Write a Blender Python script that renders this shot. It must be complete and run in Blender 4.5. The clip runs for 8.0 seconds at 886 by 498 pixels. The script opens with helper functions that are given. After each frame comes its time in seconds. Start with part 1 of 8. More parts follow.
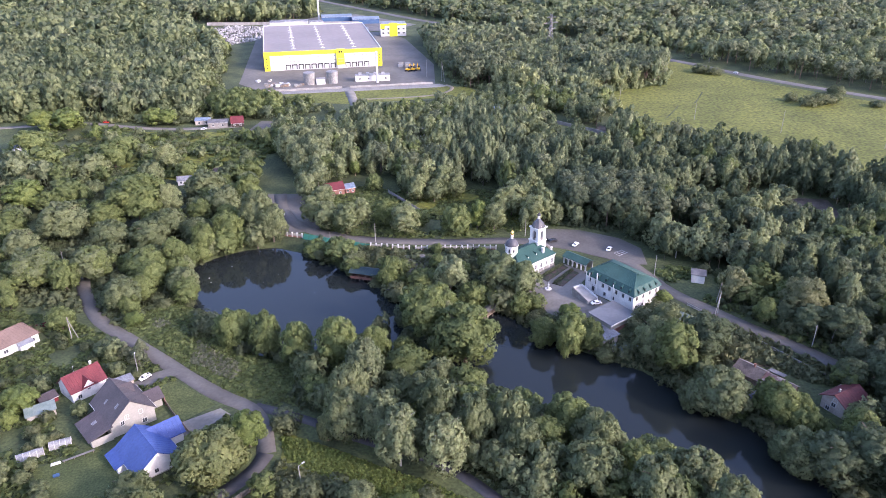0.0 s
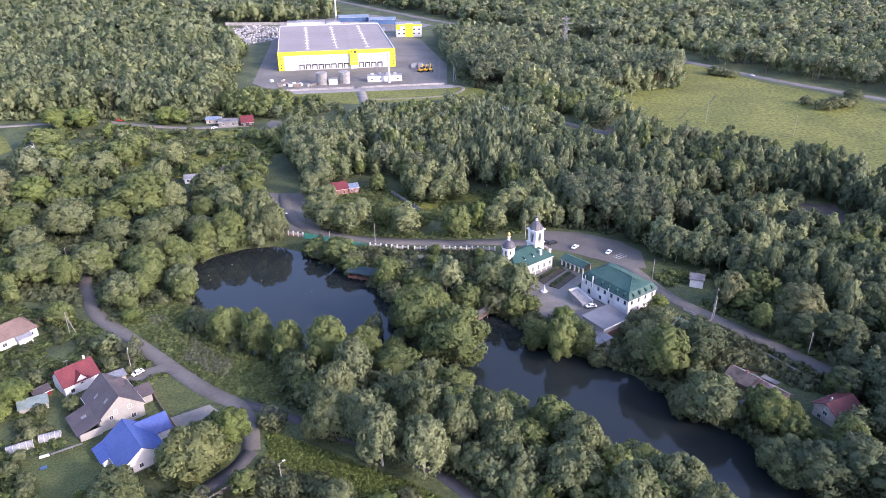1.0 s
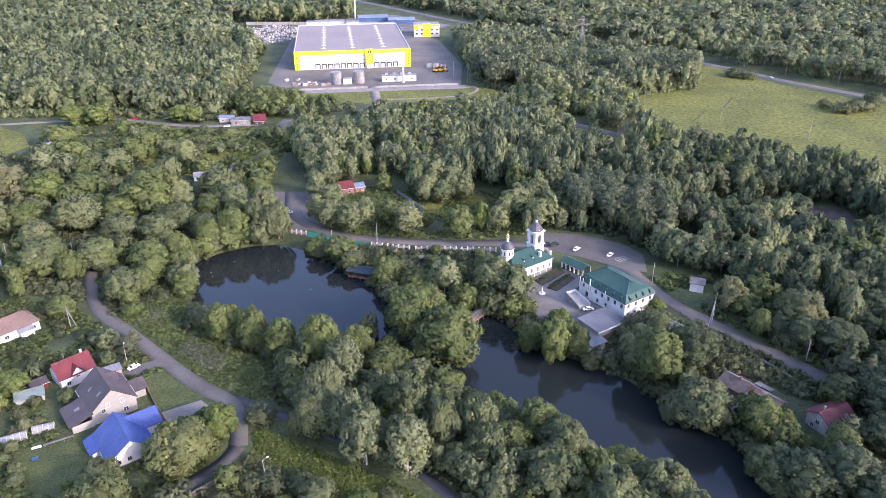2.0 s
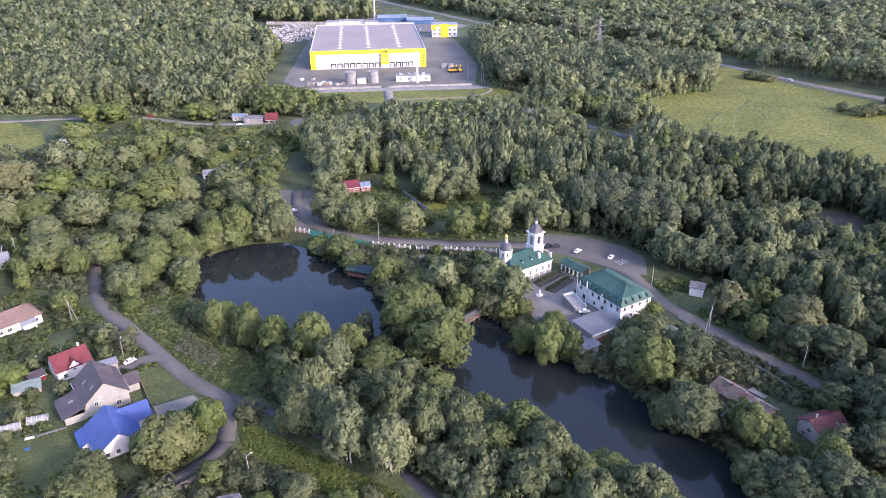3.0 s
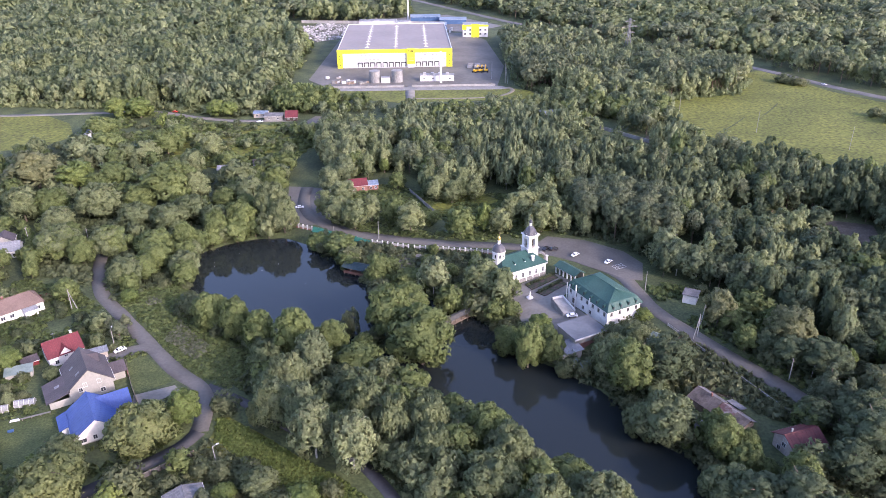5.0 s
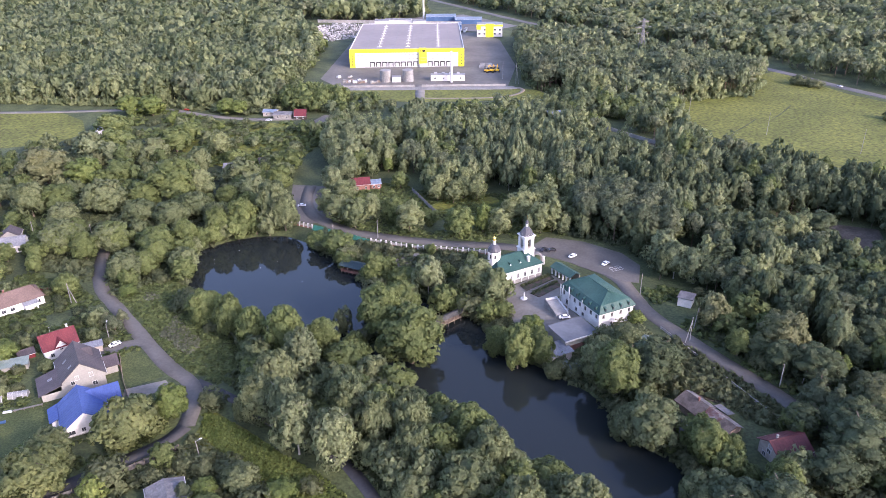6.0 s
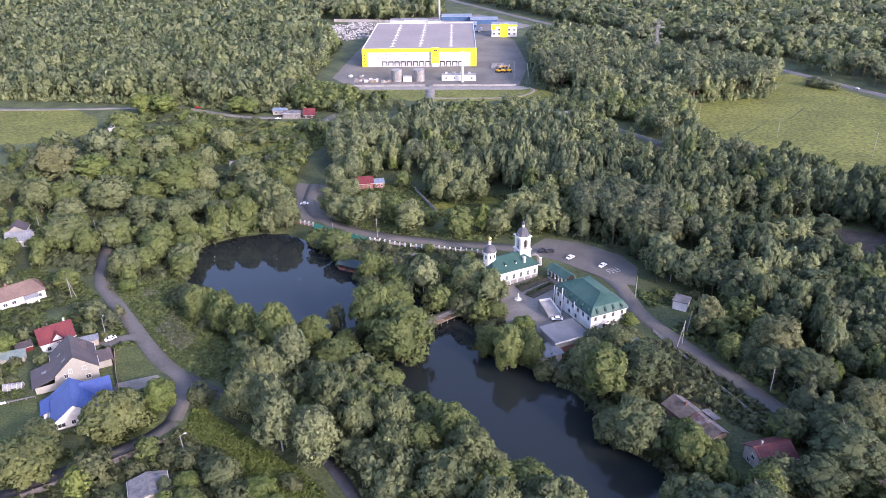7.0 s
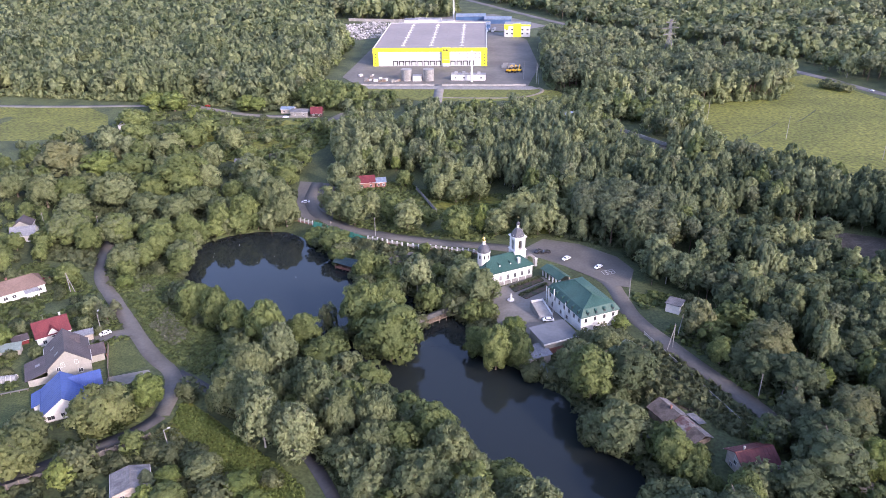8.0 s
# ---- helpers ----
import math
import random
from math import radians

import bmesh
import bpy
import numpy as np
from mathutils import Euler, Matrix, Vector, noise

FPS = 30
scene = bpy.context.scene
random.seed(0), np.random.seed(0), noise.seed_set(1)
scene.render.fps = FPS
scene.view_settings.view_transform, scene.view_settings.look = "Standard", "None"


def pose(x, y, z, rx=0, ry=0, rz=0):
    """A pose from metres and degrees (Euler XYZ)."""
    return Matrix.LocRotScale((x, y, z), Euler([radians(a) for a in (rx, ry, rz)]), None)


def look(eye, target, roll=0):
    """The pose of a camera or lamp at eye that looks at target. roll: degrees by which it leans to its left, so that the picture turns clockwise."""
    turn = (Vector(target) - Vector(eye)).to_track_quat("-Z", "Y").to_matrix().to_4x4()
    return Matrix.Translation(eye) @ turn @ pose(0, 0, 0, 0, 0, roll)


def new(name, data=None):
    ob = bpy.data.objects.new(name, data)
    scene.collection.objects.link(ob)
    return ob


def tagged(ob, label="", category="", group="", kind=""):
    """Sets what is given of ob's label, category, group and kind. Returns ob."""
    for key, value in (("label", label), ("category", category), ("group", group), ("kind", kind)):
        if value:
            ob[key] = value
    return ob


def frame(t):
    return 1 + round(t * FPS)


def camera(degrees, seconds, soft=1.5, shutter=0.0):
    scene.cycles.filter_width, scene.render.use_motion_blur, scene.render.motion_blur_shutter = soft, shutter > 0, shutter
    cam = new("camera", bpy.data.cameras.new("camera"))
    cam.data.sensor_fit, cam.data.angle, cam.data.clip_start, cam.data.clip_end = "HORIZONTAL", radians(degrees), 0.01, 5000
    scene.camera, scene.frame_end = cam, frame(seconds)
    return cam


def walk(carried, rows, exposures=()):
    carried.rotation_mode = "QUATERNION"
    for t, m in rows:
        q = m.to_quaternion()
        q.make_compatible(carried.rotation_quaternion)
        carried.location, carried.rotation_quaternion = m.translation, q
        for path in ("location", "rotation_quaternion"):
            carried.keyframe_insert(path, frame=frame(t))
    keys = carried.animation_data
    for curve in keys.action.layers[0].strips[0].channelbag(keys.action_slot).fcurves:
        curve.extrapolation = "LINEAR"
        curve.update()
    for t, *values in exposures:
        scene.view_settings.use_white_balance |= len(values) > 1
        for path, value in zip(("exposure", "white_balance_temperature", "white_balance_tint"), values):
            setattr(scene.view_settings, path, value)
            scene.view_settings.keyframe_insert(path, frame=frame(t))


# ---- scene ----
cam = camera(62.2, 8.0, soft=0.6)
METRES, EYE, TILT, LEAN, TURN = 80.0, 141.0, -26.0, 0.0, 0.0
ROWS = [
    (0.0, 0.0, 0.0, 0.0, 0.0, 0.0, -0.0),
    (0.5, 0.0631, 0.0013, 0.0005, 0.87, 0.03, -0.37),
    (1.0, 0.1253, 0.0031, 0.0018, 1.75, 0.04, -0.74),
    (1.5, 0.1871, 0.0053, 0.0035, 2.68, 0.03, -1.14),
    (3.0, 0.3752, 0.019, 0.009, 5.56, -0.03, -2.35),
    (3.5, 0.437, 0.0245, 0.0122, 6.43, -0.07, -2.73),
    (4.0, 0.4989, 0.0309, 0.0155, 7.3, -0.11, -3.11),
    (4.5, 0.5608, 0.0379, 0.0195, 8.18, -0.17, -3.48),
    (6.0, 0.7461, 0.0668, 0.0324, 10.71, -0.38, -4.53),
    (6.5, 0.8074, 0.0781, 0.0373, 11.56, -0.45, -4.88),
    (7.0, 0.8683, 0.0902, 0.0428, 12.4, -0.54, -5.23),
    (7.5, 0.929, 0.1034, 0.0485, 13.19, -0.62, -5.55),
    (8.0, 0.9891, 0.1173, 0.0545, 13.98, -0.72, -5.87),
]
walk(cam, [(t, pose(0, 0, EYE, TILT, LEAN, TURN) @ pose(METRES * x, METRES * y, METRES * z, 90 + pitch, roll, yaw)) for t, x, y, z, yaw, pitch, roll in ROWS], exposures=[(0.0, 2.07, 5880, 33), (8.0, 1.95, 5930, 33)])

# ---- world, sun, exposure ----
SUN_AZ, SUN_EL = radians(122.0), radians(24.5)
world = bpy.data.worlds.new("sky")
scene.world = world
world.use_nodes = True
sky = world.node_tree.nodes.new("ShaderNodeTexSky")
sky.sky_type = "NISHITA"
sky.sun_disc = False
sky.sun_elevation, sky.sun_rotation = SUN_EL, SUN_AZ
sky.air_density, sky.dust_density, sky.ozone_density = 1.0, 2.0, 1.0
world.node_tree.links.new(sky.outputs[0], world.node_tree.nodes["Background"].inputs[0])
world.node_tree.nodes["Background"].inputs[1].default_value = 0.15
sun_data = bpy.data.lights.new("sun", "SUN")
sun_data.energy, sun_data.angle, sun_data.color = 1.18, radians(4.0), (1.0, 0.9, 0.74)
sun = new("sun", sun_data)
sun_way = Vector((math.sin(SUN_AZ) * math.cos(SUN_EL), math.cos(SUN_AZ) * math.cos(SUN_EL), math.sin(SUN_EL)))
sun.matrix_basis = look(Vector((0, 200, 0)) + sun_way * 900, (0, 200, 0))

# ---- materials ----
MATS = {}


def mat(name, c1, c2=None, scale=0.3, rough=0.85, bump=0.0, fine=8.0, metal=0.0, vary=0.0, spec=0.3, lo=0.38, hi=0.62, fine_amount=0.25):
    """A surface with two scales of variation: broad patches of c1 and c2, and fine grain."""
    if name in MATS:
        return MATS[name]
    m = bpy.data.materials.new(name)
    m.use_nodes = True
    nt = m.node_tree
    n, link = nt.nodes, nt.links.new
    bsdf = n["Principled BSDF"]
    geo = n.new("ShaderNodeNewGeometry")
    broad = n.new("ShaderNodeTexNoise")
    broad.inputs["Scale"].default_value, broad.inputs["Detail"].default_value = scale, 6
    link(geo.outputs["Position"], broad.inputs["Vector"])
    ramp = n.new("ShaderNodeMapRange")
    ramp.inputs[1].default_value, ramp.inputs[2].default_value = lo, hi
    link(broad.outputs[0], ramp.inputs[0])
    mix = n.new("ShaderNodeMix")
    mix.data_type = "RGBA"
    mix.inputs[6].default_value = (*c1, 1)
    mix.inputs[7].default_value = (*(c2 or c1), 1)
    link(ramp.outputs[0], mix.inputs[0])
    grain = n.new("ShaderNodeTexNoise")
    grain.inputs["Scale"].default_value, grain.inputs["Detail"].default_value = scale * fine, 4
    link(geo.outputs["Position"], grain.inputs["Vector"])
    gr = n.new("ShaderNodeMapRange")
    gr.inputs[1].default_value, gr.inputs[2].default_value = 0.3, 0.7
    gr.inputs[3].default_value, gr.inputs[4].default_value = 1 - fine_amount, 1 + fine_amount
    link(grain.outputs[0], gr.inputs[0])
    hsv = n.new("ShaderNodeHueSaturation")
    link(mix.outputs[2], hsv.inputs["Color"])
    if vary:
        info = n.new("ShaderNodeObjectInfo")
        rr = n.new("ShaderNodeMapRange")
        rr.inputs[3].default_value, rr.inputs[4].default_value = 1 - vary, 1 + vary
        link(info.outputs["Random"], rr.inputs[0])
        mul = n.new("ShaderNodeMath")
        mul.operation = "MULTIPLY"
        link(gr.outputs[0], mul.inputs[0])
        link(rr.outputs[0], mul.inputs[1])
        link(mul.outputs[0], hsv.inputs["Value"])
    else:
        link(gr.outputs[0], hsv.inputs["Value"])
    link(hsv.outputs[0], bsdf.inputs["Base Color"])
    bsdf.inputs["Roughness"].default_value = rough
    bsdf.inputs["Metallic"].default_value = metal
    bsdf.inputs["Specular IOR Level"].default_value = spec
    if bump:
        b = n.new("ShaderNodeBump")
        b.inputs["Strength"].default_value, b.inputs["Distance"].default_value = 0.6, bump
        link(grain.outputs[0], b.inputs["Height"])
        link(b.outputs[0], bsdf.inputs["Normal"])
    MATS[name] = m
    return m


def leaf_mat(name, c1, c2, scale=0.09):
    """Foliage: tint by broad patches, by object and by leaf clump, with light passing through."""
    if name in MATS:
        return MATS[name]
    m = bpy.data.materials.new(name)
    m.use_nodes = True
    nt = m.node_tree
    n, link = nt.nodes, nt.links.new
    bsdf, out = n["Principled BSDF"], n["Material Output"]
    geo, info = n.new("ShaderNodeNewGeometry"), n.new("ShaderNodeObjectInfo")
    broad = n.new("ShaderNodeTexNoise")
    broad.inputs["Scale"].default_value, broad.inputs["Detail"].default_value = scale, 2
    link(geo.outputs["Position"], broad.inputs["Vector"])
    add = n.new("ShaderNodeMath")
    add.operation = "MULTIPLY_ADD"
    add.inputs[1].default_value = 0.35
    link(info.outputs["Random"], add.inputs[0])
    link(broad.outputs[0], add.inputs[2])
    tint = n.new("ShaderNodeAttribute")
    tint.attribute_name = "tint"
    shift = n.new("ShaderNodeMath")
    shift.operation = "MULTIPLY_ADD"
    shift.inputs[1].default_value = 0.28
    link(tint.outputs["Fac"], shift.inputs[0])
    link(add.outputs[0], shift.inputs[2])
    ramp = n.new("ShaderNodeMapRange")
    ramp.inputs[1].default_value, ramp.inputs[2].default_value = 0.45, 0.9
    link(shift.outputs[0], ramp.inputs[0])
    mix = n.new("ShaderNodeMix")
    mix.data_type = "RGBA"
    mix.inputs[6].default_value, mix.inputs[7].default_value = (*c1, 1), (*c2, 1)
    link(ramp.outputs[0], mix.inputs[0])
    isl = n.new("ShaderNodeMapRange")
    isl.inputs[3].default_value, isl.inputs[4].default_value = 1.1, 1.3
    link(geo.outputs["Random Per Island"], isl.inputs[0])
    hsv = n.new("ShaderNodeHueSaturation")
    link(mix.outputs[2], hsv.inputs["Color"])
    fine = n.new("ShaderNodeTexNoise")
    fine.inputs["Scale"].default_value, fine.inputs["Detail"].default_value = 0.95, 5
    fine.inputs["Roughness"].default_value = 0.78
    link(geo.outputs["Position"], fine.inputs["Vector"])
    leafy = n.new("ShaderNodeMapRange")
    leafy.inputs[1].default_value, leafy.inputs[2].default_value = 0.32, 0.68
    leafy.inputs[3].default_value, leafy.inputs[4].default_value = 0.58, 1.44
    link(fine.outputs[0], leafy.inputs[0])
    both = n.new("ShaderNodeMath")
    both.operation = "MULTIPLY"
    link(isl.outputs[0], both.inputs[0])
    link(leafy.outputs[0], both.inputs[1])
    link(both.outputs[0], hsv.inputs["Value"])
    bump = n.new("ShaderNodeBump")
    bump.inputs["Strength"].default_value, bump.inputs["Distance"].default_value = 0.9, 0.6
    link(fine.outputs[0], bump.inputs["Height"])
    link(bump.outputs[0], bsdf.inputs["Normal"])
    link(hsv.outputs[0], bsdf.inputs["Base Color"])
    bsdf.inputs["Roughness"].default_value = 0.6
    bsdf.inputs["Specular IOR Level"].default_value = 0.25
    tr = n.new("ShaderNodeBsdfTranslucent")
    link(hsv.outputs[0], tr.inputs["Color"])
    ms = n.new("ShaderNodeMixShader")
    ms.inputs[0].default_value = 0.45
    link(bsdf.outputs[0], ms.inputs[1])
    link(tr.outputs[0], ms.inputs[2])
    link(ms.outputs[0], out.inputs["Surface"])
    MATS[name] = m
    return m


def water_mat():
    m = bpy.data.materials.new("pond_water")
    m.use_nodes = True
    nt = m.node_tree
    n, link = nt.nodes, nt.links.new
    bsdf = n["Principled BSDF"]
    bsdf.inputs["Base Color"].default_value = (0.014, 0.018, 0.018, 1)
    bsdf.inputs["Roughness"].default_value = 0.04
    bsdf.inputs["IOR"].default_value = 1.33
    geo, tex, b = n.new("ShaderNodeNewGeometry"), n.new("ShaderNodeTexNoise"), n.new("ShaderNodeBump")
    tex.inputs["Scale"].default_value, tex.inputs["Detail"].default_value = 0.9, 3
    link(geo.outputs["Position"], tex.inputs["Vector"])
    b.inputs["Strength"].default_value, b.inputs["Distance"].default_value = 0.10, 0.05
    link(tex.outputs[0], b.inputs["Height"])
    link(b.outputs[0], bsdf.inputs["Normal"])
    return m


def glass_mat():
    return mat("window_glass", (0.03, 0.035, 0.04), (0.05, 0.055, 0.06), 0.5, rough=0.08, spec=0.6)


M_GRASS = mat("rough_grass", (0.038, 0.05, 0.02), (0.07, 0.086, 0.032), 0.08, bump=0.25, fine=14, fine_amount=0.4)
M_FIELD = mat("meadow_grass", (0.084, 0.094, 0.015), (0.122, 0.128, 0.023), 0.035, bump=0.5, fine=14, fine_amount=0.5)
M_LAWN = mat("dull_lawn", (0.05, 0.064, 0.018), (0.076, 0.09, 0.027), 0.15, bump=0.2, fine=12, fine_amount=0.4)
M_ASPHALT = mat("worn_asphalt", (0.09, 0.084, 0.074), (0.122, 0.113, 0.1), 0.07, bump=0.01, fine=16, fine_amount=0.1)
M_PAVING = mat("light_paving", (0.14, 0.13, 0.111), (0.19, 0.176, 0.151), 0.12, fine=8, fine_amount=0.1)
M_DIRT = mat("bare_soil", (0.06, 0.048, 0.035), (0.105, 0.086, 0.064), 0.15, bump=0.05)
M_CONCRETE = mat("grey_concrete", (0.22, 0.214, 0.2), (0.3, 0.29, 0.272), 0.25, fine_amount=0.12)
M_WHITE = mat("white_plaster", (0.50, 0.49, 0.475), (0.60, 0.59, 0.57), 0.25, fine_amount=0.06)
M_CREAM = mat("cream_plaster", (0.25, 0.24, 0.21), (0.3, 0.286, 0.252), 0.25, fine_amount=0.08)
M_GREEN_ROOF = mat("green_metal_roof", (0.021, 0.06, 0.05), (0.03, 0.075, 0.062), 0.2, rough=0.55, fine_amount=0.12)
M_BLUE_ROOF = mat("blue_metal_roof", (0.035, 0.062, 0.19), (0.045, 0.076, 0.22), 0.2, rough=0.5, fine_amount=0.1)
M_RED_ROOF = mat("red_metal_roof", (0.095, 0.018, 0.022), (0.125, 0.026, 0.029), 0.25, rough=0.6, fine_amount=0.15)
M_BROWN_ROOF = mat("brown_metal_roof", (0.052, 0.043, 0.046), (0.068, 0.056, 0.058), 0.25, rough=0.6, fine_amount=0.12)
M_TAN_ROOF = mat("tan_tile_roof", (0.115, 0.08, 0.066), (0.15, 0.104, 0.086), 0.3, rough=0.8, fine_amount=0.15)
M_GREY_ROOF = mat("grey_sheet_roof", (0.15, 0.155, 0.165), (0.215, 0.217, 0.225), 0.25, rough=0.55)
M_WH_ROOF = mat("warehouse_membrane", (0.205, 0.178, 0.166), (0.23, 0.20, 0.186), 0.03, rough=0.8, fine_amount=0.05)
M_YELLOW = mat("yellow_cladding", (0.85, 0.80, 0.01), (0.9, 0.85, 0.02), 0.1, rough=0.5, fine_amount=0.05)
M_WHITE_PANEL = mat("white_cladding", (0.45, 0.45, 0.445), (0.52, 0.52, 0.51), 0.1, rough=0.5, fine_amount=0.05)
M_DARK = mat("dark_rubber", (0.02, 0.02, 0.022), (0.035, 0.035, 0.035), 0.5)
M_STEEL = mat("galvanised_steel", (0.30, 0.305, 0.31), (0.38, 0.38, 0.38), 0.3, rough=0.5, metal=0.3)
M_WOOD = mat("weathered_wood", (0.16, 0.12, 0.09), (0.27, 0.21, 0.16), 0.6, bump=0.01)
M_LATTICE = mat("weathered_steel", (0.16, 0.16, 0.165), (0.22, 0.22, 0.22), 0.3, rough=0.6, metal=0.3)
M_BARK = mat("bark", (0.10, 0.075, 0.055), (0.2, 0.16, 0.12), 0.8, bump=0.02)
M_BIRCH_BARK = mat("birch_bark", (0.25, 0.24, 0.22), (0.42, 0.41, 0.38), 1.2)
M_PINE_BARK = mat("pine_bark", (0.10, 0.07, 0.052), (0.15, 0.105, 0.075), 0.8)
M_BRICK = mat("red_brick", (0.18, 0.085, 0.068), (0.25, 0.13, 0.10), 0.6)
M_GOLD = mat("gilded_metal", (0.75, 0.5, 0.15), (0.85, 0.6, 0.2), 0.5, rough=0.25, metal=1.0, fine_amount=0.05)
M_DOME = mat("dark_grey_dome", (0.05, 0.05, 0.058), (0.075, 0.075, 0.085), 0.4, rough=0.45, fine_amount=0.1)
M_GLASS = glass_mat()
M_CARWHITE = mat("white_car_paint", (0.78, 0.78, 0.78), None, 0.5, rough=0.25, spec=0.6, fine_amount=0.02)
M_CARDARK = mat("dark_car_paint", (0.03, 0.03, 0.035), None, 0.5, rough=0.25, spec=0.6, fine_amount=0.02)
M_CARRED = mat("red_paint", (0.5, 0.05, 0.03), None, 0.5, rough=0.35, fine_amount=0.05)
M_BLUE = mat("blue_paint", (0.04, 0.085, 0.17), (0.055, 0.105, 0.2), 0.2, rough=0.5, fine_amount=0.1)
M_MAROON = mat("maroon_sheet", (0.10, 0.014, 0.018), (0.13, 0.02, 0.022), 0.4, rough=0.55)
L_WILLOW = leaf_mat("willow_leaves", (0.122, 0.149, 0.069), (0.174, 0.199, 0.097))
L_LINDEN = leaf_mat("linden_leaves", (0.103, 0.131, 0.047), (0.157, 0.190, 0.067))
L_BIRCH = leaf_mat("birch_leaves", (0.149, 0.179, 0.094), (0.209, 0.238, 0.121))
L_ASPEN = leaf_mat("aspen_leaves", (0.130, 0.158, 0.073), (0.199, 0.224, 0.105))
L_PINE = leaf_mat("pine_needles", (0.088, 0.114, 0.065), (0.141, 0.159, 0.089))
L_YELLOW = leaf_mat("yellow_green_leaves", (0.125, 0.165, 0.05), (0.168, 0.205, 0.06))
L_SHRUB = leaf_mat("shrub_leaves", (0.080, 0.099, 0.048), (0.137, 0.151, 0.073))
L_OCHRE = leaf_mat("ochre_leaves", (0.112, 0.126, 0.062), (0.156, 0.166, 0.08))
L_DARKLEAF = leaf_mat("dark_green_leaves", (0.071, 0.094, 0.048), (0.104, 0.130, 0.066))
L_MAPLE = leaf_mat("maple_leaves", (0.122, 0.144, 0.056), (0.168, 0.189, 0.076))

# ---- terrain ----
# Dark asphalt of the lane; on the path it stands for tree shade.
M_ASPHALT_DARK = mat("lane_and_shade_asphalt", (0.05, 0.048, 0.048), (0.072, 0.069, 0.068), 0.12, bump=0.01, fine=12, fine_amount=0.1)
M_YARD = mat("dusty_yard_asphalt", (0.105, 0.097, 0.084), (0.145, 0.134, 0.117), 0.04, fine=10, fine_amount=0.1)
M_ASPHALT_PALE = mat("sunbleached_asphalt", (0.115, 0.108, 0.102), (0.15, 0.142, 0.134), 0.1, fine=10, fine_amount=0.1)
POND = [(-104, 258), (-103, 270), (-96, 279), (-86, 286), (-74, 289), (-62, 284), (-57, 279), (-45, 272), (-38, 267), (-28, 260),
        (-18, 254), (-15, 240), (-17, 225), (-20, 212), (-32, 203), (-48, 202), (-66, 209), (-80, 221), (-94, 241)]
CHANNEL = [(-17, 250), (-17, 238), (13, 226), (22, 233), (5, 243)]
RIVER = [(12, 227), (22, 234), (32, 222), (42, 211), (52, 205), (64, 197), (77, 182), (90, 168), (97, 152), (106, 130), (122, 80),
         (90, 80), (74, 125), (54, 153), (33, 167), (14, 180), (2, 190), (10, 205), (12, 218)]

NARROWS = [(-36, 207), (-25, 206), (-15, 198.5), (-7, 191.5), (2, 187), (10, 192), (12, 206), (4, 201), (-6, 205), (-13.5, 212), (-15.5, 224), (-26, 218)]


def poly_distance(x, y, poly):
    """Signed distance to a polygon's edge, negative inside."""
    x, y = np.asarray(x, float), np.asarray(y, float)
    best = np.full(x.shape, 1e9)
    inside = np.zeros(x.shape, bool)
    for (ax, ay), (bx, by) in zip(poly, poly[1:] + poly[:1]):
        ex, ey = bx - ax, by - ay
        k = np.clip(((x - ax) * ex + (y - ay) * ey) / (ex * ex + ey * ey), 0, 1)
        best = np.minimum(best, (x - ax - k * ex) ** 2 + (y - ay - k * ey) ** 2)
        if ay != by:
            cross = (ay > y) != (by > y)
            inside ^= cross & (x < ex * (y - ay) / ey + ax)
    d = np.sqrt(best)
    return np.where(inside, -d, d)


def line_distance(x, y, pts):
    x, y = np.asarray(x, float), np.asarray(y, float)
    best = np.full(x.shape, 1e9)
    for (ax, ay), (bx, by) in zip(pts, pts[1:]):
        ex, ey = bx - ax, by - ay
        k = np.clip(((x - ax) * ex + (y - ay) * ey) / (ex * ex + ey * ey), 0, 1)
        best = np.minimum(best, (x - ax - k * ex) ** 2 + (y - ay - k * ey) ** 2)
    return np.sqrt(best)


def smooth(a, b, v):
    k = np.clip((np.asarray(v, float) - a) / (b - a), 0, 1)
    return k * k * (3 - 2 * k)


def water_distance(x, y):
    return np.minimum.reduce([poly_distance(x, y, p) for p in (POND, RIVER, CHANNEL, NARROWS)])


def dry_land(x, y):
    """Height of the land without the ponds' basins."""
    x, y = np.asarray(x, float), np.asarray(y, float)
    z = 3.1 + 0.8 * smooth(190, 140, y) * smooth(40, -40, x) + 3.3 * smooth(0, 75, x)
    z = z + (6.4 - z) * smooth(330, 470, y)
    return z + 0.35 * np.sin(x * 0.045 + 1.3) * np.sin(y * 0.05) * smooth(480, 380, y)


def land(x, y):
    d = water_distance(x, y)
    dry = dry_land(x, y)
    return -1.5 + 3.7 * smooth(-2.0, 6.0, d) + (dry - 2.2) * smooth(1.0, 24.0, d)


def gz(x, y):
    return float(land(np.array([x]), np.array([y]))[0])


def fast_mesh(name, verts, faces):
    """A mesh from arrays of vertices and of equal-sided faces."""
    verts, faces = np.asarray(verts, np.float32), np.asarray(faces, np.int32)
    me = bpy.data.meshes.new(name)
    k = faces.shape[1]
    me.vertices.add(len(verts))
    me.vertices.foreach_set("co", verts.ravel())
    me.loops.add(faces.size)
    me.loops.foreach_set("vertex_index", faces.ravel())
    me.polygons.add(len(faces))
    me.polygons.foreach_set("loop_start", np.arange(0, faces.size, k, dtype=np.int32))
    me.update(calc_edges=True)
    return me


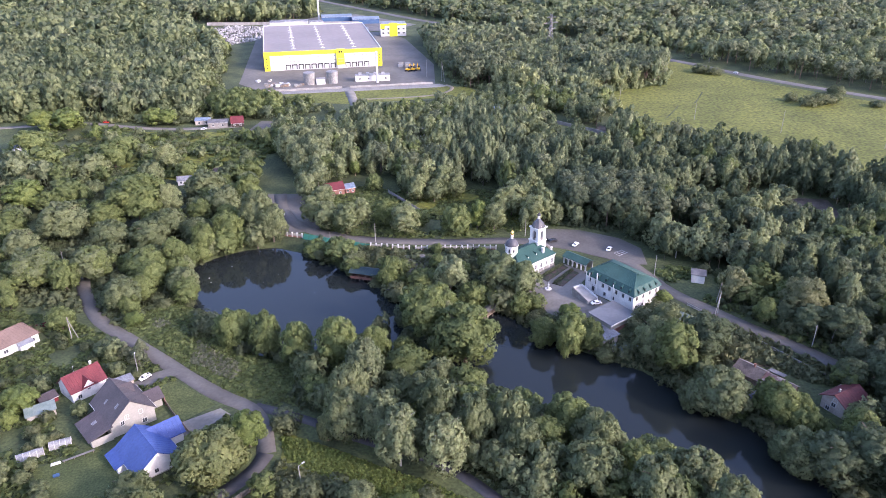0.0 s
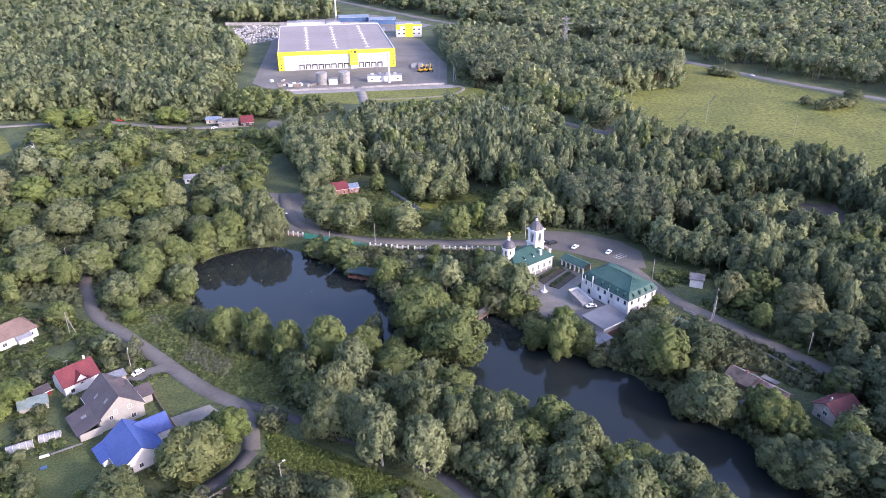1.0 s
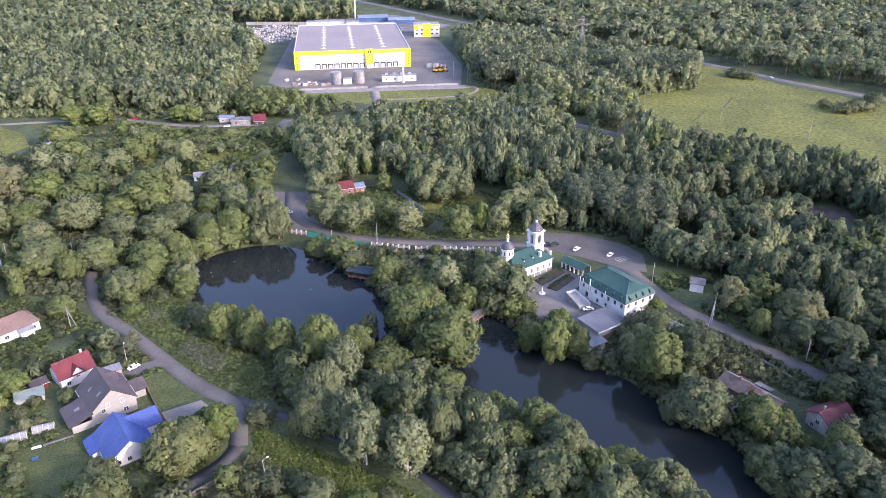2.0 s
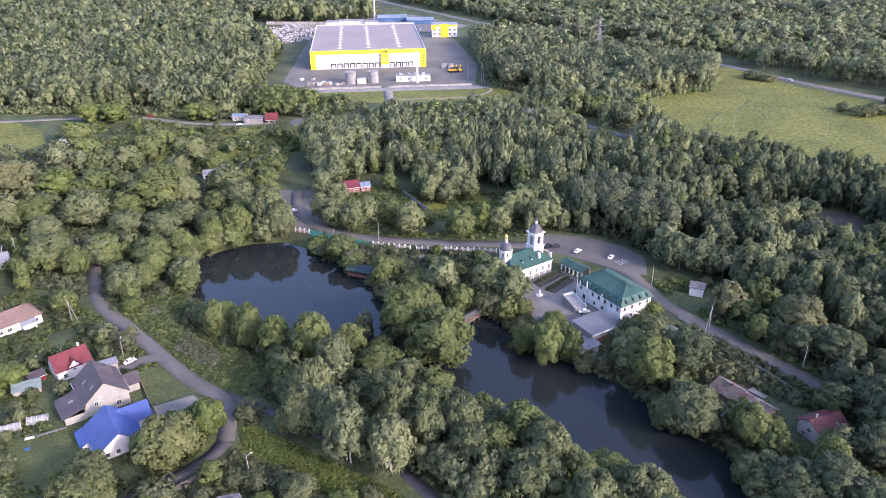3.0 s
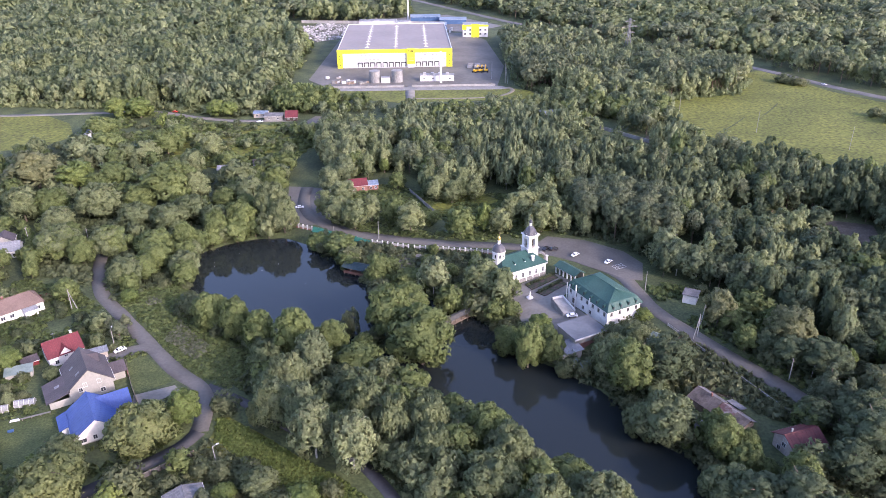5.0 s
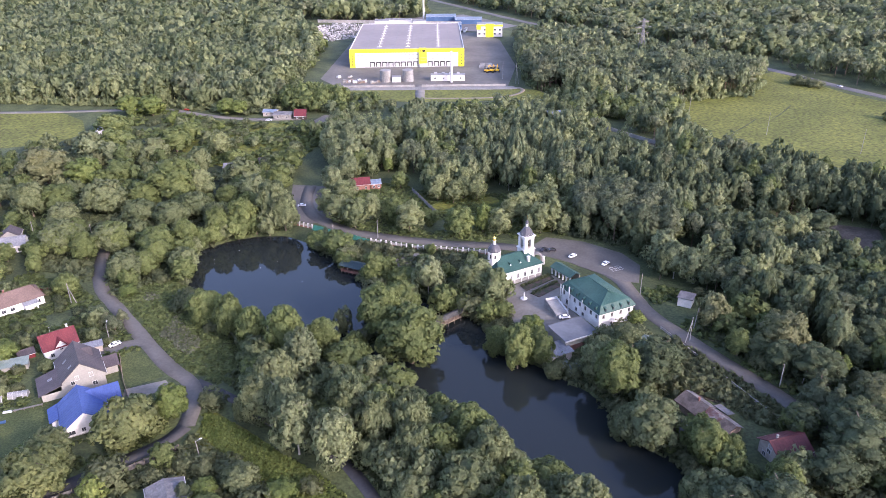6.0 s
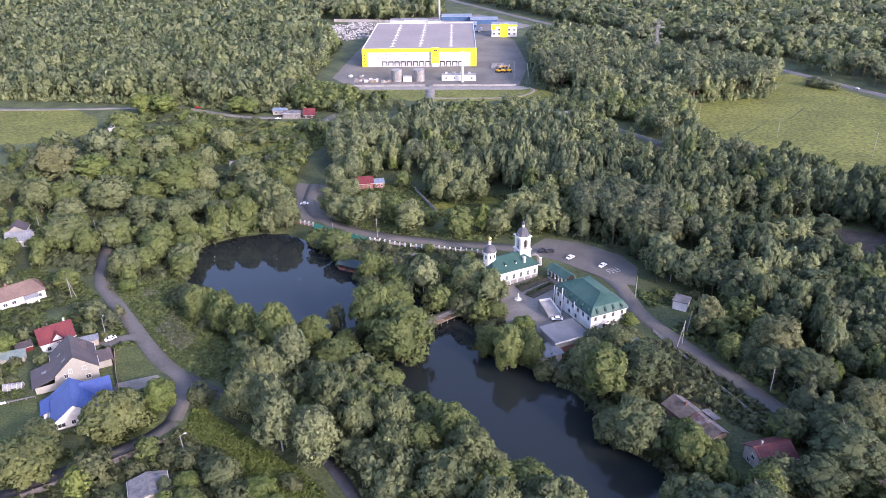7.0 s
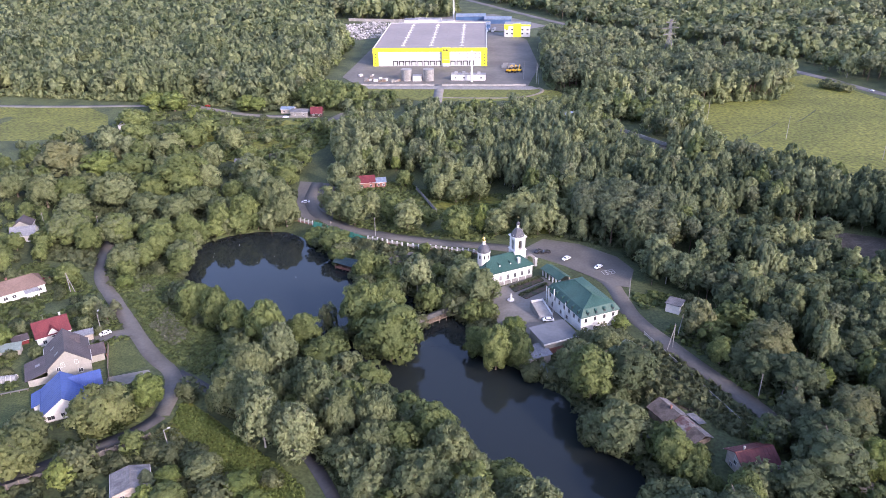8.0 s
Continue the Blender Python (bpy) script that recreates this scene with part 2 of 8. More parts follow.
def spread(a, b, step, far, growth=1.25):
    """Even steps from a to b, then growing ones out to far on both sides."""
    mid = list(np.arange(a, b + 0.1, step))
    out, s, v = [], step, b
    while v < far:
        s *= growth
        v += s
        out.append(v)
    low, s, v = [], step, a
    while v > -far:
        s *= growth
        v -= s
        low.append(v)
    return np.array(low[::-1] + mid + out)


def grid_sheet(name, xs, ys, height, material):
    gx, gy = np.meshgrid(xs, ys)
    z = height(gx, gy)
    verts = np.stack([gx, gy, z], -1).reshape(-1, 3)
    nx = len(xs)
    i = (np.arange(len(ys) - 1)[:, None] * nx + np.arange(nx - 1)[None]).ravel()
    me = fast_mesh(name, verts, np.stack([i, i + 1, i + nx + 1, i + nx], -1))
    me.polygons.foreach_set("use_smooth", np.ones(len(me.polygons), bool))
    me.materials.append(material)
    return new(name, me)


ground = tagged(grid_sheet("ground", spread(-190, 190, 2.5, 4800), spread(70, 400, 2.5, 4800), land, M_GRASS),
                "rough green grass and soil sloping to two ponds", "ground", kind="structure")
water = tagged(grid_sheet("water", np.linspace(-115, 130, 50), np.linspace(70, 300, 47), lambda x, y: x * 0, water_mat()),
               "still dark pond water mirroring trees and sky", "water", kind="structure")


def resample(pts, step):
    out = []
    for (ax, ay), (bx, by) in zip(pts, pts[1:]):
        n = max(1, int(math.hypot(bx - ax, by - ay) / step))
        out += [(ax + (bx - ax) * i / n, ay + (by - ay) * i / n) for i in range(n)]
    return out + [pts[-1]]


def rounded(pts, rounds=2):
    for _ in range(rounds):
        out = [pts[0]]
        for a, b in zip(pts, pts[1:]):
            out += [(a[0] * 0.75 + b[0] * 0.25, a[1] * 0.75 + b[1] * 0.25), (a[0] * 0.25 + b[0] * 0.75, a[1] * 0.25 + b[1] * 0.75)]
        pts = out + [pts[-1]]
    return pts


def strip(name, pts, width, material, lift=0.12, step=2.5, label="", category="road"):
    """A road or path laid over the land along a line, with thickness at its edges."""
    pts = resample(rounded(pts), step)
    verts, faces, across = [], [], max(2, int(width / 2.5) + 1)
    for i, (x, y) in enumerate(pts):
        a, b = pts[max(i - 1, 0)], pts[min(i + 1, len(pts) - 1)]
        d = Vector((b[0] - a[0], b[1] - a[1])).normalized()
        for j in range(across + 2):
            k = min(max(j - 1, 0), across - 1) / (across - 1)
            w = (k - 0.5) * width * (1 + 0.04 * math.sin(i * 0.9))
            px, py = x + d.y * w, y - d.x * w
            verts.append((px, py, lift if 0 < j < across + 1 else lift - 0.35))
    verts = np.array(verts)
    verts[:, 2] += land(verts[:, 0], verts[:, 1])
    n = across + 2
    for i in range(len(pts) - 1):
        for j in range(n - 1):
            faces.append((i * n + j, i * n + j + 1, (i + 1) * n + j + 1, (i + 1) * n + j))
    me = fast_mesh(name, verts, faces)
    me.flip_normals()
    me.materials.append(material)
    return tagged(new(name, me), label, category, kind="structure")


def patch(name, poly, material, lift=0.1, step=3.0, label="", category="ground", flat=None):
    """A piece of surface inside a polygon, laid over the land."""
    bm = bmesh.new()
    bm.faces.new([bm.verts.new((x, y, 0)) for x, y in poly])
    x0, x1 = min(p[0] for p in poly), max(p[0] for p in poly)
    y0, y1 = min(p[1] for p in poly), max(p[1] for p in poly)
    for axis, lo, hi in ((0, x0, x1), (1, y0, y1)):
        v = lo + step
        while v < hi:
            co, no = [0, 0, 0], [0, 0, 0]
            co[axis], no[axis] = v, 1
            bmesh.ops.bisect_plane(bm, geom=bm.verts[:] + bm.edges[:] + bm.faces[:], plane_co=co, plane_no=no)
            v += step
    co = np.array([v.co[:2] for v in bm.verts])
    zs = land(co[:, 0], co[:, 1]) + lift
    for v, z in zip(bm.verts, zs):
        v.co.z = z if flat is None else flat
    bmesh.ops.recalc_face_normals(bm, faces=bm.faces)
    if sum(f.normal.z for f in bm.faces) < 0:
        bmesh.ops.reverse_faces(bm, faces=bm.faces)
    ext = bmesh.ops.extrude_face_region(bm, geom=[e for e in bm.edges if e.is_boundary])
    for v in ext["geom"]:
        if isinstance(v, bmesh.types.BMVert):
            v.co.z -= 0.4
    me = bpy.data.meshes.new(name)
    bm.to_mesh(me)
    bm.free()
    me.materials.append(material)
    return tagged(new(name, me), label, category, kind="structure")


VILLAGE_ROAD = [(-145, 262), (-137, 244), (-124, 225), (-107, 212), (-91, 199), (-81, 191), (-68, 181), (-56, 175), (-50, 163), (-48, 155), (-50, 147.5), (-59, 136), (-66, 128), (-82, 108), (-112, 68)]
PATH = [(-56, 176), (-40, 170), (-22, 160), (-1, 152), (9, 143), (18, 133), (34, 112), (60, 80)]
UPPER_ROAD = [(-82, 345), (-77, 323), (-66, 306), (-43, 293.5), (-20, 290), (1, 288.5), (21, 289.5), (41, 286), (56, 279), (74, 267), (80, 250), (84, 239), (98, 222), (109, 210), (121, 197), (128, 187), (146, 166), (175, 135), (220, 90)]
HIGHWAY = [(-330, 1240), (-120, 990), (-15, 864), (90, 765), (200, 664), (250, 588), (318, 521), (450, 400), (700, 190)]
FAR_LANE = [(-420, 425), (-330, 437), (-262, 455), (-232, 462), (-200, 452), (-165, 447), (-130, 455)]
strip("road", VILLAGE_ROAD[:10], 5.2, M_ASPHALT, label="cracked grey asphalt village road curving past houses")
strip("road", VILLAGE_ROAD[9:], 4.4, M_ASPHALT_DARK, lift=0.15, label="narrow dark asphalt lane behind a board fence")
# The trees' shade on this path is put into its darker colour.
strip("path", PATH, 3.4, M_ASPHALT_DARK, lift=0.10, label="narrow asphalt path under the trees by the pond")
strip("road", UPPER_ROAD, 6.0, M_ASPHALT, lift=0.14, label="grey asphalt road along the church wall")
strip("road", HIGHWAY, 9, M_ASPHALT_PALE, lift=0.15, step=8, label="pale two-lane highway between field and forest")
strip("road", FAR_LANE, 5, M_PAVING, lift=0.15, step=4, label="pale gravel lane along the edge of the forest")
strip("path", [(-73, 558), (-64, 518), (-60, 500)], 7, M_PAVING, lift=0.2, label="pale concrete drive below the warehouse gate")
patch("pavement", [(38, 289), (44, 299), (60, 296), (76, 287), (83, 277), (82, 262), (76, 262), (60, 272)], M_ASPHALT, lift=0.17, label="grey asphalt car park beside the church", category="car park")
patch("pavement", [(-92, 345), (-72, 345), (-56, 304), (-66, 300), (-79, 306), (-84, 322)], M_ASPHALT, lift=0.09, label="wide grey asphalt forecourt at the road's end", category="car park")
patch("field", [(96, 530), (130, 556), (160, 575), (178, 600), (190, 640), (204, 652), (240, 582), (300, 520), (420, 410), (640, 220), (400, 170), (250, 300), (205, 355), (180, 385), (155, 435), (120, 470)], M_FIELD, lift=0.1, step=12, label="bright green open meadow of uncut grass", category="meadow")
patch("pavement", [(-133, 541), (-6, 567), (-8, 640), (-38, 760), (-60, 800), (-180, 800), (-190, 770), (-163, 600), (-158, 567)], M_YARD, lift=0.15, step=12, label="wide grey asphalt yard round the warehouse", category="yard")
patch("lawn", [(-140, 520), (-133, 538), (-2, 564), (20, 556), (30, 535), (-20, 520), (-70, 508)], M_FIELD, lift=0.09, step=6, label="mown green strip below the warehouse yard", category="lawn")
patch("lawn", [(-20, 330), (-5, 322), (25, 305), (46, 305), (40, 330), (10, 348), (-10, 352)], M_FIELD, lift=0.07, step=4, label="sunlit grass clearing between the trees", category="lawn")
patch("lawn", [(-45, 164), (-30, 157), (-8, 145), (6, 134), (18, 110), (-8, 92), (-28, 116), (-42, 140)], M_FIELD, lift=0.07, step=4, label="sunlit rough grass between lane and path", category="lawn")
patch("meadow", [(-420, 372), (-330, 362), (-290, 372), (-264, 384), (-256, 404), (-275, 428), (-300, 441), (-420, 424)], M_FIELD, lift=0.08, step=6, label="sunlit open meadow before the forest", category="meadow")
patch("meadow", [(-226, 442), (-200, 408), (-170, 376), (-130, 360), (-102, 388), (-100, 438), (-150, 443)], M_FIELD, lift=0.08, step=6, label="scrubby rough meadow with bushes", category="meadow")
patch("verge", [(-122, 229), (-97, 239), (-82, 223), (-66, 210), (-50, 204), (-34, 200), (-44, 178), (-60, 179), (-80, 194), (-105, 214)], M_LAWN, lift=0.07, step=3, label="rough grassy verge between road and pond", category="verge")
patch("yard", [(-200, 812), (-60, 806), (-30, 850), (-105, 925), (-150, 900), (-200, 850)], M_ASPHALT_PALE, lift=0.12, step=12, label="dusty pale yard behind the warehouse", category="yard")
patch("lawn", [(134, 226), (140, 236), (152, 234), (164, 230), (168, 212), (156, 202), (147, 206), (141, 214)], M_LAWN, lift=0.08, step=4, label="shaded grassy slope between road and forest", category="lawn")
patch("pavement", [(-21, 276), (-8, 277), (-3, 267), (-13, 262.5), (-22, 268)], M_PAVING, lift=0.1, step=2, label="pale paved corner of the church garden", category="pavement")

# ---- trees ----
def icosphere(sub):
    bm = bmesh.new()
    bmesh.ops.create_icosphere(bm, subdivisions=sub, radius=1)
    bm.verts.index_update()
    v = np.array([x.co[:] for x in bm.verts])
    f = np.array([[x.index for x in p.verts] for p in bm.faces])
    bm.free()
    return v, f


ICO = {1: icosphere(1), 2: icosphere(2)}


def unit(v):
    return v / np.maximum(np.linalg.norm(v, axis=-1, keepdims=True), 1e-6)


CROWN_BASE = {"willow": 0.1, "linden": 0.08, "birch": 0.1, "aspen": 0.1, "pine": 0.45, "spruce": 0.06, "shrub": 0.02}
LOBE_SIZE = {"willow": 0.3, "linden": 0.31, "birch": 0.34, "aspen": 0.34, "pine": 0.42, "spruce": 0.3, "shrub": 0.42}
LOBE_TALL = {"willow": 0.95, "linden": 0.9, "birch": 1.25, "aspen": 1.2, "pine": 0.6, "spruce": 0.6, "shrub": 0.8}


def crown_arrays(kind, h, r, lobes, cards, cover, body, rng, ruffle=0.55):
    """A crown as triangles: uneven boughs, each a shell of leaf sprays, round a closed inner body. h height, r crown radius, cover: how often the sprays cover the crown."""
    vs, fs, ns, base = [], [], [], 0
    lo = CROWN_BASE[kind]
    zc, hz = h * (1 + lo) / 2, h * (1 - lo) / 2
    cv, cf = ICO[max(body, 1)]
    rough = cv * (1 + rng.uniform(-0.14, 0.14, (len(cv), 1)))
    lean = {"birch": 0.24, "aspen": 0.24, "spruce": 0.75, "willow": 0.1, "linden": 0.1}.get(kind, 0.0)
    inner = 0.5 if kind in ("pine", "spruce") else 0.66
    if body:
        vs.append(np.concatenate([rough[:, :2] * (1 - lean * rough[:, 2:]) * r * inner, zc + rough[:, 2:] * hz * inner * 1.12], 1))
        fs.append(cf)
        ns.append(cv)
        base = len(cv)
    side = math.sqrt(cover * 4 * math.pi * r * (r + hz) / 2 / (lobes * cards) / 0.5)
    turn = rng.uniform(0, 6.28)
    for i in range(lobes):
        k = (i + 0.5) / lobes
        a = turn + i * 2.39996 + rng.uniform(-0.5, 0.5)
        u = max(-0.9, min(0.95, 1 - 1.85 * k + rng.uniform(-0.15, 0.15)))
        ring = math.sqrt(1 - u * u)
        grow = 1.0
        if kind == "spruce":
            ring = 0.62 * (1 - u) + 0.06
            grow = 1.15 - 0.6 * u
        elif lean:
            ring = ring ** 0.85 * (1 - lean * u)
            grow = 1 - lean * u
        out = rng.uniform(0.6, 0.8)
        c = np.array([math.cos(a) * ring * r * out, math.sin(a) * ring * r * out, zc + u * hz * rng.uniform(0.7, 0.84)])
        size = r * LOBE_SIZE[kind] * grow * rng.uniform(0.7, 1.25) * min(1.7, (30 / lobes) ** 0.42)
        stretch = np.array([rng.uniform(0.85, 1.2), rng.uniform(0.85, 1.2), LOBE_TALL[kind]])
        outward = unit(np.array([[c[0], c[1], (c[2] - zc) * r / hz + 0.3 * r]]))
        d = unit(rng.normal(size=(cards, 3)) + outward * 0.95)
        p = c + d * size * stretch * rng.uniform(0.72, 1.12, (cards, 1))
        nrm = unit(d + rng.normal(size=(cards, 3)) * 0.5)
        t1 = unit(np.cross(nrm, rng.normal(size=(cards, 3))))
        t2 = np.cross(nrm, t1)
        if kind in ("birch", "willow"):
            t1 = unit(t1 * 0.6 + np.array([0, 0, -0.8 if kind == "birch" else -0.5]))
            t2 = unit(np.cross(nrm, t1))
        s = side * rng.uniform(0.6, 1.4, (cards, 1))
        long = 1.35 if kind in ("birch", "willow") else 1.0
        tri = np.stack([p + t1 * s * 0.62 * long, p - t1 * s * 0.3 * long + t2 * s * 0.52 / long ** 0.5, p - t1 * s * 0.3 * long - t2 * s * 0.52 / long ** 0.5], 1).reshape(-1, 3)
        vs.append(tri)
        ns.append(np.repeat(unit(d * 0.8 + nrm * ruffle), 3, 0))
        fs.append(np.arange(cards * 3).reshape(-1, 3) + base)
        base += cards * 3
    verts = np.concatenate(vs)
    whole = unit((verts - (0, 0, zc - 0.25 * hz)) / (r, r, hz))
    return verts, np.concatenate(fs), unit(np.concatenate(ns) * 0.85 + whole * 0.5)


def trunk_mesh(name, kind, h, r, rng, material):
    """A tapered trunk with limbs."""
    bm = bmesh.new()

    def limb(a, b, ra, rb, sides=6):
        a, b = Vector(a), Vector(b)
        q = (b - a).to_track_quat("Z", "Y").to_matrix()
        rings = []
        for p, rad in ((a, ra), (a.lerp(b, 0.5) + Vector((rng.uniform(-1, 1), rng.uniform(-1, 1), 0)) * ra * 0.5, (ra + rb) / 2), (b, rb)):
            rings.append([bm.verts.new(p + q @ Vector((math.cos(k * math.tau / sides) * rad, math.sin(k * math.tau / sides) * rad, 0))) for k in range(sides)])
        for u, v in zip(rings, rings[1:]):
            for k in range(sides):
                bm.faces.new((u[k], u[(k + 1) % sides], v[(k + 1) % sides], v[k]))
        bm.faces.new(rings[-1])
    w = {"willow": 0.035, "linden": 0.032, "pine": 0.018, "spruce": 0.018, "birch": 0.015, "aspen": 0.017, "shrub": 0.02}[kind] * h
    top = 0.85 if kind in ("pine", "spruce", "birch", "aspen") else 0.5
    limb((0, 0, -0.6), (rng.uniform(-0.3, 0.3), rng.uniform(-0.3, 0.3), h * top), w, w * 0.35, 7)
    for i in range(7):
        a, z = i * 2.4, h * (0.2 + 0.09 * i if kind not in ("pine",) else 0.5 + 0.05 * i)
        limb((0, 0, z), (math.cos(a) * r * 0.65, math.sin(a) * r * 0.65, z + h * 0.16), w * 0.4, w * 0.1, 5)
    me = bpy.data.meshes.new(name)
    bm.to_mesh(me)
    bm.free()
    me.materials.append(material)
    return me


KINDS = {
    "willow": ("willow_tree", L_WILLOW, M_BARK, "broad silver-green willow with rounded billowing crown", 14.0, 7.0),
    "linden": ("linden_tree", L_LINDEN, M_BARK, "dense rich green broadleaf tree with rounded crown", 14.0, 6.5),
    "birch": ("birch_tree", L_BIRCH, M_BIRCH_BARK, "pale olive birch with drooping twigs and white trunk", 15.0, 4.6),
    "aspen": ("aspen_tree", L_ASPEN, M_BARK, "tall upright mid-green tree with narrow crown", 15.0, 4.2),
    "pine": ("pine_tree", L_PINE, M_PINE_BARK, "dark pine with bare reddish trunk and high crown", 17.0, 4.0),
    "spruce": ("spruce_tree", L_PINE, M_BARK, "dark conical spruce with tiered branches", 13.0, 3.2),
    "alder": ("dark_green_tree", L_DARKLEAF, M_BARK, "dark green alder with a dense upright crown", 15.0, 5.0),
    "yellow": ("young_tree", L_YELLOW, M_BARK, "bright yellow-green young broadleaf tree", 8.0, 3.2),
    "ochre": ("maple_tree", L_OCHRE, M_BARK, "brownish olive tree with dry seed clusters", 13.0, 5.5),
    "maple": ("maple_tree", L_MAPLE, M_BARK, "broad pale green maple with dense even crown", 13.0, 8.0),
    "shrub": ("shrub", L_SHRUB, M_BARK, "low round leafy green shrub", 4.0, 2.8),
}
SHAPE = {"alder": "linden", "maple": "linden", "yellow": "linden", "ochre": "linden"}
rng = np.random.default_rng(7)
TEMPLATES = {}
TREE_COUNT = [0]
CROWN_GRAIN = {"fine": (42, 108), "plain": (22, 62)}


def leafy_mesh(name, v, f, normals):
    """A crown whose leaf clumps are shaded as one soft mass."""
    me = fast_mesh(name, v, f)
    me.polygons.foreach_set("use_smooth", np.ones(len(me.polygons), bool))
    me.normals_split_custom_set_from_vertices(normals.tolist())
    return me


def tree_templates(kind, grain):
    if (kind, grain) in TEMPLATES:
        return TEMPLATES[kind, grain]
    name, leaf, bark, label, h, r = KINDS[kind]
    shape, made = SHAPE.get(kind, kind), []
    for k in range(3):
        lobes, cards = (12, 55) if shape == "shrub" else CROWN_GRAIN[grain]
        v, f, nv = crown_arrays(shape, h, r, lobes, cards, 1.8, 2, rng)
        crown = leafy_mesh("crown", v, f, nv)
        crown.materials.append(leaf)
        made.append((crown, trunk_mesh("trunk", shape, h, r, rng, bark)))
    TEMPLATES[kind, grain] = made
    return made


def tree(kind, x, y, h, r, label="", group="", grain="fine"):
    """One tree as a thing, standing on the land."""
    name, leaf, bark, lab, h0, r0 = KINDS[kind]
    variants = tree_templates(kind, grain)
    crown, trunk = variants[TREE_COUNT[0] % len(variants)]
    TREE_COUNT[0] += 1
    top = tagged(new(name), label or lab, "shrub" if kind == "shrub" else "tree", group or "trees")
    s = r / r0
    top.matrix_basis = Matrix.Translation((x, y, gz(x, y) - 0.05)) @ Matrix.Rotation(rng.uniform(0, 6.28), 4, "Z") @ Matrix.Diagonal((s, s, h / h0, 1))
    for part_name, me in (("trunk", trunk), ("crown", crown)):
        ob = new(part_name, me)
        ob.parent = top
    return top


# Solitary trees that stand out: kind, x, y, height, crown radius.
VILLAGE_TREES = [("maple", -60, 147, 13, 9.6), ("yellow", -53, 158, 12, 4.8), ("maple", -72, 125, 12, 9.0), ("willow", -76, 135, 10, 6), ("shrub", -56, 130, 6, 4.6),
                 ("yellow", -124, 174, 8, 5.5), ("linden", -133, 219, 9, 5), ("willow", -158, 251, 12, 9.5), ("willow", -139, 256, 12, 8), ("willow", -117, 233, 12, 7.5), ("yellow", -109, 222, 5, 3.4), ("spruce", -98, 197, 8, 2.8), ("spruce", -103, 200, 7, 2.6), ("spruce", -100, 204, 6, 2.4)]
NORTH_WEST_SHORE = [("linden", -101, 280, 15, 5.4), ("linden", -92.5, 288, 16, 6.8), ("linden", -108, 265, 14.7, 5.6), ("linden", -116.4, 256.8, 12.5, 8.6), ("willow", -82, 298, 21, 8.2), ("willow", -74.5, 293, 17, 6.6), ("linden", -96, 338, 13, 6),
                    ("linden", -137.8, 257.7, 12.6, 8.2), ("linden", -143.6, 245.4, 13.4, 5.6), ("willow", -121.1, 295.8, 10.3, 8.1), ("willow", -124.3, 282, 12, 8.6), ("willow", -141.0, 282.8, 12.1, 8.1), ("linden", -113, 240, 10, 6),
                    ("linden", -112, 249, 12, 5.6), ("willow", -107, 290, 11, 6.4), ("linden", -97, 304, 12, 6)]
SOUTH_SHORE = [("linden", -71.2, 211.1, 15.5, 6.2), ("linden", -68.3, 213.0, 15.5, 4.6), ("linden", -58.8, 206.1, 18.5, 5.8), ("linden", -47.2, 199.6, 17, 5.4), ("shrub", -83, 218, 6, 4.2), ("shrub", -54, 203, 5, 3.4)]
ISLAND_TREES = [("linden", -33.6, 195.4, 19.5, 6.7), ("linden", -22.4, 200.3, 14.5, 6.0), ("birch", -24.2, 186.2, 18, 5.6), ("linden", -10.5, 191.3, 12.5, 8.0), ("linden", 7.3, 203.2, 22, 11.4),
                ("linden", -6.0, 213.9, 20, 8.2), ("shrub", -21.4, 217.4, 9.5, 2.8), ("linden", -1.5, 225.2, 15, 7.0), ("linden", -6, 232, 12, 6.2), ("linden", -13, 205, 10, 4.5)]
SOUTH_BANK = [("willow", -27.0, 171.8, 17, 6.3), ("willow", -5.7, 170.9, 15, 7.0), ("birch", -17.2, 157.2, 20, 5.3), ("birch", -11.2, 150.0, 20, 6.3), ("birch", 0.0, 147.7, 19, 6.5), ("willow", -26.7, 161.0, 16, 6.6), ("willow", -32.0, 160.2, 9, 3.1),
              ("willow", -1.2, 163.7, 17, 6.4), ("willow", 8.7, 158.3, 16.5, 6.4), ("willow", 17.8, 159.2, 17, 6.2), ("shrub", 2.1, 179.2, 6.8, 6.2), ("willow", 14.2, 147.8, 9.4, 5.7), ("willow", 20.7, 150.4, 14, 6.1), ("linden", 34.2, 160.7, 16.6, 7.1),
              ("willow", 40.5, 152.4, 16.5, 6.9), ("linden", 26.4, 153.3, 13, 6.5), ("willow", 37.0, 140.0, 15, 8.0), ("willow", 24.3, 138.2, 10, 5.9), ("linden", 55.8, 150.8, 12, 7.4), ("willow", 63.6, 141.0, 17, 8.8), ("willow", 51.0, 132.2, 17, 7.3),
              ("willow", 67.6, 126.8, 18, 7.0), ("willow", -21, 135, 7, 5.2), ("yellow", -29, 131, 5, 3.4), ("yellow", -9, 133, 6, 4.4), ("spruce", -33, 128, 7, 2.8), ("shrub", -45, 165.5, 5, 3.4), ("shrub", -33, 139, 4, 3),
              ("shrub", -27, 140, 4, 3.2), ("shrub", -14, 128, 5, 4), ("yellow", -2, 128, 6, 4), ("linden", -24, 124, 7, 4.5), ("shrub", -39, 139, 3.6, 2.6), ("shrub", -3, 138, 3, 2.4)]
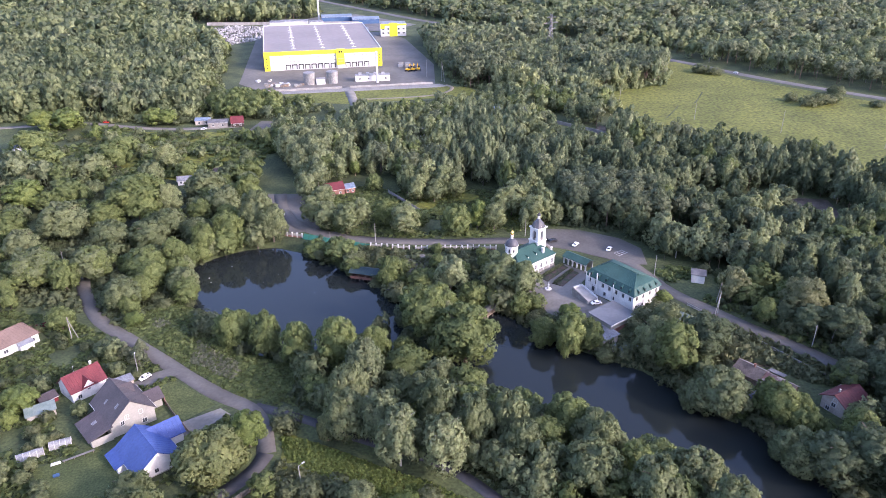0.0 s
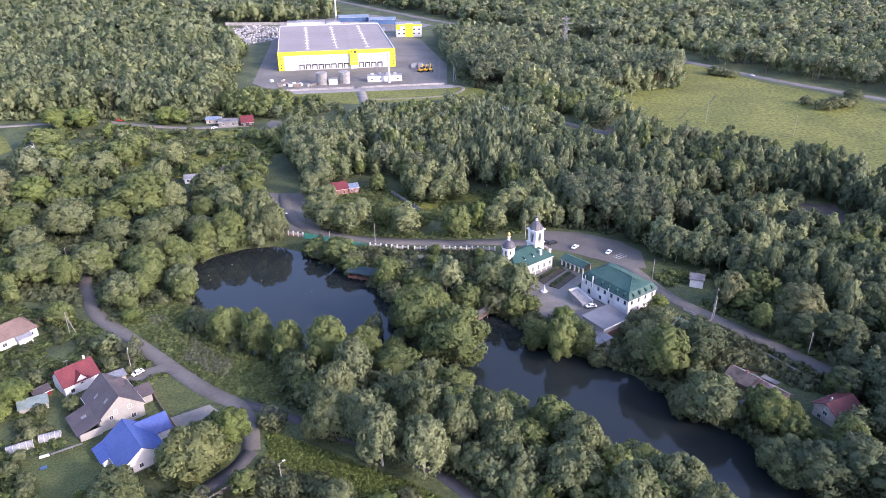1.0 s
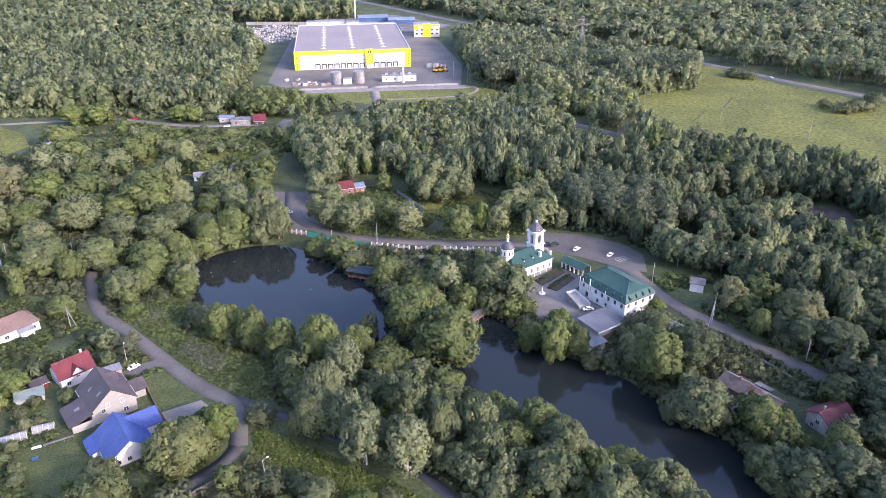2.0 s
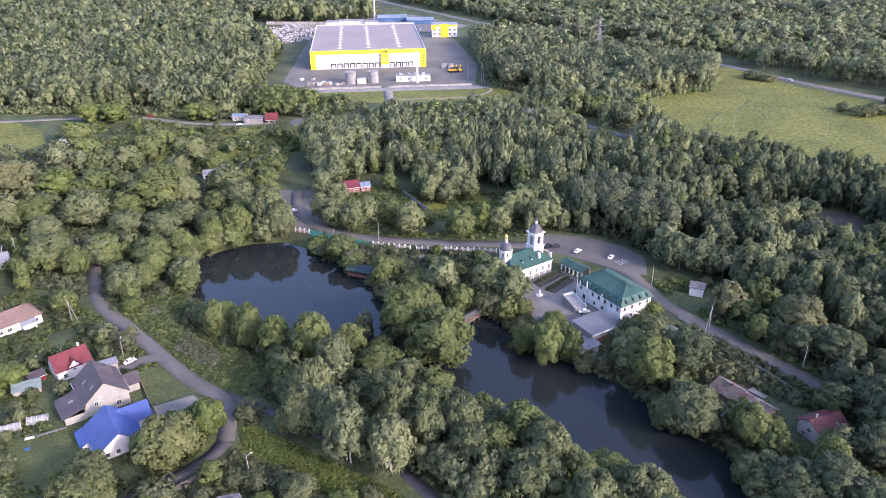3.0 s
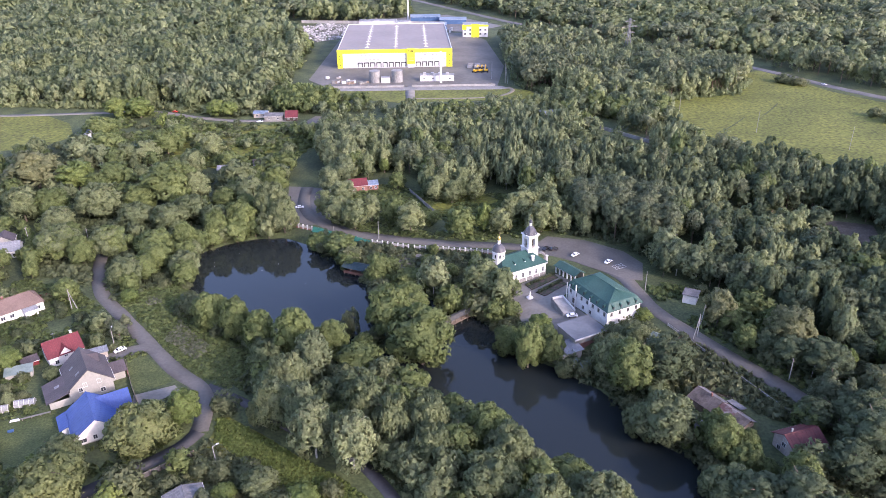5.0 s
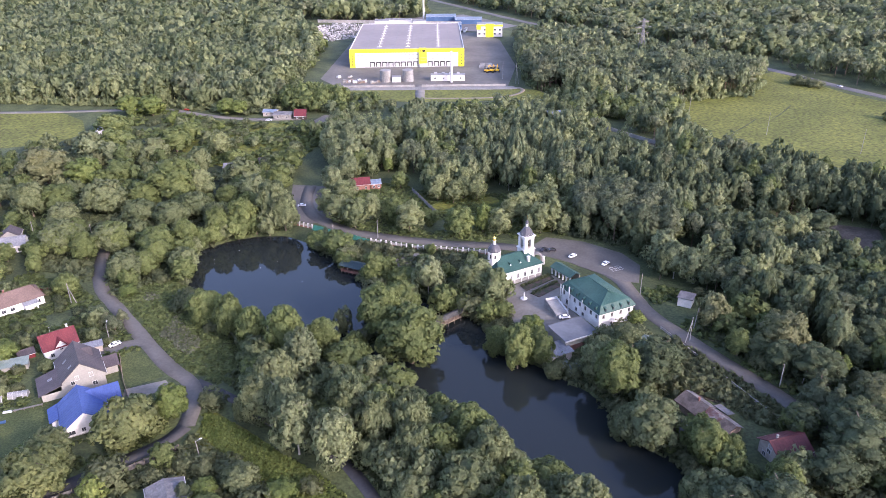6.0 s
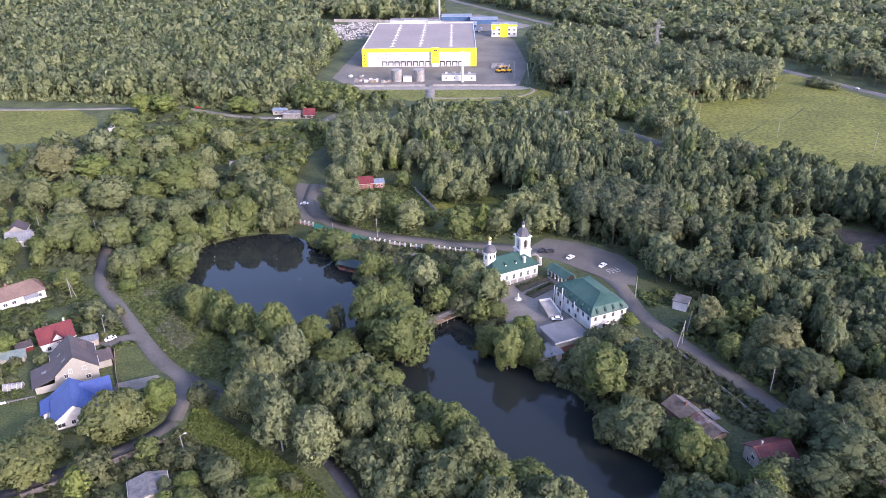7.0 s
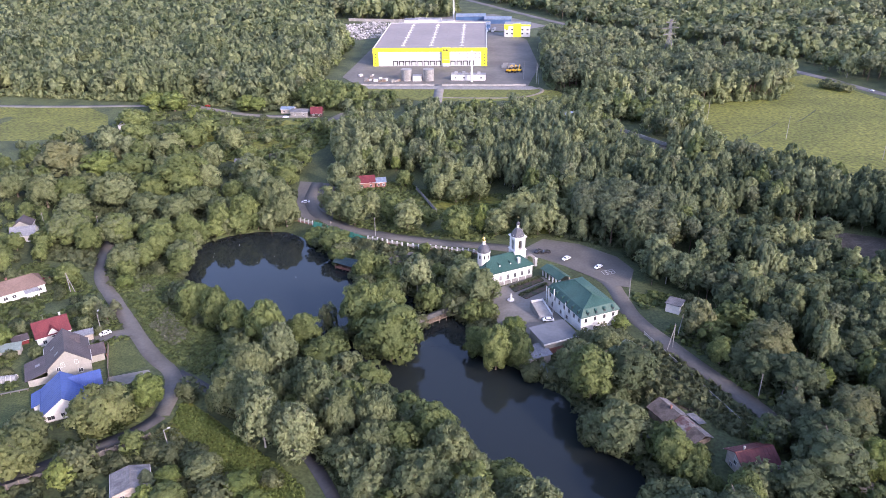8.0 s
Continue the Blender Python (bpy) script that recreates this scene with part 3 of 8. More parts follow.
CHURCH_TREES = [("aspen", 22, 246, 17, 6.6), ("aspen", 30, 240, 16, 5.5), ("birch", 3, 247, 17, 5.6), ("linden", 11, 238, 12, 5.4), ("linden", -43, 275, 9, 6.5), ("linden", -54, 280, 8, 4.9), ("linden", -21, 255.5, 14, 5.2), ("linden", -37, 266, 9, 4.6), ("shrub", -26, 257, 5, 3.2), ("linden", -8, 250, 9, 5.4),
                ("linden", 42, 206.5, 18.5, 5.0), ("linden", 34.5, 214, 12, 5.4), ("linden", 49.5, 209, 12.5, 5), ("yellow", 45, 224, 7, 4)]
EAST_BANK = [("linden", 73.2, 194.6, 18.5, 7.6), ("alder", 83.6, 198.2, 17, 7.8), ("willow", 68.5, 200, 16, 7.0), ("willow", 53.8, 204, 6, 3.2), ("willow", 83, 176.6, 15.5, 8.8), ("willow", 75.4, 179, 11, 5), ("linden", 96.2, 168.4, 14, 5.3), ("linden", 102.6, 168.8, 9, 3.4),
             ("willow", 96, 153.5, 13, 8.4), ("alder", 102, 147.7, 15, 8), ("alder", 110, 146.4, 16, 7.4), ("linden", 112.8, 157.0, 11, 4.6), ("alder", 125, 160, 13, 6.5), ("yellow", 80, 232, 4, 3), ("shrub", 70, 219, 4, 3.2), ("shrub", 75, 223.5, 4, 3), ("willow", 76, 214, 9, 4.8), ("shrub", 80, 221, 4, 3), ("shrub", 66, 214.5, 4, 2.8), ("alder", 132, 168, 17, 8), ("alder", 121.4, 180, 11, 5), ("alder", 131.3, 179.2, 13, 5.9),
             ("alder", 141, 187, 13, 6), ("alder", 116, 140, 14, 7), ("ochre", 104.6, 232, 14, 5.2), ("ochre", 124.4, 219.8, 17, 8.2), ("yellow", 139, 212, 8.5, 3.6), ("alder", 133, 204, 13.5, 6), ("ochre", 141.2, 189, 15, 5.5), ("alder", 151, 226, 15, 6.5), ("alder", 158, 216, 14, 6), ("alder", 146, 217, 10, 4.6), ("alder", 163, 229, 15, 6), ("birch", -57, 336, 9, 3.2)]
GARDEN_WEST = [("yellow", -198.5, 325.0, 15, 9.6), ("ochre", -221.8, 324.1, 15, 13.0), ("willow", -199.6, 284.0, 17, 8.1), ("linden", -189.2, 290.3, 15.1, 8.8), ("willow", -165.2, 291.4, 15, 11.2), ("linden", -140.4, 313.7, 20.0, 14.5), ("aspen", -127, 315.3, 18.0, 6.4),
    ("birch", -219.5, 358.9, 18, 7.4), ("birch", -206.3, 357.7, 13.6, 5.9), ("linden", -180.2, 328.3, 14.2, 9.3), ("linden", -236.1, 403.4, 14, 9), ("linden", -211.8, 372.2, 14.1, 10.0), ("aspen", -194.2, 364.8, 12.4, 6.8), ("aspen", -183.1, 366.1, 14.0, 7.2),
    ("linden", -178.8, 380.3, 16, 9.0), ("linden", -181.4, 401.4, 12, 7.6), ("willow", -148.2, 352.1, 15.5, 6.2), ("willow", -116.4, 338.6, 13.1, 9.6), ("linden", -156.8, 250.2, 12.1, 9.2), ("willow", -175.5, 275.3, 9.2, 7.7), ("yellow", -250.0, 446.8, 10, 8.4),
    ("yellow", -234, 446.3, 10, 9.0), ("yellow", -184, 458, 10, 7), ("yellow", -176, 458, 10, 6), ("aspen", -149.8, 379.2, 16, 6.4), ("linden", -151.8, 304.2, 11.1, 8.6), ("linden", -136.1, 369.1, 9, 5.4), ("aspen", -101.4, 356.8, 8, 4.5), ("aspen", -242, 340, 13, 6),
    ("linden", -250, 300, 13, 8), ("willow", -225, 292, 13, 9), ("willow", -104, 322, 13, 8.2), ("linden", -112, 312, 11, 6)]
ROADSIDE = [("aspen", -17.9, 345, 17, 4.6), ("aspen", -9.4, 346, 18, 4.8), ("aspen", -0.6, 343, 17, 4.8), ("aspen", 6.4, 342, 14, 4.4), ("aspen", -12.6, 337, 14, 4.6), ("aspen", -4.3, 336.6, 12, 4.6), ("linden", -34.8, 350, 9, 4.2), ("linden", -48.2, 382, 12, 5.6),
    ("yellow", -46.9, 371, 8.5, 2.8), ("aspen", -43, 299, 15, 5.2), ("aspen", -52, 303, 14, 5.2), ("aspen", -37, 307, 14, 4.8), ("aspen", -17, 298, 15, 6.2), ("linden", -27, 307, 13, 5), ("aspen", -60, 310, 14, 4.8), ("linden", 6, 297, 14, 6.2), ("yellow", 15.6, 303, 14, 3.6),
    ("aspen", 23, 301, 13, 4.6), ("aspen", 32, 316, 17, 6.6), ("aspen", 41, 304, 15, 5.4), ("aspen", 27, 313, 15, 5), ("birch", 36, 300, 11, 2.2), ("birch", -83, 384, 19, 6.5), ("birch", -78, 397, 20, 6.8), ("birch", -66, 392, 20, 7), ("birch", -76, 370, 19, 6.4),
    ("birch", -60, 398, 19, 6), ("birch", -65, 368, 19, 6.2), ("birch", -72, 382, 20, 6), ("birch", -88, 400, 19, 6), ("birch", -64, 354, 16, 5.4), ("birch", -68, 340, 14, 5), ("aspen", -58, 326, 12, 4.8), ("birch", 51, 304, 10, 3.1), ("linden", -10, 307, 8, 4)]
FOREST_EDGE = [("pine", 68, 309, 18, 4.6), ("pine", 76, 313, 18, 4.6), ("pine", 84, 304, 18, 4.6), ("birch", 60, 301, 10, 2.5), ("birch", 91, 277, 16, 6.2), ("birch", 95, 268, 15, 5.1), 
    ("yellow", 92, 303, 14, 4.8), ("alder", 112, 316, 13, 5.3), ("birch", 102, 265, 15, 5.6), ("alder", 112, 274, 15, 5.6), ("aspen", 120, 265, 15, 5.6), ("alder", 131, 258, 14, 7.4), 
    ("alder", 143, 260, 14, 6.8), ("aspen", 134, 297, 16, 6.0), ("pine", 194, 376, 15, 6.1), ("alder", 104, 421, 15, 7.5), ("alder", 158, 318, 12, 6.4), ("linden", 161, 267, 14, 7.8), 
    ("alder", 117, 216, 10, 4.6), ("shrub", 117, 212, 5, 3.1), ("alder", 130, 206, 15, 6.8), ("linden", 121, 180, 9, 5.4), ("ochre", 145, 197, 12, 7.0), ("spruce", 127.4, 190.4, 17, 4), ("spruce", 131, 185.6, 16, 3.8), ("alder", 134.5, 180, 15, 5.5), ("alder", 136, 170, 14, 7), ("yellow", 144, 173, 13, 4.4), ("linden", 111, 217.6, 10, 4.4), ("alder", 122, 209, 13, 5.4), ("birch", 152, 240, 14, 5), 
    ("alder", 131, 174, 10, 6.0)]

GROVES = ((VILLAGE_TREES, "village trees"), (NORTH_WEST_SHORE, "pond shore trees"), (SOUTH_SHORE, "pond shore trees"), (ISLAND_TREES, "island trees"), (SOUTH_BANK, "river bank trees"), (CHURCH_TREES, "church garden trees"),
          (EAST_BANK, "river bank trees"), (GARDEN_WEST, "garden trees"), (ROADSIDE, "roadside trees"), (FOREST_EDGE, "forest edge trees"))
PLACED = []
for grove, where in GROVES:
    for kind, x, y, h, r in grove:
        h = max(h, 1.55 * r) if y > 232 and kind != "shrub" else h
        tree(kind, x, y, h, r, group=where, grain="fine" if y < 232 or (x < -60 and y < 320) else "plain")
        PLACED.append((x, y, r))


def shore_row(line, step, kinds, lo, hi, inland, group):
    """Trees leaning close over the water along a stretch of bank."""
    for n, (x, y) in enumerate(resample(line, step)):
        x, y = x + rng.uniform(-1.5, 1.5), y + rng.uniform(-1.5, 1.5)
        for _ in range(12):
            d = float(water_distance(np.array([x]), np.array([y]))[0])
            if d > inland:
                break
            gx = float(water_distance(np.array([x + 0.5]), np.array([y]))[0]) - d
            gy = float(water_distance(np.array([x]), np.array([y + 0.5]))[0]) - d
            m = math.hypot(gx, gy) or 1
            x, y = x + gx / m, y + gy / m
        if any((x - px) ** 2 + (y - py) ** 2 < (pr * 0.5) ** 2 for px, py, pr in PLACED):
            continue
        kind = kinds[n % len(kinds)]
        h = rng.uniform(lo, hi)
        r = h * (0.5 if kind != "shrub" else 0.7)
        tree(kind, x, y, h, r, group=group, grain="plain")
        PLACED.append((x, y, r))


shore_row([(24, 234), (33, 224), (43, 213), (53, 207), (65, 199), (78, 184), (91, 170), (98, 154), (107, 132), (120, 95)], 5.0, ("shrub", "linden", "shrub", "shrub"), 2.5, 5, 1.6, "river bank trees")
shore_row([(1, 189), (13, 179), (32, 166), (53, 152), (73, 124), (88, 90)], 5.5, ("willow", "linden", "willow"), 8, 12, 1.6, "river bank trees")
shore_row([(1, 191), (9, 205), (11, 218), (12, 226), (-14, 238), (-16, 225), (-19, 212), (-31, 202), (-48, 201), (-66, 208), (-80, 220), (-93, 240)], 6.0, ("shrub", "shrub", "shrub"), 2, 5, 1.4, "pond shore trees")
shore_row([(-95, 242), (-105, 258), (-104, 270), (-97, 280), (-87, 287), (-75, 290)], 5.5, ("linden", "willow", "linden"), 9, 13, 1.6, "pond shore trees")
shore_row([(-57, 280), (-45, 273), (-38, 268)], 6.0, ("linden", "shrub"), 5, 8, 1.8, "pond shore trees")
shore_row([(-18, 255), (-14, 246), (0, 243), (8, 242), (22, 236)], 5.0, ("linden", "shrub", "willow"), 6, 9, 1.6, "pond shore trees")
# Woods: outline, spacing, kinds with weights, least and greatest height.
WOODS = [
    ("left_forest", [(-1000, 452), (-345, 462), (-290, 466), (-236, 470), (-180, 462), (-160, 500), (-178, 570), (-192, 660), (-232, 755), (-285, 835), (-480, 1040), (-1000, 1100)], 9.2, (("aspen", 3), ("birch", 4), ("willow", 2), ("pine", 1)), 13, 20),
    ("back_forest", [(-1000, 1100), (-480, 1040), (-290, 848), (-185, 852), (-150, 900), (-165, 985), (-370, 1240), (-600, 1400), (-1300, 1400)], 12.0, (("aspen", 3), ("pine", 3), ("birch", 1)), 15, 21),
    ("highway_forest", [(-92, 980), (8, 870), (106, 775), (210, 678), (260, 600), (332, 532), (466, 411), (706, 207), (1100, 300), (1000, 1100), (400, 1350), (-300, 1400), (-330, 1300)], 12.0, (("pine", 2), ("aspen", 4), ("birch", 2)), 15, 20),
    ("east_wood", [(4, 605), (12, 566), (34, 548), (64, 532), (104, 530), (138, 552), (168, 566), (185, 610), (190, 640), (124, 690), (54, 770), (5, 780), (-18, 720), (-6, 650)], 6.6, (("pine", 4), ("birch", 3), ("aspen", 2)), 14, 20),
    ("middle_wood", [(-112, 446), (-68, 468), (-30, 474), (-3, 490), (24, 474), (60, 452), (94, 470), (116, 448), (138, 418), (160, 394), (180, 384), (210, 352), (260, 310), (330, 200), (240, 120), (175, 160), (150, 212), (130, 232), (112, 246), (104, 262), (90, 262), (84, 280), (70, 296), (46, 304), (26, 345), (-5, 352), (-20, 352), (-40, 362), (-70, 352), (-84, 400)], 5.7, (("birch", 3), ("aspen", 5), ("pine", 2), ("linden", 1)), 10, 19),
    ("west_wood", [(-430, 325), (-300, 290), (-250, 225), (-190, 205), (-160, 222), (-148, 240), (-150, 265), (-125, 290), (-105, 300), (-92, 318), (-92, 372), (-108, 378), (-130, 352), (-170, 366), (-200, 396), (-236, 412), (-258, 374), (-330, 340), (-420, 345)], 8.5, (("shrub", 5), ("linden", 3), ("willow", 3), ("ochre", 1)), 6, 10.5),
    ("meadow_scrub", [(-230, 440), (-205, 402), (-170, 370), (-130, 356), (-100, 385), (-98, 440), (-150, 444)], 12.0, (("shrub", 6), ("willow", 1)), 5, 9),
    # Out of view: added so its shadow darkens the river bank.
    ("sun_side_wood", [(150, 150), (185, 60), (330, 20), (340, 160), (210, 190), (165, 172)], 8.5, (("aspen", 3), ("linden", 2)), 16, 22),
    ("north_west_shore", [(-150, 240), (-132, 232), (-118, 222), (-98, 236), (-110, 262), (-100, 284), (-86, 292), (-80, 320), (-95, 330), (-120, 300), (-150, 275)], 8.0, (("shrub", 3), ("linden", 3), ("willow", 3)), 6, 10),
    ("workshop_scrub", [(-175, 440), (-120, 425), (-95, 400), (-100, 440), (-140, 446), (-160, 490), (-110, 500), (-100, 478), (-70, 478), (-75, 505), (-130, 520), (-170, 500)], 7.0, (("shrub", 4), ("linden", 2), ("willow", 1)), 6, 11),
    ("lane_scrub", [(-256, 448), (-200, 438), (-150, 430), (-150, 414), (-210, 414), (-252, 432)], 8.5, (("shrub", 5), ("yellow", 1)), 5, 8),
    ("church_garden", [(-60, 288), (-58, 283), (-40, 271), (-20, 259), (-10, 248), (6, 246), (16, 240), (28, 236), (30, 250), (20, 256), (18, 277), (0, 279), (-20, 279), (-32, 283), (-50, 289)], 7.0, (("linden", 2), ("shrub", 4), ("spruce", 1)), 5, 8),
    ("river_bank", [(24, 236), (40, 236), (50, 214), (62, 206), (70, 208), (76, 220), (86, 206), (90, 196), (94, 176), (104, 172), (108, 158), (100, 150), (112, 120), (150, 70), (240, 70), (160, 150), (140, 172), (128, 178), (108, 160), (96, 164), (84, 178), (74, 190), (60, 200), (46, 210), (32, 226)], 6.5, (("linden", 2), ("willow", 2), ("shrub", 5)), 6, 10),
    ("south_bank", [(-46, 196), (-30, 196), (-14, 184), (4, 182), (30, 168), (52, 152), (70, 128), (88, 80), (50, 60), (24, 128), (12, 146), (-6, 158), (-26, 166), (-42, 175)], 6.0, (("linden", 3), ("willow", 3), ("shrub", 2)), 7, 12),
    ("island", [(-18, 190), (-4, 192), (8, 206), (10, 222), (0, 236), (-12, 238), (-14, 220)], 6.0, (("linden", 3), ("willow", 1)), 8, 12),
    ("lane_side", [(-46, 140), (-38, 138), (-22, 118), (-10, 90), (-60, 70), (-90, 90), (-70, 112)], 7.5, (("shrub", 3), ("linden", 1), ("yellow", 1)), 5, 8),
    ("village_gardens", [(-175, 215), (-150, 222), (-126, 214), (-100, 200), (-92, 186), (-100, 178), (-86, 150), (-62, 132), (-84, 104), (-140, 100), (-185, 170)], 7.0, (("shrub", 5), ("willow", 1), ("yellow", 1)), 4, 7),
    ("east_slope", [(92, 256), (106, 258), (114, 244), (132, 230), (150, 210), (170, 160), (150, 172), (124, 206), (104, 232)], 8.5, (("linden", 3), ("shrub", 4)), 6, 11),
]
WOODS += [
    # Unseen tall trees added beyond the right edge to shade road and slope.
    ("road_shade_wood", [(172, 166), (174, 212), (184, 240), (232, 226), (232, 150), (190, 138)], 7.5, (("aspen", 3), ("linden", 3)), 17, 22),
    ("lawn_edge_wood", [(24, 534), (60, 528), (104, 528), (118, 500), (120, 472), (96, 474), (60, 484), (24, 478), (0, 492), (0, 512), (14, 520)], 6.6, (("birch", 3), ("aspen", 3), ("linden", 2)), 8, 14),
    ("yard_side_scrub", [(-160, 500), (-118, 512), (-100, 478), (-96, 446), (-132, 440), (-150, 470)], 6.5, (("linden", 3), ("birch", 2), ("shrub", 3)), 8, 13),
    ("yard_west_scrub", [(-200, 700), (-178, 600), (-168, 545), (-150, 525), (-160, 500), (-185, 560), (-205, 640), (-215, 700)], 7.0, (("linden", 3), ("willow", 2), ("shrub", 3)), 6, 12),
    ("yard_east_wood", [(2, 600), (12, 566), (16, 556), (30, 546), (30, 620), (0, 760), (-24, 770), (-10, 680)], 6.5, (("pine", 2), ("birch", 3)), 12, 17),
]
ROADS = [(VILLAGE_ROAD, 5.2), (PATH, 3.6), (UPPER_ROAD, 6), (HIGHWAY, 16), (FAR_LANE, 5)]
CLEAR = [  # kept open: x, y, radius
    (66, 238, 17), (58, 250, 12), (36, 264, 11), (28, 258, 10), (45, 255, 11), (48, 232, 10), (58, 219, 9), (60, 285, 18), (20, 288, 9), (116, 171, 9), (96, 187, 7), (102, 180, 6), (99, 204, 9), (85, 215, 6), (90, 220, 4),
    (98, 249, 6), (90, 245, 8), (168, 316, 20), (160, 298, 12), (80, 450, 13), (95, 436, 13), (92, 424, 9), (-138, 457, 14), (-150, 458, 10), (-110, 455, 14), (-242, 404, 8), (-280, 415, 26), (-300, 400, 24), (-330, 395, 25), (-135, 361, 7), (-118, 371, 7), (-128, 380, 9), (-55, 346, 7), (-30, 340, 10), (-36, 352, 8),
    (10, 330, 13), (0, 342, 9), (22, 318, 9), (34, 306, 9), (-12, 437, 6), (34, 484, 9), (52, 476, 7), (88, 446, 10), (103, 440, 11), (76, 456, 6), (88, 412, 10), (97, 404, 9), (82, 430, 9), (75, 440, 9), (36, 466, 9), (45, 460, 8), (-12, 427, 7), (-22, 332, 9), (-18, 322, 8), (99, 240, 7), (96, 244, 6), (104, 246, 5), (-135, 440, 13), (-118, 440, 11), (-152, 446, 10), (-140, 425, 9), (-300, 360, 16), (-330, 365, 16), (-270, 385, 12), (-360, 370, 16), (-390, 375, 16), (-285, 345, 10), 
    (11, 353, 9), (18, 346, 9), (8, 326, 9), (0, 318, 8), (24, 338, 8), (-47, 366, 8), (-30, 361, 8), (-28, 340, 8),
    (-137, 356, 7), (-118, 342, 7), (-126, 328, 6), (-204, 322, 7), (-172, 286, 7), (-158, 285, 6),
    (-79, 152, 10), (-74, 158, 6), (-92, 170, 11), (-101, 164, 7), (-110, 183, 8), (-147, 207, 11), (-118, 174, 6), (-95, 149, 9), (-92, 141, 9), (-78, 180, 9), (-70, 168, 6), (-182, 251, 7), (-13, 269, 7), (-37, 127, 7), (-81, 113, 6), (-117, 193, 6), (-128, 200, 6)]


def blocked(x, y, margin):
    bad = water_distance(x, y) < 1.2
    for pts, width in ROADS:
        bad |= line_distance(x, y, pts) < width / 2 + margin
    for cx, cy, cr in CLEAR:
        bad |= (x - cx) ** 2 + (y - cy) ** 2 < cr * cr
    for px, py, pr in PLACED:
        bad |= (x - px) ** 2 + (y - py) ** 2 < (pr * 0.85) ** 2
    return bad


STUFF = {}
LOW = {}


def low_templates(kind, level):
    """Light crowns for woods: level 1 for the middle distance, 2 for far off."""
    key = (kind, level)
    if key not in LOW:
        name, leaf, bark, label, h, r = KINDS[kind]
        lobes, cards, cover = ((14, 34, 1.25), (9, 20, 0.95), (6, 10, 0.95))[level - 1]
        LOW[key] = [crown_arrays(SHAPE.get(kind, kind), h, r, lobes, cards, cover, 1, rng, (0.25, 0.12, 0.1)[level - 1]) for _ in range(5)]
    return LOW[key]


def wood(name, outline, spacing, kinds, lo, hi, single_limit):
    xs = [p[0] for p in outline]
    ys = [p[1] for p in outline]
    gx, gy = np.meshgrid(np.arange(min(xs), max(xs), spacing), np.arange(min(ys), max(ys), spacing))
    x = gx.ravel() + rng.uniform(-0.42, 0.42, gx.size) * spacing
    y = gy.ravel() + rng.uniform(-0.42, 0.42, gx.size) * spacing
    keep = (poly_distance(x, y, outline) < 0) & ~blocked(x, y, 3.0)
    keep &= (x < 70 + 0.64 * y) & (x > 30 - 1.02 * y)
    x, y = x[keep], y[keep]
    if name == "middle_wood":
        gaps = np.array([noise.noise((a * 0.035, b * 0.035, 11.0)) for a, b in zip(x, y)]) > -0.3
        x, y = x[gaps], y[gaps]
    z = land(x, y)
    names = [k for k, _ in kinds]
    w = np.array([k[1] for k in kinds], float)
    patchy = np.array([noise.noise((a * 0.018, b * 0.018, 3.0)) for a, b in zip(x, y)])
    pick = rng.choice(len(names), len(x), p=w / w.sum())
    pick = np.where(patchy > 0.22, 0, np.where(patchy < -0.25, min(1, len(names) - 1), pick))
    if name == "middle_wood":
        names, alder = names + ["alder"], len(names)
        # Most trees on the right-hand side take the darker green leaves.
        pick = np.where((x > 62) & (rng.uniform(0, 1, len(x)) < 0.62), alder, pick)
    singles = 0
    for i in np.argsort(np.hypot(x - 40, y)):
        kind = names[pick[i]]
        _, leaf, bark, label, h0, r0 = KINDS[kind]
        h = rng.uniform(lo, hi) * (0.42 if kind == "shrub" else 1) * (1 + 0.45 * patchy[i]) * rng.uniform(0.8, 1.12) * (0.7 if 425 < y[i] < 535 and -110 < x[i] < 40 else 1)
        r = r0 * h / h0 * rng.uniform(0.85, 1.2)
        r = min(r, spacing * (0.75 if kind in ("linden", "willow", "ochre", "shrub") else 0.64))
        if singles < single_limit:
            singles += 1
            tree(kind, x[i], y[i], h, r, group="woodland trees", grain="plain")
            continue
        level = 1 if y[i] < 390 else 2 if y[i] < 680 else 3
        if level == 3:
            r *= 1.15
        v, f, nv = low_templates(kind, level)[rng.integers(5)]
        a = rng.uniform(0, 6.28)
        c, s = math.cos(a) * r / r0, math.sin(a) * r / r0
        out = np.stack([x[i] + v[:, 0] * c - v[:, 1] * s, y[i] + v[:, 0] * s + v[:, 1] * c, z[i] + v[:, 2] * h / h0], -1)
        store = STUFF.setdefault((name, kind), [[], [], [], [], 0, 0, [], []])
        store[0].append(out)
        store[7].append(np.stack([nv[:, 0] * math.cos(a) - nv[:, 1] * math.sin(a), nv[:, 0] * math.sin(a) + nv[:, 1] * math.cos(a), nv[:, 2]], -1))
        store[6].append(np.full(len(out), rng.uniform(-1, 1), np.float32))
        store[1].append(f + store[4])
        store[4] += len(out)
        tw, th = (0.02 if kind == "pine" else 0.012) * h, h * 0.6
        ring = np.array([(math.cos(q) * tw, math.sin(q) * tw) for q in (0.3, 2.4, 4.5)])
        tv = np.concatenate([np.c_[ring, [-0.5] * 3], np.c_[ring * 0.5, [th] * 3]]) + (x[i], y[i], z[i])
        store[2].append(tv)
        store[3].append(np.array([(0, 1, 4, 3), (1, 2, 5, 4), (2, 0, 3, 5)]) + store[5])
        store[5] += 6


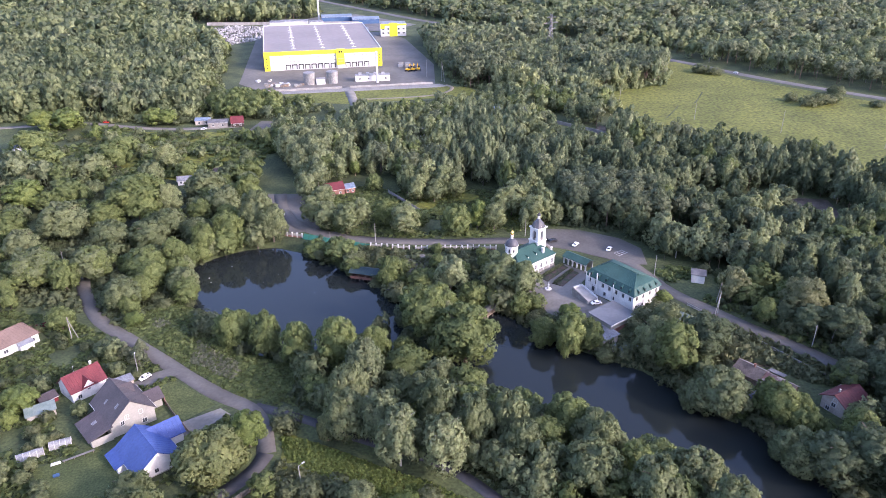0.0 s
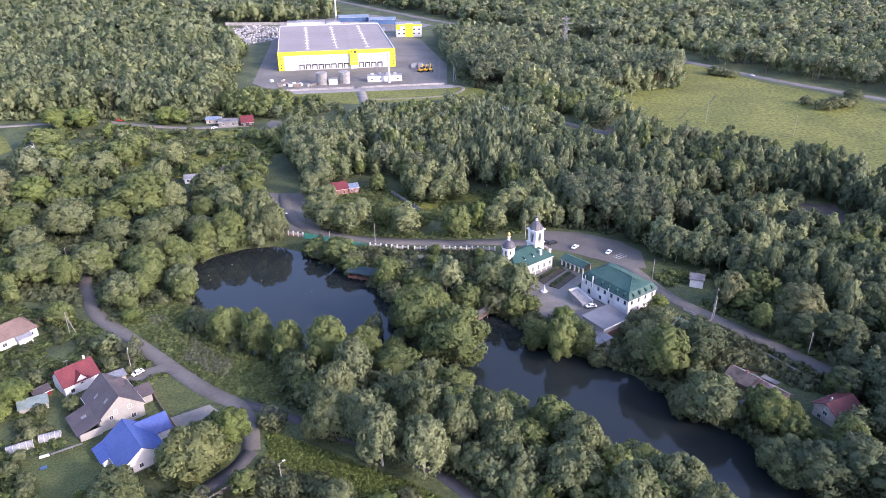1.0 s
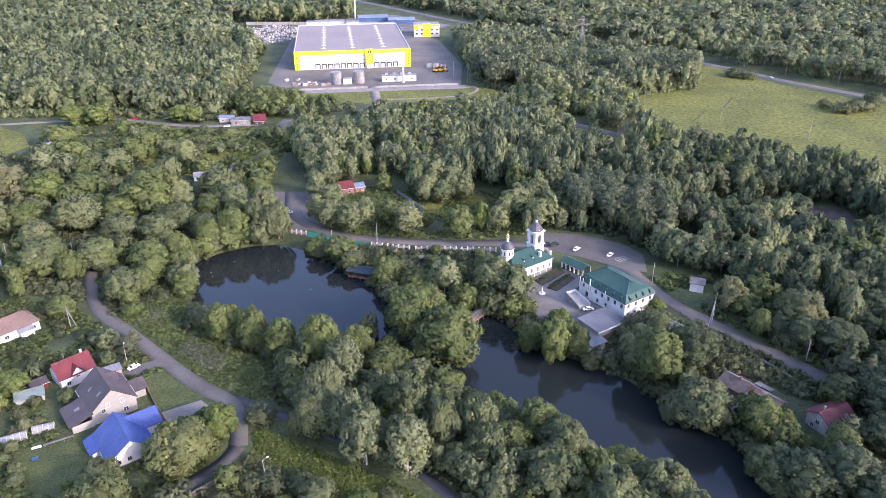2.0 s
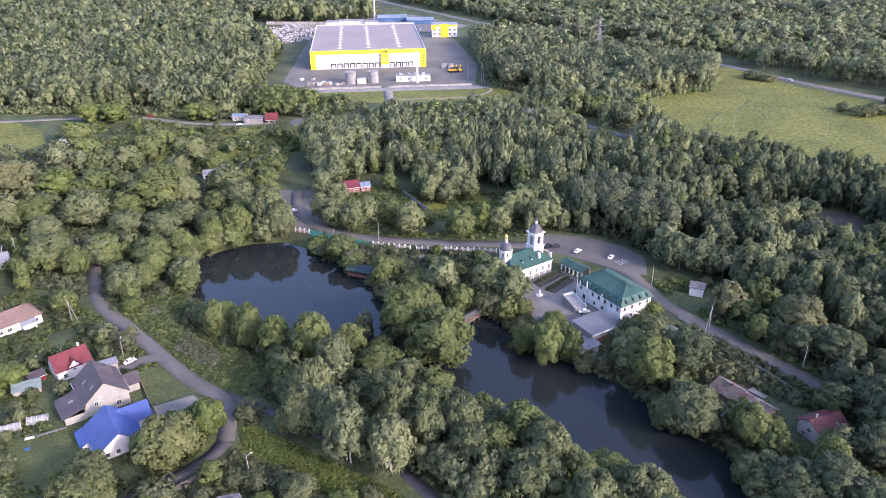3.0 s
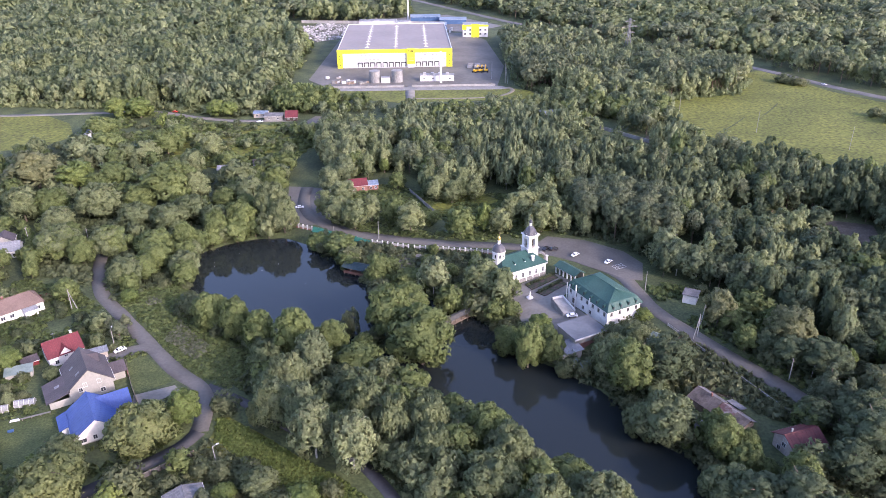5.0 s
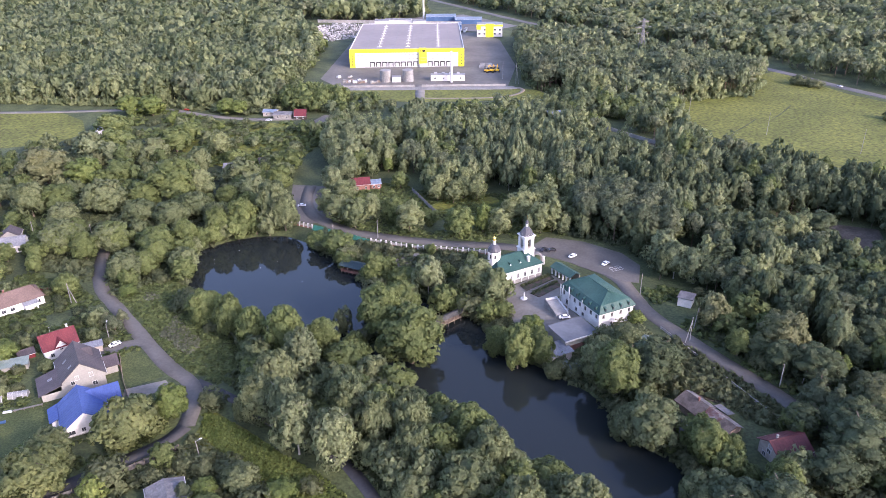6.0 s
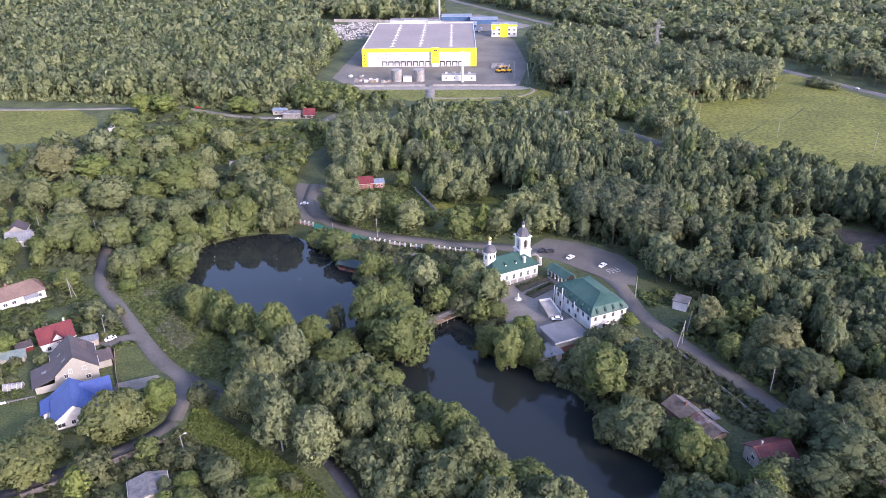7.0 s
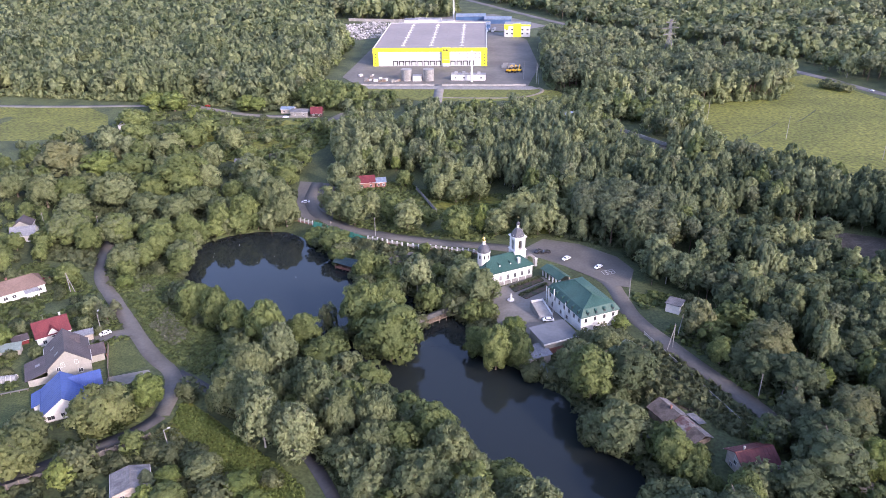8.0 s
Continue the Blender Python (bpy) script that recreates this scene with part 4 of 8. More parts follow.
SINGLES = {"middle_wood": 60, "river_bank": 40, "south_bank": 25, "church_garden": 25, "village_gardens": 25, "west_wood": 30, "north_west_shore": 12, "lane_side": 10, "east_slope": 12, "island": 6}
for name, outline, spacing, kinds, lo, hi in WOODS:
    wood(name, outline, spacing, kinds, lo, hi, SINGLES.get(name, 0))
for name in dict.fromkeys(k[0] for k in STUFF):
    top = tagged(new("woodland"), "dense mixed summer woodland of green crowns", "woodland", kind="stuff")
    for (wname, kind), (v, f, tv, tf, _, _, tints, normals) in STUFF.items():
        if wname != name:
            continue
        me = leafy_mesh("crowns", np.concatenate(v), np.concatenate(f), np.concatenate(normals))
        me.attributes.new("tint", "FLOAT", "POINT").data.foreach_set("value", np.concatenate(tints))
        me.materials.append(KINDS[kind][1])
        ob = tagged(new("crowns", me), kind="stuff")
        ob.parent = top
        me = fast_mesh("trunks", np.concatenate(tv), np.concatenate(tf))
        me.materials.append(KINDS[kind][2])
        ob = tagged(new("trunks", me), kind="stuff")
        ob.parent = top


# ---- undergrowth ----
LAWNS = [[(-88, 182), (-84, 189), (-68, 177), (-75, 169)], [(-108, 148), (-96, 158), (-88, 152), (-78, 142), (-84, 132), (-100, 136)], [(-97, 187), (-92, 192.5), (-86, 196), (-83.5, 192), (-90, 187), (-95, 184)],
         [(-76, 168), (-66, 175), (-62, 172), (-68, 166), (-73, 162)], [(34, 246), (46, 263), (60, 258), (84, 240), (66, 224), (58, 208), (50, 208), (38, 230)], [(22, 250), (28, 272), (44, 282), (48, 264), (30, 248)],
         [(38, 289), (44, 299), (60, 296), (79, 285), (88, 270), (78, 262), (60, 272)], [(-92, 345), (-72, 345), (-56, 304), (-66, 300), (-79, 306), (-84, 322)], [(106, 176), (114, 182), (126, 176), (118, 162)], [(89, 188.5), (95.5, 194), (108, 179.5), (102, 174)],
         [(-150, 196), (-136, 213), (-144, 220), (-158, 204)], [(-118, 176), (-108, 194), (-82, 172), (-64, 156), (-78, 140), (-108, 162)], [(93, 245), (97, 253), (103, 251), (100, 244)]]


def undergrowth(label, outline, spacing, lo, hi, leaf, seed, dense=-0.3):
    """Low leafy clumps over rough ground, as one mass."""
    r2 = np.random.default_rng(seed)
    xs, ys = [p[0] for p in outline], [p[1] for p in outline]
    gx, gy = np.meshgrid(np.arange(min(xs), max(xs), spacing), np.arange(min(ys), max(ys), spacing))
    x = gx.ravel() + r2.uniform(-0.5, 0.5, gx.size) * spacing
    y = gy.ravel() + r2.uniform(-0.5, 0.5, gx.size) * spacing
    keep = (poly_distance(x, y, outline) < 0) & (water_distance(x, y) > 0.6)
    for pts, width in ROADS:
        keep &= line_distance(x, y, pts) > width / 2 + 0.9
    for poly in LAWNS:
        keep &= poly_distance(x, y, poly) > 0.8
    x, y = x[keep], y[keep]
    field = np.array([noise.noise((a * 0.06, b * 0.06, seed)) for a, b in zip(x, y)])
    x, y, field = x[field > dense], y[field > dense], field[field > dense]
    z = land(x, y)
    forms = [crown_arrays("shrub", 1.0, 0.8, 3, 6, 1.6, 0, r2) for _ in range(5)]
    vs, fs, ns, base = [], [], [], 0
    for i in range(len(x)):
        v, f, nv = forms[r2.integers(5)]
        h = r2.uniform(lo, hi) * (1 + 0.8 * max(field[i], 0))
        a, s = r2.uniform(0, 6.28), spacing * r2.uniform(0.5, 0.85)
        c, q = math.cos(a) * s, math.sin(a) * s
        vs.append(np.stack([x[i] + v[:, 0] * c - v[:, 1] * q, y[i] + v[:, 0] * q + v[:, 1] * c, z[i] - 0.1 + v[:, 2] * h], -1))
        fs.append(f + base)
        ns.append(np.stack([nv[:, 0] * math.cos(a) - nv[:, 1] * math.sin(a), nv[:, 0] * math.sin(a) + nv[:, 1] * math.cos(a), nv[:, 2]], -1))
        base += len(v)
    me = leafy_mesh("undergrowth", np.concatenate(vs), np.concatenate(fs), np.concatenate(ns))
    me.materials.append(leaf)
    return tagged(new("undergrowth", me), label, "undergrowth", kind="stuff")


L_HERB = leaf_mat("meadow_herbs", (0.088, 0.116, 0.04), (0.124, 0.152, 0.054), 0.15)
L_UMBEL = leaf_mat("white_umbels", (0.094, 0.112, 0.055), (0.172, 0.178, 0.121), 0.5)
L_LIGHT = leaf_mat("light_grass_tufts", (0.125, 0.165, 0.042), (0.165, 0.2, 0.058), 0.15)
undergrowth("tangled tall herbs between road and pond", [(-122, 230), (-96, 240), (-80, 222), (-64, 208), (-46, 203), (-26, 202), (-40, 176), (-60, 178), (-80, 193), (-105, 213)], 1.4, 0.2, 0.6, L_HERB, 3, -0.7)
undergrowth("drift of white-flowering herbs in rough grass", [(-110, 227), (-96, 224), (-76, 205), (-54, 191), (-62, 186), (-84, 200), (-104, 215)], 0.8, 0.35, 0.65, L_UMBEL, 4, 0.05)
undergrowth("bushy rough growth along the river banks", [(-50, 203), (-20, 206), (10, 192), (60, 160), (90, 90), (40, 80), (10, 148), (-20, 166), (-45, 176)], 2.2, 0.6, 1.8, L_SHRUB, 5)
undergrowth("bushy rough growth along the east bank", [(16, 240), (40, 240), (70, 206), (90, 214), (110, 196), (130, 186), (170, 130), (200, 70), (110, 70), (100, 140), (70, 190), (30, 225)], 2.2, 0.5, 1.7, L_SHRUB, 6)
undergrowth("rough garden growth between pond and church", [(-62, 290), (-60, 282), (-20, 254), (20, 238), (34, 240), (22, 258), (20, 280), (-30, 284)], 2.0, 0.5, 1.5, L_SHRUB, 7)
undergrowth("rough grass and saplings beside the upper road", [(-60, 300), (-20, 294), (20, 294), (46, 302), (60, 300), (30, 350), (-70, 356)], 2.0, 0.2, 0.8, L_HERB, 8)
undergrowth("rough grass and saplings below the forest", [(82, 256), (92, 262), (120, 240), (150, 212), (180, 160), (160, 160), (126, 196), (96, 232)], 2.3, 0.3, 1.2, L_HERB, 9)
undergrowth("garden beds and weeds round the houses", [(-185, 180), (-160, 232), (-128, 222), (-96, 200), (-70, 182), (-58, 170), (-52, 150), (-66, 128), (-90, 100), (-150, 100)], 2.0, 0.3, 0.9, L_HERB, 10, -0.3)
undergrowth("sunlit tall grass beside the lane", [(-46, 162), (-40, 161), (-20, 151), (-4, 144), (6, 138), (10, 128), (2, 128), (-12, 135), (-26, 143), (-42, 153)], 0.75, 0.3, 0.7, L_LIGHT, 11, -1.0)
# The dark leaf colour also stands for the shrubs' shadow on the grass.
undergrowth("dark weedy growth between strip of grass and gardens", [(-46, 152), (-42, 152), (-26, 142), (-10, 134), (6, 126), (20, 105), (-10, 90), (-30, 112), (-44, 140)], 1.7, 0.4, 1.1, L_SHRUB, 15, -0.6)
undergrowth("weeds and bushes below the lane fence", [(-48, 140), (-40, 138), (-26, 118), (-10, 88), (-60, 70), (-84, 100), (-66, 120)], 2.2, 0.5, 1.6, L_SHRUB, 12)
undergrowth("scrubby meadow in front of the forest", [(-262, 458), (-240, 460), (-160, 446), (-105, 440), (-95, 395), (-130, 360), (-236, 372), (-252, 400)], 4.2, 0.6, 2.0, L_HERB, 13, -0.05)
undergrowth("dark brush under the pond-side trees", [(-165, 235), (-140, 232), (-118, 220), (-98, 238), (-108, 262), (-98, 282), (-84, 292), (-82, 330), (-150, 330), (-190, 290)], 2.8, 0.6, 1.8, L_SHRUB, 14)

L_DARK = leaf_mat("garden_shrub_leaves", (0.062, 0.080, 0.040), (0.099, 0.115, 0.057), 0.12)
undergrowth("overgrown garden beds between barn and road", [(82, 224), (94, 223), (107, 208), (119, 194), (127, 183), (122, 175), (108, 187), (100, 195), (90, 205), (80, 214)], 1.7, 0.5, 1.6, L_DARK, 16, -0.5)
undergrowth("bushy slope above the road", [(100, 230), (104, 226), (113, 214), (125, 201), (133, 190), (152, 168), (160, 176), (142, 198), (126, 216), (112, 232)], 2.0, 0.7, 2.4, L_DARK, 17, -0.35)
undergrowth("dark brush under the pines", [(48, 302), (62, 299), (78, 290), (86, 280), (98, 290), (98, 330), (60, 330)], 2.0, 0.6, 2.0, L_DARK, 18, -0.4)
# a close stand of pines with bare trunks behind the car park
for gx in range(8):
    for gy in range(6):
        x, y = 58 + gx * 5.2 + rng.uniform(-1.6, 1.6), 300 + gy * 5.4 - max(0, gx - 2) * 1.2 + rng.uniform(-1.6, 1.6)
        if bool(blocked(np.array([x]), np.array([y]), 1.0)[0]) or (x - 60) * 0.5 + (y - 299) < 2:
            continue
        tree("pine", x, y, rng.uniform(15, 19), rng.uniform(3.2, 4.2), group="pine stand", grain="plain")
undergrowth("bushy skirt of the birch forest", [(-420, 452), (-345, 458), (-290, 462), (-236, 466), (-182, 458), (-160, 496), (-176, 560), (-188, 640), (-196, 640), (-186, 560), (-172, 500), (-190, 472), (-240, 478), (-345, 470), (-420, 464)], 3.4, 1.6, 4.0, L_ASPEN, 19, -0.6)
undergrowth("bushy skirt of the pine wood", [(2, 600), (10, 566), (32, 546), (62, 530), (104, 527), (138, 549), (170, 563), (187, 606), (181, 612), (162, 572), (134, 560), (100, 538), (66, 540), (38, 556), (18, 576), (8, 604)], 3.0, 1.4, 3.6, L_ASPEN, 20, -0.6)

# ---- building helpers ----
def box(bm, x0, y0, z0, x1, y1, z1, bevel=0.0):
    v = [bm.verts.new(p) for p in ((x0, y0, z0), (x1, y0, z0), (x1, y1, z0), (x0, y1, z0), (x0, y0, z1), (x1, y0, z1), (x1, y1, z1), (x0, y1, z1))]
    for q in ((3, 2, 1, 0), (4, 5, 6, 7), (0, 1, 5, 4), (1, 2, 6, 5), (2, 3, 7, 6), (3, 0, 4, 7)):
        bm.faces.new([v[i] for i in q])


def prism(bm, ring, down, up):
    """A solid between two equal rings of points."""
    a, b = [bm.verts.new(p) for p in down], [bm.verts.new(p) for p in up]
    n = len(a)
    bm.faces.new(a[::-1])
    bm.faces.new(b)
    for i in range(n):
        bm.faces.new((a[i], a[(i + 1) % n], b[(i + 1) % n], b[i]))


def slab(bm, pts, thick):
    """A flat piece through pts, thickened downwards."""
    prism(bm, None, [(x, y, z - thick) for x, y, z in pts], pts)


def tube(bm, a, b, r0, r1=None, sides=10):
    a, b = Vector(a), Vector(b)
    r1 = r0 if r1 is None else r1
    q = (b - a).to_track_quat("Z", "Y").to_matrix()
    prism(bm, None, *[[p + q @ Vector((math.cos(k * math.tau / sides) * r, math.sin(k * math.tau / sides) * r, 0)) for k in range(sides)] for p, r in ((a, r0), (b, r1))])


def lathe(bm, x, y, profile, sides=16):
    """A turned solid from (radius, z) pairs, bottom to top."""
    rings = [[bm.verts.new((x + math.cos(k * math.tau / sides) * max(r, 0.004), y + math.sin(k * math.tau / sides) * max(r, 0.004), z)) for k in range(sides)] for r, z in profile]
    for u, v in zip(rings, rings[1:]):
        for k in range(sides):
            bm.faces.new((u[k], u[(k + 1) % sides], v[(k + 1) % sides], v[k]))
    bm.faces.new(rings[0][::-1])
    bm.faces.new(rings[-1])


def part(name, bm, material, parent=None, label="", m=None):
    bmesh.ops.recalc_face_normals(bm, faces=bm.faces)
    me = bpy.data.meshes.new(name)
    bm.to_mesh(me)
    bm.free()
    me.materials.append(material)
    ob = new(name, me)
    if parent is not None:
        ob.parent = parent
    if m is not None:
        ob.matrix_basis = m
    if label:
        ob["label"] = label
    return ob


def made(name, fill, material, parent=None, label=""):
    bm = bmesh.new()
    fill(bm)
    return part(name, bm, material, parent, label)


def thing(name, x, y, z, turn, label, category, group=""):
    top = tagged(new(name), label, category, group)
    top.matrix_basis = pose(x, y, z, 0, 0, turn)
    return top


def wall_panel(bm, length, z0, z1, holes, thick, place):
    """A wall along local x with real openings. holes: (x0, z0, x1, z1). place maps (along, inward, up) to the house."""
    xs = sorted({0, length, *[h[0] for h in holes], *[h[2] for h in holes]})
    zs = sorted({z0, z1, *[h[1] for h in holes], *[h[3] for h in holes]})
    for xa, xb in zip(xs, xs[1:]):
        for za, zb in zip(zs, zs[1:]):
            cx, cz = (xa + xb) / 2, (za + zb) / 2
            if any(h[0] < cx < h[2] and h[1] < cz < h[3] for h in holes):
                continue
            down = [place(xa, 0, za), place(xb, 0, za), place(xb, thick, za), place(xa, thick, za)]
            up = [place(xa, 0, zb), place(xb, 0, zb), place(xb, thick, zb), place(xa, thick, zb)]
            prism(bm, None, down, up)


def sides_of(w, d):
    """The four walls of a w by d house: name, length, and the map from wall to house."""
    return {
        "front": (w, lambda a, i, z: (a - w / 2, -d / 2 + i, z)),
        "right": (d, lambda a, i, z: (w / 2 - i, a - d / 2, z)),
        "back": (w, lambda a, i, z: (w / 2 - a, d / 2 - i, z)),
        "left": (d, lambda a, i, z: (-w / 2 + i, d / 2 - a, z)),
    }


def window(parent, place, x0, z0, x1, z1, frame_mat, thick, name="window", mullions=1, sill=True):
    """A window in an opening: frame proud of the wall, pane set back, sill."""
    bm = bmesh.new()
    f = 0.09

    def bar(a0, a1, c0, c1, i0=-0.04, i1=0.12):
        prism(bm, None, [place(a0, i0, c0), place(a1, i0, c0), place(a1, i1, c0), place(a0, i1, c0)], [place(a0, i0, c1), place(a1, i0, c1), place(a1, i1, c1), place(a0, i1, c1)])
    bar(x0 - f, x0, z0 - f, z1 + f)
    bar(x1, x1 + f, z0 - f, z1 + f)
    bar(x0, x1, z1, z1 + f)
    bar(x0, x1, z0 - f, z0)
    for k in range(mullions):
        xm = x0 + (x1 - x0) * (k + 1) / (mullions + 1)
        bar(xm - 0.03, xm + 0.03, z0, z1, 0.02, 0.1)
    win = part(name, bm, frame_mat, parent)
    bm = bmesh.new()
    prism(bm, None, [place(x0, 0.13, z0), place(x1, 0.13, z0), place(x1, 0.15, z0), place(x0, 0.15, z0)], [place(x0, 0.13, z1), place(x1, 0.13, z1), place(x1, 0.15, z1), place(x0, 0.15, z1)])
    part("pane", bm, M_GLASS, win)
    return win


def walls(parent, w, d, z0, z1, wins, material, thick=0.35, frame_mat=None, label="", skip=()):
    """Four walls with windows. wins: side -> list of (centre along the wall, sill height, width, height)."""
    for side, (length, place) in sides_of(w, d).items():
        if side in skip:
            continue
        holes = [(c - ww / 2, s, c + ww / 2, s + hh) for c, s, ww, hh in wins.get(side, ())]
        bm = bmesh.new()
        a0 = 0 if side in ("front", "back") else thick
        inner = lambda a, i, z, p=place: p(a, i, z)
        if a0:
            shifted = lambda a, i, z, p=place: p(a + thick, i, z)
            wall_panel(bm, length - 2 * thick, z0, z1, [(h[0] - thick, h[1], h[2] - thick, h[3]) for h in holes], thick, shifted)
        else:
            wall_panel(bm, length, z0, z1, holes, thick, inner)
        bmesh.ops.remove_doubles(bm, verts=bm.verts, dist=0.001)
        part("wall", bm, material, parent, label)
        for h in holes:
            window(parent, place, *h, frame_mat or M_WHITE, thick)


def ribbed(bm, ridge_a, ridge_b, eave_a, eave_b, thick=0.16, pitch=1.1, rib=0.06):
    """One roof slope between a ridge line and an eave line, with raised ribs running down it, in one piece."""
    ra, rb, ea, eb = (Vector(p) for p in (ridge_a, ridge_b, eave_a, eave_b))
    n = max(2, int((eb - ea).length / pitch))
    stops = [(0.0, 0.0)]
    for i in range(n + 1):
        k, w = i / n, 0.055 / max((eb - ea).length, 0.1)
        for kk, up in ((k - w, 0), (k - w * 0.6, rib), (k + w * 0.6, rib), (k + w, 0)):
            if 0 < kk < 1:
                stops.append((kk, up))
    stops.append((1.0, 0.0))
    top, low = [], []
    for k, up in stops:
        r, e = ra.lerp(rb, k), ea.lerp(eb, k)
        top.append((bm.verts.new(r + Vector((0, 0, thick + up))), bm.verts.new(e + Vector((0, 0, thick + up)))))
        low.append((bm.verts.new(r), bm.verts.new(e)))
    for i in range(len(stops) - 1):
        bm.faces.new((top[i][0], top[i][1], top[i + 1][1], top[i + 1][0]))
        bm.faces.new((low[i][0], low[i + 1][0], low[i + 1][1], low[i][1]))
        for j in (0, 1):
            bm.faces.new((top[i][j], top[i + 1][j], low[i + 1][j], low[i][j]))
    for i in (0, -1):
        bm.faces.new((top[i][0], top[i][1], low[i][1], low[i][0]))


def gable_roof(parent, w, d, z, rise, over, material, ridge="x", thick=0.16, shift=(0, 0), gable=None, label="", cap=True):
    """Two ribbed slopes and a ridge cap; gable: the material of the end walls."""
    sx, sy = shift
    if ridge == "x":
        to = lambda a, b, c: (sx + a, sy + b, c)
        L, B = w, d
    else:
        to = lambda a, b, c: (sx - b, sy + a, c)
        L, B = d, w
    drop = rise * over / (B / 2)
    for s in (-1, 1):
        bm = bmesh.new()
        edge = s * (B / 2 + over)
        ribbed(bm, to(-L / 2 - over, 0, z + rise), to(L / 2 + over, 0, z + rise), to(-L / 2 - over, edge, z - drop), to(L / 2 + over, edge, z - drop), thick)
        part("roof", bm, material, parent, label)
        bm = bmesh.new()
        tube(bm, to(-L / 2 - over, edge * 1.008, z - drop + 0.02), to(L / 2 + over, edge * 1.008, z - drop + 0.02), 0.08, sides=6)
        part("gutter", bm, M_WHITE, parent)
    if cap:
        bm = bmesh.new()
        tube(bm, to(-L / 2 - over, 0, z + rise + thick), to(L / 2 + over, 0, z + rise + thick), 0.15, sides=6)
        part("ridge_cap", bm, material, parent)
    if gable:
        for s in (-1, 1):
            bm = bmesh.new()
            a0, a1 = s * L / 2, s * (L / 2 - 0.3)
            prism(bm, None, [to(a0, -B / 2, z), to(a0, B / 2, z), to(a0, 0, z + rise)], [to(a1, -B / 2, z), to(a1, B / 2, z), to(a1, 0, z + rise)])
            part("gable", bm, gable, parent)


def shed_roof(parent, x0, y0, x1, y1, high, low, side, material, thick=0.12):
    """One ribbed slope over a rectangle, falling towards the named side."""
    r = {"left": ((x1, y0), (x1, y1), (x0, y0), (x0, y1)), "right": ((x0, y0), (x0, y1), (x1, y0), (x1, y1)),
         "front": ((x0, y1), (x1, y1), (x0, y0), (x1, y0)), "back": ((x0, y0), (x1, y0), (x0, y1), (x1, y1))}[side]
    bm = bmesh.new()
    ribbed(bm, (*r[0], high), (*r[1], high), (*r[2], low), (*r[3], low), thick)
    return part("roof", bm, material, parent)


def gable_window(parent, y, z, x, side, w, h):
    """A framed window on a gable end that faces local -y (side 'front')."""
    place = (lambda a, i, c: (a, y + i, c)) if side == "front" else ((lambda a, i, c: (y + i, -a, c)) if side == "left" else (lambda a, i, c: (y - i, a, c)))
    window(parent, place, x - w / 2, z, x + w / 2, z + h, M_WHITE, 0.3)


def chimney(parent, x, y, z0, z1, s=0.6, material=None):
    bm = bmesh.new()
    box(bm, x - s / 2, y - s / 2, z0, x + s / 2, y + s / 2, z1)
    box(bm, x - s / 2 - 0.08, y - s / 2 - 0.08, z1, x + s / 2 + 0.08, y + s / 2 + 0.08, z1 + 0.12)
    part("chimney", bm, material or M_BRICK, parent)

# ---- village houses ----
def row(n, length, sill, w, h, start=0.0):
    """n evenly spaced windows along a wall."""
    return [(start + (length - start) * (i + 0.5) / n, sill, w, h) for i in range(n)]


def blue_house():
    x, y, g = -78.7, 152.6, 3.5
    top = thing("house", x, y, g, 42, "white single-storey house with bright blue metal roof and side wing", "house", "village houses")
    w, d, h, rise = 12, 14, 3.0, 4.3
    walls(top, w, d, -0.6, h, {"front": [(2.0, 0.8, 1.9, 1.3), (5.2, 0.9, 1.0, 1.3), (9.4, 0.9, 1.4, 1.4)], "left": row(3, 14, 0.9, 1.2, 1.3), "right": [(3, 0.9, 1.2, 1.3)]}, M_WHITE)
    gable_roof(top, w, d, h, rise, 0.6, M_BLUE_ROOF, "y", gable=M_WHITE)
    gable_window(top, -d / 2 - 0.02, h + 0.9, 0, "front", 1.0, 1.4)
    # side wing with its own gable
    bm = bmesh.new()
    wall_panel(bm, 6.4, -0.6, h, [(2.2, 0.9, 4.2, 2.2)], 0.3, lambda a, i, c: (10.4 - i, 1.8 + a, c))
    part("wall", bm, M_WHITE, top)
    window(top, lambda a, i, c: (10.4 - i, 1.8 + a, c), 2.2, 0.9, 4.2, 2.2, M_WHITE, 0.3)
    for yy in (1.8, 7.9):
        made("wall", lambda b, yy=yy: box(b, 6, yy, -0.6, 10.1, yy + 0.3, h), M_WHITE, top)
    for s in (-1, 1):
        bm = bmesh.new()
        ribbed(bm, (1.0, 5, h + 3.2), (11.0, 5, h + 3.2), (1.0, 5 + s * 3.9, h - 0.25), (11.0, 5 + s * 3.9, h - 0.25))
        part("roof", bm, M_BLUE_ROOF, top)
    made("gable", lambda b: prism(b, None, [(10.4, 1.8, h), (10.4, 8.2, h), (10.4, 5, h + 3.0)], [(10.1, 1.8, h), (10.1, 8.2, h), (10.1, 5, h + 3.0)]), M_WHITE, top)
    # lean-to on the far side
    made("wall", lambda b: box(b, -8.4, 0, -0.6, -6.0, 6.8, 2.1), M_WHITE, top)
    shed_roof(top, -9.1, -0.4, -6.4, 7.4, 3.0, 2.0, "left", M_BLUE_ROOF)
    made("porch", lambda b: box(b, -8.6, -7.4, -0.6, -6.1, -3.6, 0.3), M_CONCRETE, top, "grey concrete porch slab")
    made("plinth", lambda b: box(b, -6.06, -7.06, -0.7, 6.06, 7.06, 0.35), M_CONCRETE, top)


